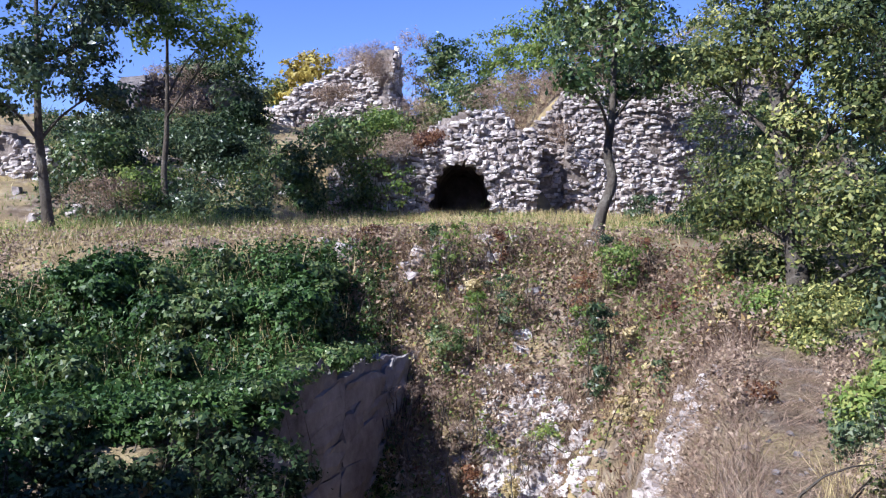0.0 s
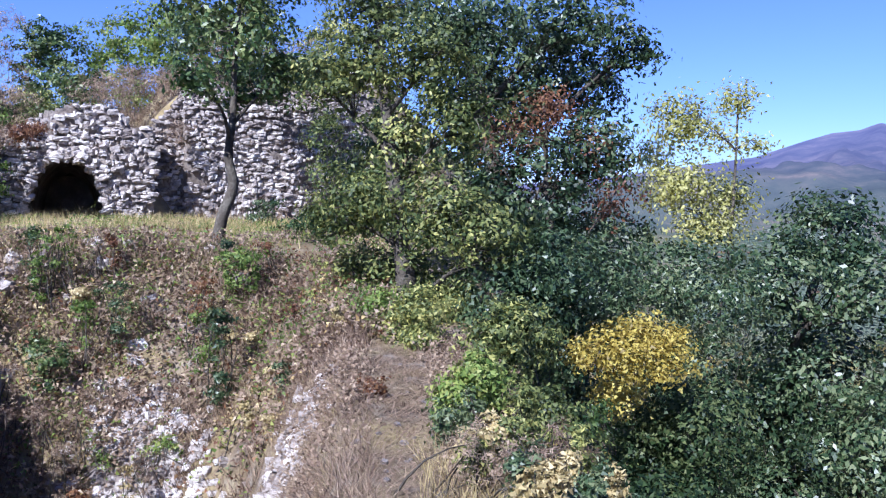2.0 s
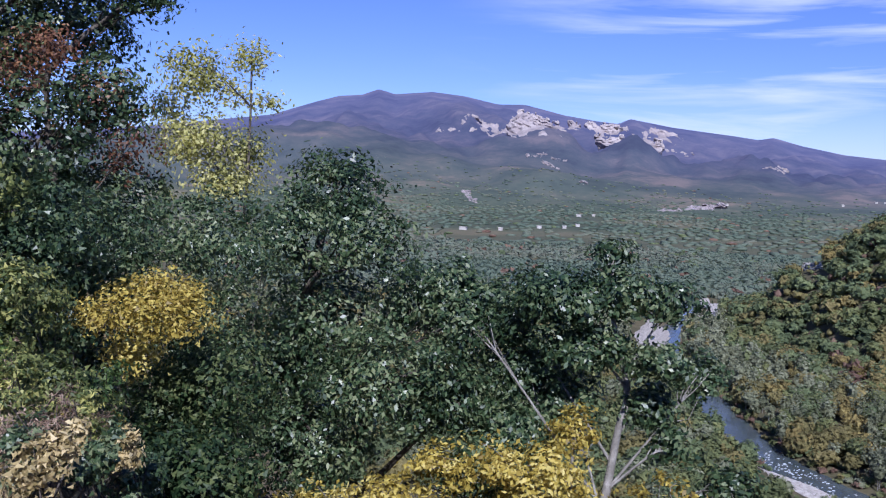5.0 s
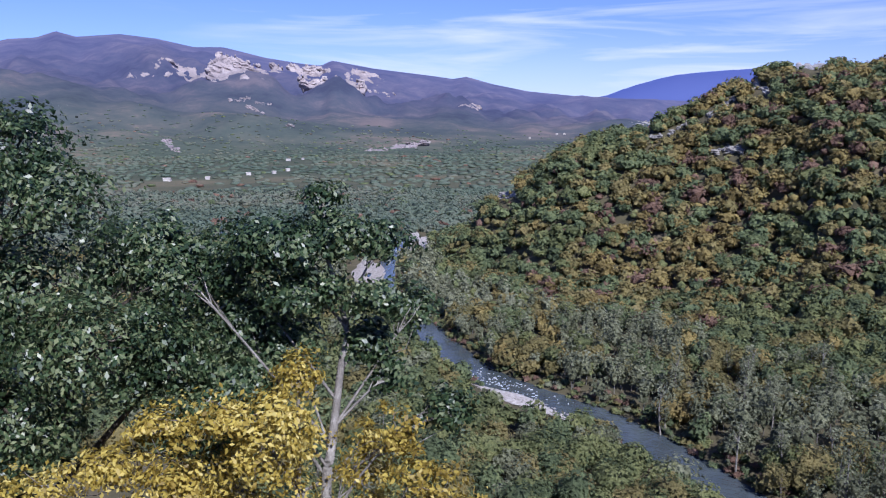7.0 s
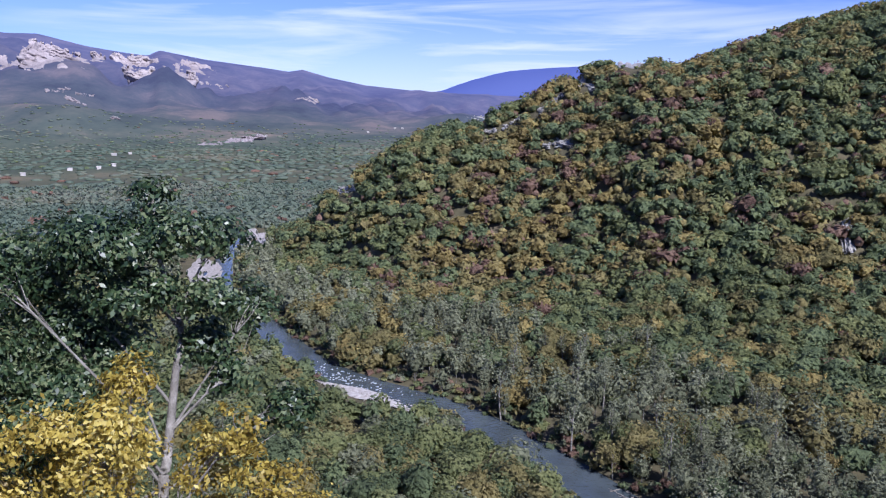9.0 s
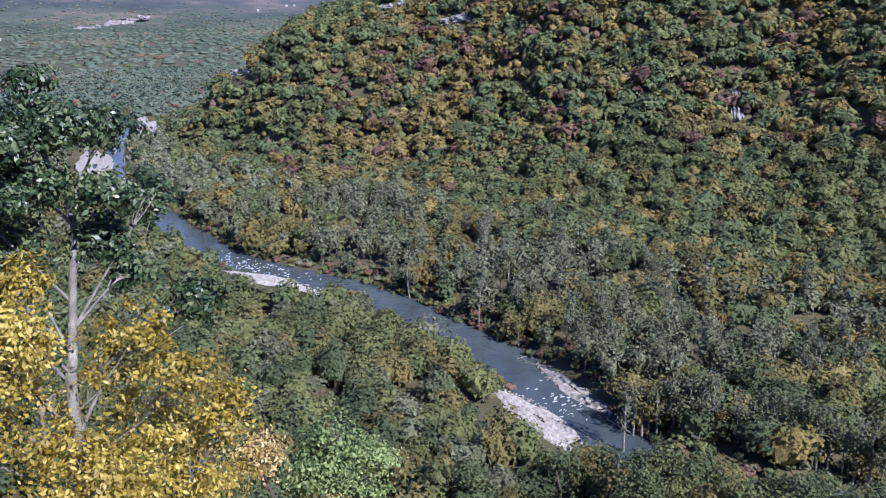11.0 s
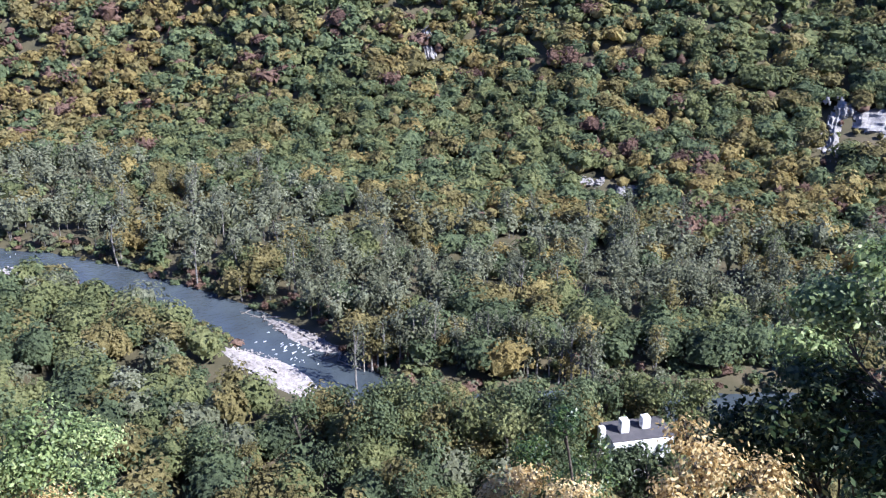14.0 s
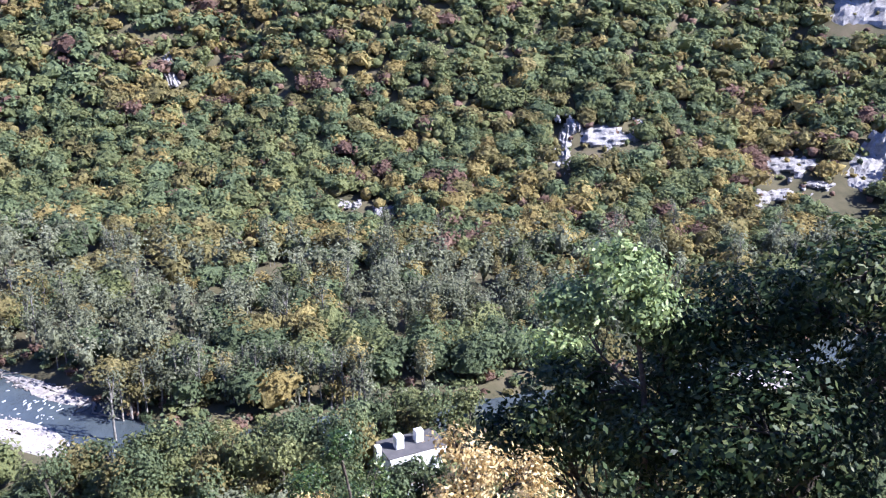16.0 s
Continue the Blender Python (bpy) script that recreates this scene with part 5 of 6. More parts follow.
tree("slender_yellow_tree", "slender sparse tree with pale yellow leaves", 38.5, 16,
     [(38.6, 5.2, 16, 2.0, 1.8), (40.6, 4.6, 16, 1.3, 1.2), (38.3, 1.6, 16, 2.6, 1.6), (41.6, 7, 16, 0.7, 1.0), (36.6, 3.4, 16, 1.2, 2.4), (41.5, 1, 16, 1.8, 1.2), (42.8, 4.2, 16, 0.5, 0.5), (37.4, 6.6, 16, 1.2, 1.0), (40, -1, 16, 2.4, 1.6)], M_PALEYEL, 5200, 0.09, 0.03, fill=0.1, tuft=0.3)
bush("yellow_shrub", "bright yellow autumn shrub on the wooded brink", [(35.2, -9.6, 8.6, 2.6, 1.9), (37.8, -9.8, 8.6, 1.5, 1.4), (34.6, -12.2, 8.6, 1.9, 1.3), (32.6, -9.8, 8.7, 1.4, 1.1), (36.2, -8, 8.8, 1.5, 1.0), (38.4, -8.4, 8.7, 0.8, 0.8)], M_YEL, 2800, 0.06, tuft=0.17, fill=0.1, low_fill=False)
tree("spreading_oak", "broad green oak rising from the slope", 48, 14,
     [(47.3, -1.4, 14, 3.4, 2.6), (44, -4.5, 14, 3.4, 3.4), (50, -4.8, 14, 3.2, 3), (53, -8.6, 13.6, 3, 2.8), (47, -10, 13, 4.6, 3.6), (51, -14, 12.6, 4.6, 3.6), (43, -13, 13, 3.6, 3.6), (46, -18, 12.6, 4.6, 3.6), (55.8, -9.8, 13.6, 2.6, 2.2), (55, -15, 13, 3, 3), (40.5, -17, 12.5, 3, 2.5)], M_OAKD, 24000, 0.105, 0.17, fill=0.45)
tree("pale_barked_oak", "open oak with a pale grey trunk on the steep slope", 65.8, 11.4,
     [(66, -4.9, 13, 1.1, 1.4), (67.4, -7.2, 13, 3.0, 1.5), (63, -8.0, 13, 3.6, 1.8), (59.5, -8.8, 13.2, 3.4, 2.6), (70.0, -7.6, 13, 1.8, 1.5), (72.2, -12.2, 12.8, 1.5, 1.5), (61, -13, 13, 3.6, 2.6), (64.5, -11, 13, 3.0, 1.7), (57.5, -14.5, 13, 3, 3), (69.6, -11.6, 13, 2.0, 1.1), (74.5, -19, 12.5, 1.5, 1.6), (58, -19, 13, 3.5, 3), (55.5, -7.8, 13.4, 2.4, 2.2), (63, -14.6, 13.2, 3.0, 2.2), (68.8, -14.4, 13.3, 1.8, 1.6), (70.6, -16.6, 13, 1.5, 1.5), (60.5, -16.8, 13.2, 3.0, 2.0)], M_OAKD, 28000, 0.11, 0.065, M_PALEBARK,
     trunk=[(65.96, -24.5, 11.6), (66.3, -21.7, 11.8), (66.7, -18.9, 12.2), (67.1, -16.0, 12.5), (67.5, -14.0, 12.7), (67.0, -11.5, 13), (66.2, -8.5, 13), (66, -5.5, 13)], fill=0.25)
tree("yellow_tree", "yellow-leaved autumn tree on the steep slope", 63, 11.2,
     [(64.2, -16.8, 11.2, 1.6, 2.0), (64.6, -21.5, 11.0, 1.4, 2.6), (68.8, -21.2, 11.2, 1.4, 2.0), (62.8, -18.8, 11.2, 1.8, 1.6), (59.5, -19.2, 11.2, 3.4, 1.8), (55, -19.4, 11.2, 2.4, 1.6), (62.6, -20.5, 11.2, 2.4, 2.2), (71, -20.2, 11.2, 1.8, 2.0), (73.2, -23.2, 11.2, 2.4, 2.0), (60, -24.5, 11, 6, 3), (70.5, -26.5, 11, 4.2, 3.2), (52, -21.5, 11.2, 2.6, 1.6), (48, -22, 11.4, 3.2, 1.6), (43.5, -22.5, 11.6, 2.5, 1.4), (70, -31, 11, 6, 3), (61.5, -21.5, 11, 3.2, 2.2), (69.0, -23.2, 11, 2.2, 2.2), (56.5, -22.5, 11, 3.6, 2.2), (75.5, -26.5, 11, 2.4, 2.4), (66, -28.5, 10.8, 6, 3), (74, -30, 10.8, 4, 3)], M_YEL, 17000, 0.095, 0.05, M_PALEBARK, fill=0.2, tuft=0.15)
tree("light_green_tree", "fresh light green young tree below the brink", 84, 15,
     [(83, -29, 15, 2.4, 1.7), (86.2, -30.2, 15, 1.6, 1.2), (80.8, -31, 15, 1.8, 1.5), (84, -33, 15, 3.4, 2.4), (82, -30.6, 15, 2.6, 1.6)], M_YOUNGLIT, 6500, 0.1, 0.05, fill=0.35)
tree("ochre_tree", "small ochre autumn tree below the brink", 80, 13.5,
     [(81, -33.4, 13.5, 3, 1.7), (77.5, -29.5, 13.5, 1.8, 2.0), (84.5, -35, 13.5, 2.6, 1.4), (79, -35.5, 13.5, 4, 2)], M_GOLD, 4200, 0.085, 0.06, fill=0.35)
tree("ochre_tree", "pale ochre autumn tree catching the sun on the slope", 132, 8.5,
     [(130, -31.2, 8.5, 1.2, 1.5), (132, -33, 8.5, 2.2, 2.0), (135.8, -32.8, 8.5, 1.7, 1.5), (129.6, -34.6, 8.5, 1.5, 1.2), (136.5, -35, 8.5, 2.4, 1.6)], M_GOLD, 3000, 0.062, 0.05, fill=0.35)
tree("ochre_tree", "low ochre treetop below the brink", 118.5, 14,
     [(118.3, -35, 14, 2.2, 1.2), (121.5, -36, 14, 2, 1.4), (115.6, -36.5, 14, 1.4, 1.4)], M_GOLD, 1500, 0.09, 0.06, fill=0.35)
tree("young_oak", "glossy green young oak on the slope", 121, 22,
     [(120.6, -31.6, 22, 1.5, 1.6), (123.2, -33.2, 22, 1.3, 1.3), (118.2, -33.8, 22, 1.8, 1.6), (122, -35.5, 22, 3, 2)], M_OAK, 3600, 0.12, 0.08, fill=0.35)
# Lobes at 165 and 172 are unseen, added to shade the rest.
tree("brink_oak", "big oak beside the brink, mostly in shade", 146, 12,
     [(144.5, -22, 12, 2.8, 2.4), (150, -21, 11.5, 5, 3.2), (156, -17.5, 11.5, 4, 3.2), (143, -28, 11.5, 6, 4.4), (152, -28, 11, 7, 5.4), (137, -29, 11.5, 3, 3.4), (160, -23, 11, 5, 5), (165, -10, 13, 7, 5), (172, -14, 12, 7, 6), (133.4, -30.5, 11.2, 2.2, 2.2), (138.4, -27, 10.9, 3.2, 2.8), (147, -25, 11.2, 4, 3.2), (153, -19.5, 11.4, 3, 3), (146, -31, 10.8, 7, 3.6)], M_SHADELEAF, 29000, 0.12, 0.16, fill=0.45)
# The brink oak's sunlit lobes, built apart with sunlight in the leaf colour.
tree("sunlit_oak", "oak crown on the brink, sunlight put into its light green leaves", 140, 11.6,
     [(141.3, -19.0, 11.4, 2.8, 1.6), (138, -21.6, 11.4, 2.6, 1.9), (142.8, -21.6, 11.4, 2.0, 1.6), (137, -24.6, 11.5, 2.4, 1.8)], M_YOUNGLIT, 5200, 0.1, 0.06, fill=0.3)

# bushes along the path and over the brink
for az, el, d, ra, re, mat, n, sz, lab in [
        (27.5, -9.5, 7.4, 3.2, 3.8, M_LIME, 3600, 0.06, "yellow-green shrub beside the path"),
        (25.2, -12.6, 6.4, 2.4, 3.0, M_FRESH, 2600, 0.05, "small yellow-green shrub at the path's edge"),
        (29.5, -14.5, 6.6, 3, 3.0, M_LIME, 2600, 0.055, "low green shrub on the brink"),
        (31.5, -17, 6.3, 2.6, 1.8, M_YEL, 500, 0.05, "low shrub with some yellow leaves"),
        (38, -6, 12, 6, 5.2, M_OAKD, 6500, 0.085, "dark thicket shrub on the slope"),
        (30, -6, 11, 6, 5, M_OAKD, 6500, 0.085, "dark thicket shrub below the oak"),
        (38, -14.5, 9.4, 5.6, 4.6, M_SHADELEAF, 5200, 0.075, "dark thicket shrub on the slope"),
        (21.5, -8.0, 9.6, 3.0, 2.8, M_LIME, 3000, 0.06, "yellow-green shrub beside the path"),
        (18.5, -7.4, 10.4, 2.2, 1.8, M_FRESH, 1200, 0.06, "green shrub on the brink of the path"),
        (24.5, 5.5, 18, 4.5, 4, M_OAKD, 4200, 0.12, "dark thicket tree behind the brink"),
        (18.5, 3, 17, 3, 4, M_OAK, 2600, 0.11, "green thicket tree behind the brink"),
        (33.5, -13.8, 8.4, 2.4, 1.4, M_OAK, 900, 0.06, "low green branches of a shrub on the brink"),
        (33, -20, 6.6, 5, 4, M_SHADELEAF, 3600, 0.065, "dark thicket shrub below the path"),
        (38, -20.5, 7.4, 5, 4, M_SHADELEAF, 3200, 0.07, "dark thicket shrub below the brink"),
        (31.8, -15.6, 6.4, 2.4, 1.0, M_LIME, 900, 0.055, "drooping yellow-green branch of a shrub by the path"),
        (26.8, -16.8, 5.6, 1.8, 1.6, M_DRY, 900, 0.05, "withered shrub at the path's edge"),
        (13.6, -2.0, 17.5, 2.6, 1.7, M_OAK, 1500, 0.1, "green shrub at the foot of the tall wall"),
        (10.8, -0.6, 22.5, 1.0, 1.3, M_OAKD, 500, 0.11, "small dark shrub at the foot of the tall wall"),
        (15.2, 4.5, 22, 2.2, 3, M_LIME, 1500, 0.11, "yellow-green shrub against the tall wall")]:
    bush("shrub", lab, [(az - ra * 0.35, el - re * 0.2, d, ra * 0.7, re * 0.75), (az + ra * 0.4, el + re * 0.15, d + 0.2, ra * 0.65, re * 0.7), (az, el + re * 0.4, d + 0.1, ra * 0.5, re * 0.55)], mat, n, sz, tuft=0.09 if d < 9 else 0.14)
weed_rng = np.random.default_rng(29)
for k in range(80):
    az, d = weed_rng.uniform(-8.5, 20), weed_rng.uniform(8.6, 13.9)
    d = max(d, 11.4) if az < -2 else d
    if abs(az - 21 + (d - 5) * 0.4) < 2.5:
        continue
    p = polar(az, d)
    e = math.degrees(math.atan2(ground_z(p[0], p[1]) + 0.12 - EYE, d))
    ra, re = weed_rng.uniform(0.5, 1.3), weed_rng.uniform(0.4, 0.9)
    mat, lab = [(M_DRY, "withered brown weed clump on the bank"), (M_DRY, "dry brown weed clump on the bank"), (M_OAK, "green weed clump on the bank"), (M_FRESH, "light green weed clump on the bank"),
                (M_DRY, "withered weed clump on the bank"), (M_RUST, "reddish weed clump on the bank"), (M_OAKD, "dark green weed clump on the bank"), (M_STRAW, "straw-coloured weed clump on the bank")][k % 8]
    bush("weed_clump", lab, [(az - ra * 0.3, e, d, ra * 0.7, re * 0.7), (az + ra * 0.4, e + re * 0.4, d + 0.05, ra * 0.5, re * 0.6)], mat, 330, 0.05, tuft=0.07, stems=6, group="weeds on the bank")
# withered weeds along the edge of the path
for k in range(20):
    az, d = weed_rng.uniform(23.5, 36), weed_rng.uniform(4.2, 6.0)
    p = polar(az, d)
    e = math.degrees(math.atan2(ground_z(p[0], p[1]) + 0.2 - EYE, d))
    mat, lab = [(M_DRY, "tall withered weed at the edge of the path"), (M_STRAW, "tall straw-coloured weed at the edge of the path"), (M_LIME, "yellow-green weed at the edge of the path"), (M_OAKD, "dark green weed at the edge of the path")][k % 4]
    ra, re = weed_rng.uniform(1.2, 2.0), weed_rng.uniform(1.4, 2.6)
    bush("edge_weed", lab, [(az - ra * 0.3, e, d, ra * 0.7, re * 0.8), (az + ra * 0.4, e + re * 0.5, d + 0.08, ra * 0.5, re * 0.7)], mat, 520, 0.042, tuft=0.06, stems=9, group="weeds at the edge of the path")
bush("rust_shrub", "small rust-red shrub beside the path", [(18.3, -12.2, 7.2, 0.9, 0.8), (17.6, -13.1, 7.1, 0.7, 0.7)], M_RUST, 450, 0.045, tuft=0.06)
# ivy and bramble over the bank of the hollow
bank_rng = np.random.default_rng(19)
for k in range(30):
    az = -31.5 + 21.5 * ((k * 0.618) % 1.0)
    deep = bank_rng.random()
    lowest = np.interp(az, [-31, -20, -14, -7], [-12.0, -11.2, -7.6, -5.6])
    el = -4.4 + (lowest + 4.4) * deep
    d = 12.9 - 2.8 * deep * np.interp(az, [-20, -8], [1, 0.4])
    ra, re = bank_rng.uniform(1.1, 2.3), bank_rng.uniform(0.8, 1.6)
    mat, lab = [(M_IVY, "dark ivy and bramble bush over the bank"), (M_OAK, "green bramble bush over the bank"), (M_OAK, "leafy green creeper over the bank"), (M_IVY, "ivy-hung bush on the bank of the hollow")][k % 4]
    bush("bramble_bush", lab, [(az - ra * 0.5, el, d, ra * 0.7, re), (az + ra * 0.5, el + 0.2, d + 0.15, ra * 0.65, re * 0.85), (az, el - re * 0.5, d - 0.25, ra * 0.7, re * 0.6)], mat, 1350, 0.09, tuft=0.1, group="brambles on the bank")
for k, az in enumerate((-30.5, -27.6, -24.7, -21.9, -19.2, -16.6, -14.2)):
    e = -13.7 + (az + 30) * 0.05
    bush("ivy_clump", "low ivy clump on the ledge of the hollow", [(az - 0.9, e, 8.4, 1.5, 0.8), (az + 0.8, e + 0.3, 8.7, 1.5, 0.8), (az, e - 1.4, 7.9, 1.5, 0.8)], (M_IVY, M_OAK, M_IVY)[k % 3], 1700, 0.07, tuft=0.08, group="ivy on the ledge")
    # Leaf colour darkened for the shade below the ledge.
    bush("hanging_ivy", "dark ivy hanging over the front of the ledge", [(az, e - 3.6, 7.35, 1.7, 1.3), (az + 1.2, e - 5.2, 7.3, 1.7, 1.5)], M_SHADELEAF, 900, 0.08, tuft=0.1, stems=2, group="ivy hanging from the ledge")
for t in (0.03, 0.13, 0.23, 0.33, 0.43, 0.53):
    q = PW0 + pwd * t + np.array([-0.25, 0.05])
    a, d = math.degrees(math.atan2(q[0], q[1])), float(np.hypot(*q))
    e = math.degrees(math.atan2(-0.42 - EYE, d))
    bush("ivy_clump", "ivy clump spilling over the wall of the hollow", [(a - 0.6, e + 0.5, d, 1.9, 0.7), (a + 0.4, e + 0.6, d + 0.3, 1.5, 0.7), (a - 0.4, e - 0.2, d - 0.1, 1.2, 0.6)], (M_IVY, M_OAK)[int(t * 10) % 2], 900, 0.07, tuft=0.09, stems=2, group="ivy on the ledge", low_fill=False)
bush("bank_shrub", "dark green shrub at the head of the hollow", [(-3.3, -9.0, 11.8, 1.5, 1.2), (-2.2, -9.8, 11.6, 1.2, 1.1), (-4.4, -9.6, 11.8, 1.0, 0.8)], M_OAK, 1300, 0.06, tuft=0.08)
bush("grey_green_shrub", "grey-green broom shrub on the dry bank", [(8.0, -7.8, 11.5, 0.8, 1.0), (8.3, -8.8, 11.4, 1.0, 0.7)], M_OAKD, 500, 0.07, tuft=0.07)
bush("terrace_shrub", "low yellow-green shrub at the terrace's brink", [(9.3, -3.6, 13.2, 1.8, 0.5), (11.2, -3.9, 13.0, 1.4, 0.5)], M_FRESH, 900, 0.06, tuft=0.07)
bush("terrace_shrub", "low yellow shrub at the terrace's brink", [(2.7, -4.2, 12.9, 0.9, 0.5)], M_LIME, 350, 0.055, tuft=0.06)
bush("hollow_weed", "green weeds on the rubble of the hollow", [(1.0, -17, 10.2, 0.8, 1.8), (4.5, -16.2, 10.4, 1.2, 1.2)], M_FRESH, 700, 0.05, tuft=0.08)
# brush over and before the ruins
for az, el, d, ra, re, mat, n, sz, lab in [
        (-12.6, 1.4, 24.6, 1.7, 2.4, M_OAK, 2200, 0.13, "dark green bush against the vaulted wall"),
        (-9.5, 3.8, 25.5, 2.6, 2.2, M_OAK, 2400, 0.13, "green bush over the ruined wall"),
        (-6.4, 4.4, 28, 2.2, 1.4, M_OAK, 1500, 0.13, "green bush over the ruined wall"),
        (-3.2, 5.2, 29, 2, 1.3, M_LIME, 1200, 0.13, "yellow-green bush over the ruined wall"),
        (-11.5, 8.3, 37, 2.0, 1.3, M_YEL, 1500, 0.2, "golden yellow bush on the ruin's crest"),
        (-13.6, 6.8, 37, 1.6, 1.0, M_LIME, 800, 0.2, "yellow-green bush on the ruin's crest"),
        (-8, 9.2, 35, 1.8, 1.0, M_DRY, 1600, 0.16, "dry brown brush on the ruin's crest"),
        (-2.6, 8.9, 38, 2.4, 2.0, M_OAK, 1900, 0.18, "green bush on the skyline"),
        (1.4, 9.6, 38, 2.6, 2.0, M_FRESH, 1900, 0.18, "light green bush on the skyline"),
        (-5, 10, 39, 2, 1.2, M_DRY, 900, 0.18, "dry purplish brush on the skyline"),
        (4.2, 10.8, 37, 2.4, 2.0, M_FRESH, 1500, 0.18, "light green bush on the skyline"),
        (2.4, 7.2, 27.5, 2.6, 1.2, M_DRY, 2600, 0.13, "dry brown brush over the vault"),
        (5.4, 3.8, 25.5, 1.4, 1.8, M_DRY, 1500, 0.11, "dry brown brush hanging on the wall"),
        (-1.0, 6.8, 31, 2.4, 1.6, M_OAK, 1400, 0.14, "green bush behind the vault"),
        (-19.5, 8.0, 30.5, 2.2, 0.5, M_DRY, 1000, 0.14, "dark dry brush over the mound block"),
        (-15.8, 6.4, 31, 1.6, 1.8, M_OAKD, 1300, 0.15, "dark bush beside the mound block"),
        (-17, 1.2, 24.5, 2.6, 2.0, M_OAKD, 2000, 0.13, "dark green bush on the mound"),
        (-24.5, 2.6, 24.5, 2.6, 1.8, M_OAK, 1900, 0.12, "green bush on the mound"),
        (-21.5, 0.8, 23.5, 2.4, 1.4, M_FRESH, 1300, 0.1, "weedy green bush on the mound"),
        (-15.6, -0.2, 23, 1.6, 1.4, M_OAKD, 1100, 0.12, "dark bush at the foot of the mound"),
        (-24.0, 4.6, 26.5, 2.4, 1.0, M_OAKD, 1500, 0.12, "dark weedy bush high on the mound"),
        (-18.8, 3.2, 26, 2.6, 1.4, M_OAKD, 1900, 0.12, "dark tangled bush on the mound"),
        (-24.5, 0.4, 22.8, 2.6, 1.2, M_DRY, 1500, 0.11, "withered brush at the foot of the mound"),
        (-15.2, 3.0, 26, 1.6, 2.0, M_OAKD, 1700, 0.12, "dark tangled bush beside the ruins"),
        (-19, -0.6, 22.4, 2.0, 0.9, M_OAKD, 1100, 0.1, "low dark bush at the foot of the mound"),
        (6.8, 10.4, 31, 2.4, 1.8, M_OAK, 1800, 0.16, "green bush behind the tall wall"),
        (9.5, 11.5, 31, 2.4, 2.0, M_LIME, 1800, 0.16, "yellow-green bush behind the tall wall"),
        (12.2, 9.6, 28.5, 3.0, 1.2, M_DRY, 1800, 0.13, "dry brush along the tall wall's top"),
        (14.8, 10.8, 29, 2.4, 1.6, M_LIME, 1300, 0.14, "yellow-green bush over the tall wall"),
        (-4.5, 5.9, 27.6, 1.8, 0.9, M_DRY, 1100, 0.12, "dry brown brush over the vault"),
        (0.4, 6.6, 27.6, 2.0, 1.0, M_DRY, 1300, 0.12, "dry brown brush over the vault"),
        (4.6, 7.4, 27.6, 1.6, 1.2, M_DRY, 1100, 0.12, "dry brown brush over the vault"),
        (-6.9, 9.2, 35.4, 1.5, 1.2, M_DRY, 1100, 0.15, "dry brown brush on the ruin's crest"),
        (7.6, 9.6, 28.6, 2.0, 1.0, M_DRY, 1000, 0.13, "dry brush along the tall wall's top"),
        (-7.4, 8.3, 32.2, 2.0, 1.3, M_DRY, 2600, 0.13, "dry purplish brush covering the wall fragment's top"),
        (-9.8, 6.9, 32.0, 1.6, 0.7, M_DRY, 1300, 0.13, "dry brush creeping over the wall fragment"),
        (-5.4, 3.5, 24.5, 1.7, 0.9, M_DRY, 1600, 0.1, "withered creeper over the vaulted wall's top"),
        (-3.4, 3.9, 24.7, 1.1, 0.6, M_RUST, 600, 0.09, "reddish creeper over the vaulted wall's top"),
        (-6.6, 5.0, 25.6, 2.2, 1.0, M_FRESH, 1500, 0.11, "green brush over the vaulted wall"),
        (10.6, 8.4, 25.2, 2.6, 1.1, M_SHADELEAF, 2400, 0.11, "dark brush hanging over the tall wall"),
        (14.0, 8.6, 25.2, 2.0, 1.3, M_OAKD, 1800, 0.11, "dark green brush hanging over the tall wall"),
        (-17.6, 8.1, 30.2, 3.2, 0.8, M_SHADELEAF, 2400, 0.13, "dark brush crowning the mound block"),
        (-15.6, 5.0, 30.5, 1.6, 1.4, M_SHADELEAF, 1800, 0.13, "dark shaded brush beside the mound block"),
        (-18.4, 4.4, 28.0, 2.4, 0.9, M_SHADELEAF, 1900, 0.12, "dark shaded brush at the foot of the mound block")]:
    bush("brush", lab, [(az - ra * 0.4, el - re * 0.1, d, ra * 0.65, re * 0.8), (az + ra * 0.45, el + re * 0.1, d + 0.3, ra * 0.6, re * 0.7), (az, el + re * 0.35, d, ra * 0.5, re * 0.6)], mat, int(n * 0.95), sz * 1.1, tuft=0.18, stems=5, low_fill=not any(q in lab for q in ("hanging", "covering", "creep", "crowning")))


# ---------------------------------------------------------------- grass and weeds
def blades(name, label, x, y, h, w, mat, lean=0.35, category="grass"):
    """Grass stalks as narrow tapering slips, standing on the ground."""
    n = len(x)
    z = carved(x, y)
    a = rng.uniform(0, 2 * np.pi, n)
    hh = h * rng.uniform(0.4, 1.3, n); ww = w * rng.uniform(0.6, 1.4, n)
    s = np.stack([np.cos(a), np.sin(a), np.zeros(n)], 1)
    b = np.stack([x, y, z - 0.02], 1)
    tip = b + np.stack([rng.normal(0, lean, n) * hh, rng.normal(0, lean, n) * hh, hh], 1)
    v = np.stack([b - s * ww[:, None], b + s * ww[:, None], tip], 1).reshape(-1, 3)
    ob = new(name, mesh_from(name, v, np.arange(3 * n).reshape(-1, 3), mat))
    return tagged(ob, label, category, kind="stuff")


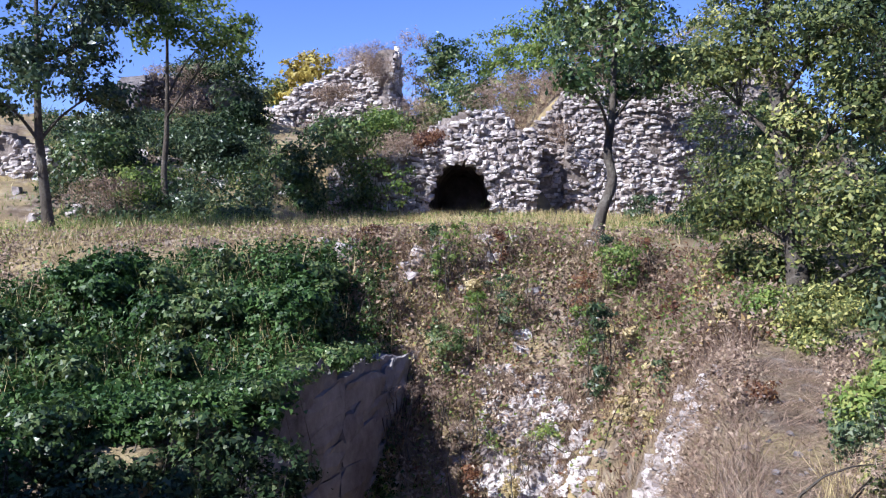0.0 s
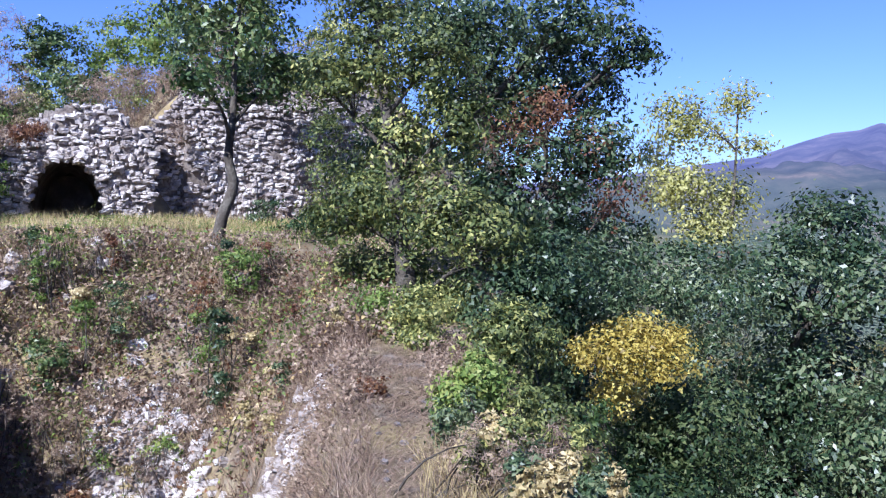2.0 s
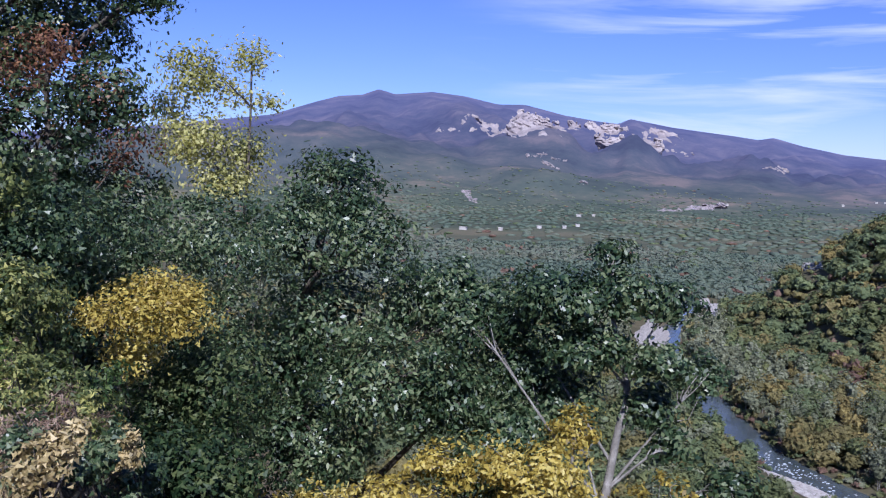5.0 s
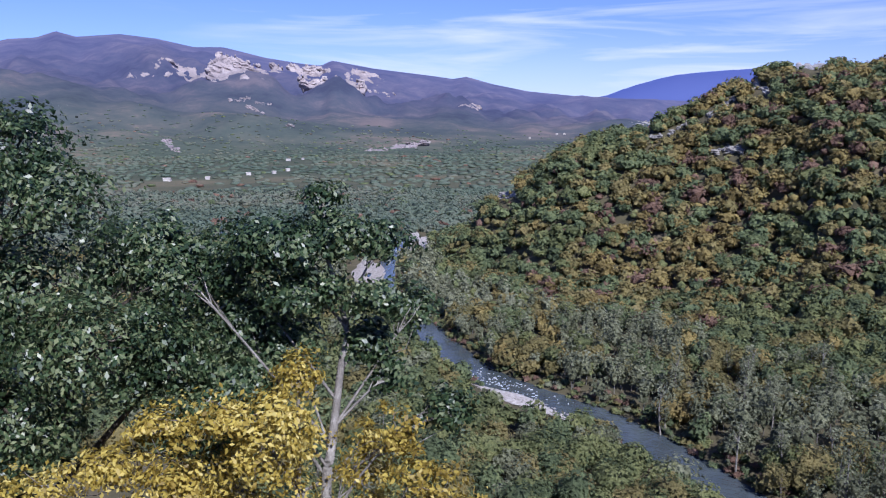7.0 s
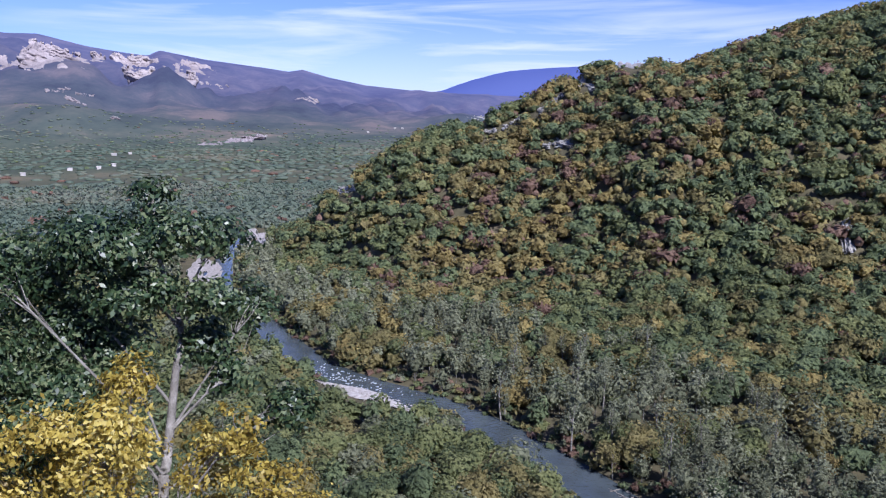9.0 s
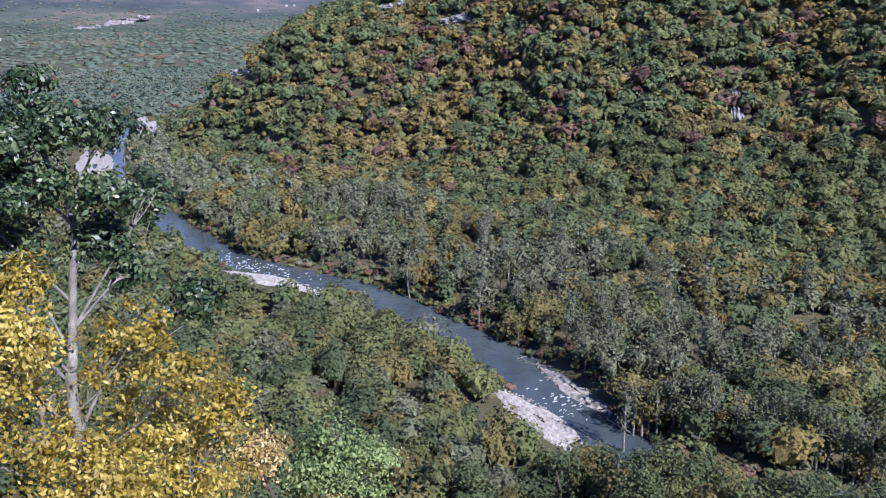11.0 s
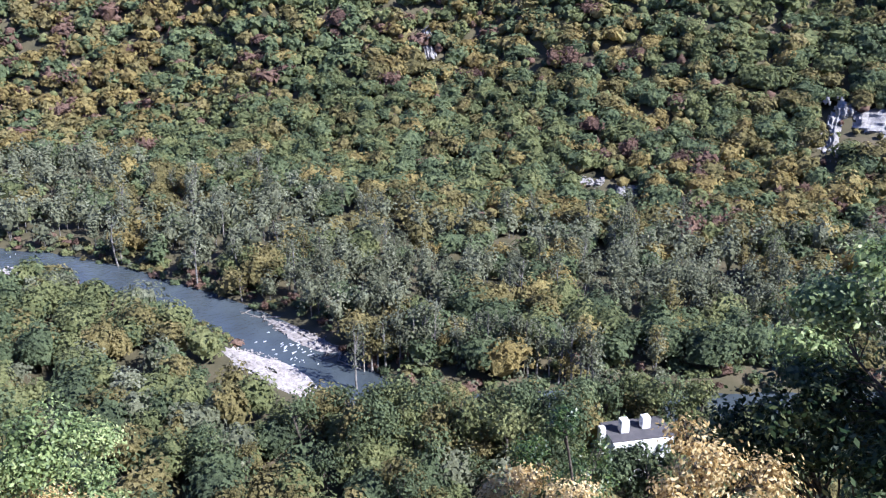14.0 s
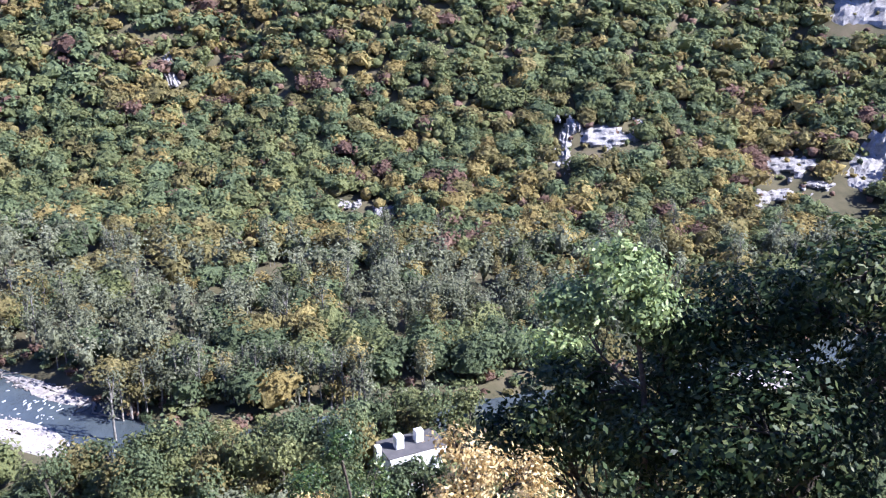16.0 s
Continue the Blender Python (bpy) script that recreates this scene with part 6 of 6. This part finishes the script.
def patch(az0, az1, d0, d1, n, clump=0.0, seed=0):
    r = np.random.default_rng(seed)
    az = r.uniform(az0, az1, n); d = np.sqrt(r.uniform(d0 ** 2, d1 ** 2, n))
    x, y = d * np.sin(np.radians(az)), d * np.cos(np.radians(az))
    if clump:
        k = fbm(x * clump, y * clump, seed + 60, 3) > r.uniform(0.3, 0.62, n)
        x, y = x[k], y[k]
    return x, y


x, y = patch(-33, 19, 12.9, 25.6, 30000, 0.8, 1)
blades("terrace_grass", "dry yellow grass on the terrace", x, y, 0.24, 0.007, M_STRAW)
x, y = patch(-33, 19, 12.9, 25.6, 9000, 1.2, 2)
blades("terrace_weeds", "green weeds among the dry terrace grass", x, y, 0.2, 0.009, M_FRESH)
x, y = patch(-9, 18, 9.0, 13.6, 26000, 1.1, 3)
blades("bank_weeds", "dry brown weeds on the sunny bank", x, y, 0.26, 0.006, M_DRY, 0.5)
x, y = patch(10, 29, 4.2, 9.5, 20000, 1.0, 4)
k = np.abs(np.degrees(np.arctan2(x, y)) - 21.0 + (np.hypot(x, y) - 5) * 0.4) > 2.4
blades("path_grass", "tall dry grass beside the trodden path", x[k], y[k], 0.16, 0.003, M_DRY, 0.6)
x, y = patch(12, 27, 4.0, 9.0, 12000, 0, 25)
blades("path_straw", "flattened straw and litter on the path", x, y, 0.09, 0.004, M_DRY, 2.2)
x, y = patch(22, 29, 4.0, 6.0, 4200, 1.3, 5)
blades("brink_grass", "pale dry grass along the brink", x, y, 0.2, 0.003, M_STRAW, 0.5)
x, y = patch(-28, -14, 19, 31, 9000, 0.6, 6)
blades("mound_grass", "rough grass over the mound", x, y, 0.35, 0.012, M_FRESH, 0.5)
x, y = patch(-12, 17, 25.9, 36, 9000, 0.5, 8)
blades("crest_brush", "dry brush over the tops of the ruins", x, y, 0.5, 0.014, M_DRY, 0.5)


def weed_leaves(name, label, x, y, h, size, mat, per=6):
    """Low leafy weeds: small leaves at random heights over the ground."""
    X, Y = np.repeat(x, per) + rng.normal(0, 0.07, len(x) * per), np.repeat(y, per) + rng.normal(0, 0.07, len(x) * per)
    Z = carved(X, Y) + rng.uniform(0, h, len(X))
    ob = new(name, leaf_mesh(name, leaf_slips(np.stack([X, Y, Z], 1), np.array([0, 0, 1.0]), size, 0.6, 0.9), mat))
    return tagged(ob, label, "weeds", kind="stuff")


for i, (mat, n, lab, seed) in enumerate([(M_DRY, 2600, "withered brown leafy weeds on the bank", 11), (M_FRESH, 900, "green leafy weeds on the bank", 12), (M_GOLD, 250, "ochre leafy weeds on the bank", 13), (M_RUST, 350, "rust-red leafy weeds on the bank", 14)]):
    x, y = patch(-9, 20, 9.2, 13.8, int(n * 2.4), 0.9, seed)
    weed_leaves("bank_leaves", lab, x[:int(n * 1.15)], y[:int(n * 1.15)], 0.28, 0.05, mat)
x, y = patch(-33, -6, 9.0, 13.4, 4600, 0, 15)
weed_leaves("bank_ivy", "ivy creeping over the bank", x, y, 0.25, 0.06, M_IVY, 9)
x, y = patch(-32, -5, 9.5, 13.2, 1500, 0, 16)
blades("bank_stalks", "dry stalks standing in the ivy", x, y, 0.5, 0.006, M_STRAW, 0.3)
x, y = patch(-32, 18, 12.8, 16.0, 5000, 1.4, 17)
weed_leaves("brink_weeds", "withered leafy weeds along the terrace's brink", x, y, 0.22, 0.045, M_DRY, 4)
x, y = patch(-32, 18, 13.0, 25.0, 4000, 1.0, 18)
weed_leaves("terrace_leaves", "low green weeds in the terrace grass", x, y, 0.14, 0.05, M_FRESH, 4)
x, y = patch(-28, -14, 20.5, 30, 5000, 0.7, 20)
weed_leaves("mound_weeds", "dark weeds over the mound", x, y, 0.4, 0.09, M_OAKD, 6)
x, y = patch(12, 30, 4.6, 9.5, 3500, 0.9, 21)
k = np.abs(np.degrees(np.arctan2(x, y)) - 21.0 + (np.hypot(x, y) - 5) * 0.4) > 2.2
weed_leaves("path_weeds", "withered leafy weeds beside the path", x[k], y[k], 0.22, 0.03, M_DRY, 5)


# ---------------------------------------------------------------- bare rock, river edge, houses
def rock_band(name, label, band, bulge, seed, mat):
    """A craggy outcrop let into the land along a line between two lines of sight: a ragged slab in broken strata."""
    a0, e0, a1, e1, th = band
    length = math.hypot(a1 - a0, e1 - e0)
    ux, uy = (a1 - a0) / length, (e1 - e0) / length
    nu, nv = int(np.clip((length + 2 * th) / th * 7, 16, 80)), 20
    p, q = np.meshgrid(np.linspace(-th, length + th, nu), np.linspace(-1.4 * th, 1.4 * th, nv), indexing="ij")
    def solid(p, q):
        along = np.clip(np.maximum(-p, p - length) / th, 0, 2)
        rag = (fbm(p / th * 1.1 + seed, q / th * 1.6, seed, 4) - 0.5) * 2.1
        return 0.85 - np.hypot(q / th, along) + rag
    pc, qc = (p[1:, 1:] + p[:-1, :-1]) / 2, (q[1:, 1:] + q[:-1, :-1]) / 2
    keep = solid(pc, qc) > 0.0
    az, el = a0 + ux * p - uy * q, e0 + uy * p + ux * q
    mid = float(march([(a0 + a1) / 2], [(e0 + e1) / 2])[0])
    cp, cq = np.linspace(-th, length + th, 9), np.linspace(-1.4 * th, 1.4 * th, 6)
    gp, gq = np.meshgrid(cp, cq, indexing="ij")
    dc = march((a0 + ux * gp - uy * gq).ravel(), (e0 + uy * gp + ux * gq).ravel(), mid * 0.82, mid * 1.18, 48).reshape(gp.shape)
    dc = np.clip(dc, np.median(dc) * 0.965, np.median(dc) * 1.035)
    fp, fq = (p + th) / (length + 2 * th) * 8, (q + 1.4 * th) / (2.8 * th) * 5
    i, j = np.clip(fp.astype(int), 0, 7), np.clip(fq.astype(int), 0, 4)
    tp, tq = fp - i, fq - j
    d = (dc[i, j] * (1 - tp) + dc[i + 1, j] * tp) * (1 - tq) + (dc[i, j + 1] * (1 - tp) + dc[i + 1, j + 1] * tp) * tq
    edge = np.clip(solid(p, q) * 1.6, 0, 1)
    strata = np.abs(((q / th * 2.2 + fbm(p / th * 0.8, q / th * 0.8, seed + 2) * 2.0) % 1.0) - 0.5) * 2
    crag = 0.55 * strata + 0.9 * fbm(p / th * 2.6, q / th * 1.5, seed + 3, 3)
    d = d - bulge * (0.15 + edge * (0.25 + crag))
    a, t = np.radians(az), np.tan(np.radians(el))
    top = np.stack([np.sin(a) * d, np.cos(a) * d, EYE + d * t], -1).reshape(-1, 3)
    db = d + bulge * 2.4
    back = np.stack([np.sin(a) * db, np.cos(a) * db, EYE + d * t - bulge * 0.5], -1).reshape(-1, 3)
    ci, cj = np.nonzero(keep)
    k = ci * nv + cj
    n = nu * nv
    f = [np.stack([k, k + nv, k + nv + 1, k + 1], 1), np.stack([k + 1, k + nv + 1, k + nv, k], 1) + n]
    pad = np.pad(keep, 1)
    for di, dj, s0, s1 in ((-1, 0, 1, 0), (1, 0, nv, nv + 1), (0, -1, 0, nv), (0, 1, nv + 1, 1)):
        m = ~pad[ci + 1 + di, cj + 1 + dj]
        f.append(np.stack([k[m] + s0, k[m] + s1, k[m] + s1 + n, k[m] + s0 + n], 1))
    f = np.concatenate(f)
    used, inv = np.unique(f, return_inverse=True)
    v = np.vstack([top, back])[used]
    c = v.mean(0)
    ob = new(name, mesh_from(name, v - c, inv.reshape(-1, 4), mat))
    ob.location = c
    return tagged(ob, label, "rock outcrop")


M_FARROCK = mottled("far_pale_rock", [(0.17, 0.145, 0.155), (0.32, 0.275, 0.275), (0.48, 0.425, 0.41)], 0.012, bump=0.9, dist=6.0)
for k, b in enumerate(MOUNTAIN_ROCKS):
    rock_band("mountain_crag", "pale pinkish limestone crag high on the mountain", b, 13, 200 + k, M_FARROCK)
for k, b in enumerate(HILL_ROCKS):
    rock_band("hill_crag", "pale rocky outcrop on the wooded hill", b, 3.2, 240 + k, M_CHALK)
for k, b in enumerate(CLIFFS):
    b = (*b[:4], b[4] * 1.6)
    rock_band("chalk_cliff", "bare whitish cliff among hillside trees", b, 2.4, 270 + k, M_CHALK)


M_PLASTER = mottled("weathered_plaster", [(0.3, 0.27, 0.25), (0.45, 0.42, 0.39), (0.6, 0.57, 0.54)], 0.3)
M_TILE = mottled("pale_tiles", [(0.3, 0.26, 0.23), (0.45, 0.41, 0.38), (0.6, 0.57, 0.54)], 0.5)


def house(az, el, w, h, seed):
    """A small far house: walls, gable roof."""
    d = float(march([az], [el])[0])
    p = polar(az, d)
    z = ground_z(p[0], p[1])
    W, H = max(4.5, w * d * 0.42), max(1.6, h * d * 0.15)
    D = W * 0.7
    th = empty_thing("house", (p[0], p[1], z), "white-walled village house with a pale roof", "house", "village houses")
    th.matrix_world = pose(p[0], p[1], z + 1.1, 0, 0, -az + seed * 13 % 40 - 20)
    x, y = W / 2, D / 2
    v = [(-x, -y, -3), (x, -y, -3), (x, y, -3), (-x, y, -3), (-x, -y, H), (x, -y, H), (x, y, H), (-x, y, H)]
    child("wall", mesh_from("wall", v, [(0, 1, 5, 4), (1, 2, 6, 5), (2, 3, 7, 6), (3, 0, 4, 7), (4, 5, 6, 7)], M_PLASTER), th)
    o = 0.5
    v = [(-x - o, -y - o, H + 0.01), (x + o, -y - o, H + 0.01), (x + o, y + o, H + 0.01), (-x - o, y + o, H + 0.01), (-x - o, 0, H * 1.5), (x + o, 0, H * 1.5)]
    child("roof", mesh_from("roof", v, [(0, 1, 5, 4), (2, 3, 4, 5), (1, 2, 5, 5), (3, 0, 4, 4), (0, 3, 2, 1)], M_TILE), th, "weathered pale tiled roof")
    return th



for k, (a0, e0, a1, e1, th) in enumerate(HOUSES):
    house((a0 + a1) / 2, e0 - th, math.radians(abs(a1 - a0)), math.radians(th * 2), k)


def box(name, x0, x1, y0, y1, z0, z1, mat, parent, label="", bevel=0.05):
    """A slightly eased block."""
    bm = bmesh.new()
    bmesh.ops.create_cube(bm, size=1.0)
    for q in bm.verts:
        q.co = Vector(((x0 + x1) / 2 + q.co.x * (x1 - x0), (y0 + y1) / 2 + q.co.y * (y1 - y0), (z0 + z1) / 2 + q.co.z * (z1 - z0)))
    bmesh.ops.bevel(bm, geom=bm.edges[:], offset=bevel, segments=1, affect="EDGES")
    me = bpy.data.meshes.new(name)
    bm.to_mesh(me); bm.free()
    me.materials.append(mat)
    return child(name, me, parent, label)


# low white building at the foot of the slope, half hidden by trees
wa, wd = 126.3, 85.0
wp = polar(wa, wd)
wz = EYE - wd * math.tan(radians(32.6))
wb = empty_thing("white_building", (wp[0], wp[1], wz), "low white-walled building with flat grey roof among trees", "building")
wb.matrix_world = pose(wp[0], wp[1], wz, 0, 0, -wa + 26)
box("wall", -3.6, 3.6, -1.0, 3.0, -7.0, 1.2, M_WHITE, wb, "bright white plaster wall")
box("roof", -3.75, 3.75, -0.9, 3.2, 1.2, 1.42, M_ROOF, wb, "flat dark grey roof")
box("chimney", -2.2, -1.2, 0.4, 1.4, 1.42, 3.0, M_WHITE, wb, "squat white chimney")
box("chimney", 0.5, 1.5, 0.8, 1.7, 1.42, 2.9, M_WHITE, wb, "squat white chimney")
box("chimney", -4.6, -3.9, 0.6, 1.4, -3.0, 2.2, M_WHITE, wb, "squat white chimney")


def river_side(az, r):
    """The river's run at a place: its nearest point and its way."""
    p = polar(az, r)[:2]
    k = int(np.argmin(np.hypot(RIVER[:, 0] - p[0], RIVER[:, 1] - p[1])))
    return p, _d[k]


def gravel_bar(az, r, L, W, seed, pebbles):
    p, t = river_side(az, r)
    n2 = np.array([-t[1], t[0]])
    nr, ns = 9, 26
    vs = [(0.0, 0.0)]
    for k in range(1, nr):
        for j in range(ns):
            a = 2 * math.pi * j / ns
            q = k / (nr - 1) * (1 + 0.6 * (float(vnoise(np.array(3 + 2 * math.cos(a)), np.array(3 + 2 * math.sin(a)), seed)) - 0.5) * 2)
            vs.append((math.cos(a) * L * q, math.sin(a) * W * q))
    vs = np.array(vs)
    x, y = p[0] + vs[:, 0] * t[0] + vs[:, 1] * n2[0], p[1] + vs[:, 0] * t[1] + vs[:, 1] * n2[1]
    q = np.hypot(vs[:, 0] / L, vs[:, 1] / W)
    z = np.maximum(carved(x, y), WATER) + 0.3 * (1 - q ** 2) + (fbm(x * 0.8, y * 0.8, seed) - 0.5) * 0.25
    f = [(0, 1 + j, 1 + (j + 1) % ns, 1 + (j + 1) % ns) for j in range(ns)]
    for k in range(nr - 2):
        for j in range(ns):
            f.append((1 + k * ns + j, 1 + (k + 1) * ns + j, 1 + (k + 1) * ns + (j + 1) % ns, 1 + k * ns + (j + 1) % ns))
    ob = new("gravel_bar", mesh_from("gravel_bar", np.stack([x, y, z], 1), f, M_GRAVEL))
    tagged(ob, "pale shingle bar beside the river", "gravel bar", kind="structure")
    if pebbles:
        rr = np.random.default_rng(seed)
        parts = []
        for _ in range(pebbles):
            a, qq = rr.uniform(0, 2 * math.pi), math.sqrt(rr.uniform(0, 0.95))
            dx, dy = math.cos(a) * L * qq, math.sin(a) * W * qq
            X, Y = p[0] + dx * t[0] + dy * n2[0], p[1] + dx * t[1] + dy * n2[1]
            parts.append((X, Y, rr.uniform(0.12, 0.38), rr.uniform(0, 360), int(rr.integers(0, 10)), 0.3 * (1 - qq ** 2)))
        zz = np.maximum(carved(np.array([q[0] for q in parts]), np.array([q[1] for q in parts])), WATER)
        ms = []
        for (X, Y, s, rot, k, lift), z0 in zip(parts, zz):
            m = np.array(pose(X, Y, z0 + lift, 0, 0, rot))
            ms.append((STONES[k][0] * np.array([s * 1.3, s, s * 0.6]) @ m[:3, :3].T + m[:3, 3], STONES[k][1]))
        v, f = merge(ms)
        tagged(new("shingle", mesh_from("shingle", v, f, M_GRAVEL)), "pale river cobbles on the shingle bar", "stones", kind="stuff")


for k, (a, r, L, W) in enumerate(gravel_bars()):
    gravel_bar(a, r, L, W, 300 + k, (260, 420, 0, 0, 0, 120, 140)[k])


def white_water(az, r, n, spread, seed):
    """Broken water over stones: small foamy ridges."""
    p, t = river_side(az, r)
    rr = np.random.default_rng(seed)
    ms = []
    for _ in range(n):
        s, o = rr.normal(0, spread), rr.uniform(-3.2, 3.2)
        k = int(np.argmin(np.hypot(RIVER[:, 0] - p[0] - t[0] * s, RIVER[:, 1] - p[1] - t[1] * s)))
        c = RIVER[k] + _d[k] * rr.uniform(-2, 2) + _nrm[k] * o
        m = np.array(pose(c[0], c[1], WATER, 0, 0, math.degrees(math.atan2(_nrm[k][1], _nrm[k][0])) + rr.normal(0, 25)))
        w = rr.uniform(0.15, 0.75)
        ms.append((STONES[int(rr.integers(0, 10))][0] * np.array([w, w * 0.3, 0.22]) @ m[:3, :3].T + m[:3, 3], STONES[0][1]))
    v, f = merge(ms)
    tagged(new("white_water", mesh_from("white_water", v, f, M_FOAM, True)), "white broken water over a shallow riffle", "rapids", kind="stuff")


white_water(78.0, 192, 110, 9, 1)
white_water(100.5, 118, 46, 3.4, 2)
white_water(70.8, 420, 20, 20, 3)


def log(az, r, length, rad, turn, seed):
    p = polar(az, r)
    z = max(ground_z(p[0], p[1]), WATER) + rad * 0.7
    rr = np.random.default_rng(seed)
    a = radians(turn)
    t = np.linspace(-0.5, 0.5, 6)[:, None]
    path = np.array([math.cos(a), math.sin(a), rr.normal(0, 0.06)]) * t * length + rr.normal(0, 0.05, (6, 3))
    ob = new("driftwood_log", mesh_from("driftwood_log", *tube(path, np.linspace(rad, rad * 0.5, 6), 6), M_PALEBARK, True))
    ob.location = (p[0], p[1], z)
    return tagged(ob, "bleached driftwood log stranded on the river bank", "log", "driftwood on the bank")


rr_ = np.random.default_rng(77)
for k in range(34):
    a = rr_.uniform(96.5, 104.2)
    log(a, float(np.interp(a, RIVER_AZ, RIVER_R)) + rr_.uniform(5.2, 8.8), rr_.uniform(1.8, 5.0), rr_.uniform(0.08, 0.18), rr_.uniform(-70, 70), k)


# trees of the river bank, one by one
def valley_tree(name, label, h, w, n, size, mat, bark, seed, slim, group):
    """A tree of the valley floor at the origin: trunk and limbs, open crown."""
    rr = np.random.default_rng(seed)
    th = empty_thing(name, (0, 0, -500), label, "tree", group)
    tp = limb_path((0, 0, -0.2), (rr.normal(0, 0.5), rr.normal(0, 0.5), h * 0.9), 0.03, 8)
    child("trunk", mesh_from("trunk", *tube(tp, np.linspace(0.17, 0.04, 8), 6), bark, True), th)
    bl = []
    for _ in range(11 if slim else 9):
        zc = rr.uniform(0.35, 0.92) * h
        ro = w * (0.62 if zc < 0.75 * h else 0.35) * rr.uniform(0.3, 1.0)
        a = rr.uniform(0, 2 * math.pi)
        s = rr.uniform(0.3, 0.5) * w
        bl.append((np.array([math.cos(a) * ro, math.sin(a) * ro, zc]), np.array([s, s, s * (1.3 if slim else 0.8)])))
    lb = []
    for c, R in bl:
        q = tp[int(np.argmin(np.abs(tp[:, 2] - c[2] * 0.75)))]
        lb.append(tube(limb_path(q, c, 0.08, 5), np.linspace(0.07, 0.02, 5), 4))
    child("branchwork", mesh_from("branchwork", *merge(lb), bark, True), th)
    C = np.array([b[0] for b in bl]); R = np.array([b[1] for b in bl])
    k = rng.integers(0, len(bl), n)
    d = unit(rng.normal(0, 1, (n, 3)))
    p = C[k] + d * R[k] * rng.uniform(0.55, 1.05, n)[:, None]
    child("crown", leaf_mesh("crown", tufts(p, d + np.array([0, 0, 0.3]), size, 4), mat, 4), th)
    return th


def spread_trees(protos, places, lo, hi):
    for i, (x, y) in enumerate(places):
        s = rng.uniform(lo, hi)
        src = protos[int(rng.integers(0, len(protos)))]
        copy_thing(src, pose(x, y, ground_z(x, y), 0, 0, rng.uniform(0, 360)) @ Matrix.Diagonal((s, s, s * rng.uniform(0.9, 1.15), 1)))
    for src in protos:
        for o in (*src.children_recursive, src):
            bpy.data.objects.remove(o, do_unlink=True)


far_bank = [polar(104.5 + 18.5 * ((k * 0.618) % 1.0), 105.5 + 5 * ((k * 0.381) % 1.0))[:2] for k in range(30)]
while len(far_bank) < 120:
    a = rng.uniform(84, 152)
    r0, r1 = float(np.interp(a, RIVER_AZ, RIVER_R)) + 8, float(np.interp(a, FOOT_AZ, FOOT_R))
    far_bank.append(polar(a, rng.uniform(r0, min(r1, r0 + 75)))[:2])
spread_trees([valley_tree("willow_tree", "grey-green willow with a pale trunk on the far bank", 9.5, 2.2, 430, 0.34, W_GREY, M_PALEBARK, 400 + i, True, "willows on the far bank") for i in range(4)]
             + [valley_tree("willow_tree", "half-bare grey willow with a white trunk on the far bank", 9.0, 2.3, 260, 0.3, W_GREY, M_PALEBARK, 410, True, "willows on the far bank"),
                valley_tree("autumn_poplar", "olive-yellow poplar on the far bank", 8.0, 2.3, 520, 0.34, W_OLIVE, M_PALEBARK, 411, True, "poplars on the far bank"),
                valley_tree("autumn_bush", "orange-brown autumn tree on the far bank", 5.0, 2.2, 460, 0.3, W_ORANGE, M_BARK, 412, False, "autumn trees on the far bank")], far_bank, 0.75, 1.2)
grove = []
while len(grove) < 40:
    a = 104.6 + 17.6 * ((len(grove) * 0.618) % 1.0)
    grove.append(polar(a, rng.uniform(79, 88))[:2])
grove += [polar(121.6 + 1.1 * k, 90.5 + (k * 0.618) % 1.0 * 2.0)[:2] for k in range(9)]
screen = [polar(123.2 + 0.85 * k, 78.5 + (k * 0.618) % 1.0 * 2.5)[:2] for k in range(8)]
spread_trees([valley_tree("bank_tree", "tall round green tree on the near bank of the river", 8.0, 3.4, 900, 0.33, m, M_BARK, 450 + i, False, "trees on the near bank") for i, m in enumerate((W_DARK, W_MID, W_DARK, W_OLIVE))], grove, 1.06, 1.28)
spread_trees([valley_tree("low_bank_tree", "low round dark green tree before the white building", 5.6, 2.6, 620, 0.38, m, M_BARK, 460 + i, False, "trees before the white building") for i, m in enumerate((W_DARK, W_MID))], screen, 1.1, 1.22)
near_bank = []
while len(near_bank) < 64:
    a = rng.uniform(72, 132) if len(near_bank) % 3 else rng.uniform(103, 119)
    if 121 < a < 130:
        continue
    near_bank.append(polar(a, rng.uniform(70, min(92, float(np.interp(a, RIVER_AZ, RIVER_R)) - 12) if a < 103 else 96))[:2])
spread_trees([valley_tree("valley_tree", "round green tree at the foot of the slope", 7.0, 3.3, 820, 0.31, m, M_BARK, 430 + i, False, "trees at the foot of the slope") for i, m in enumerate((W_DARK, W_MID, W_MID, W_DARK))]
             + [valley_tree("valley_tree", "olive-yellow tree at the foot of the slope", 6.5, 3.2, 820, 0.31, W_OLIVE, M_BARK, 440, False, "trees at the foot of the slope")], near_bank, 0.8, 1.15)
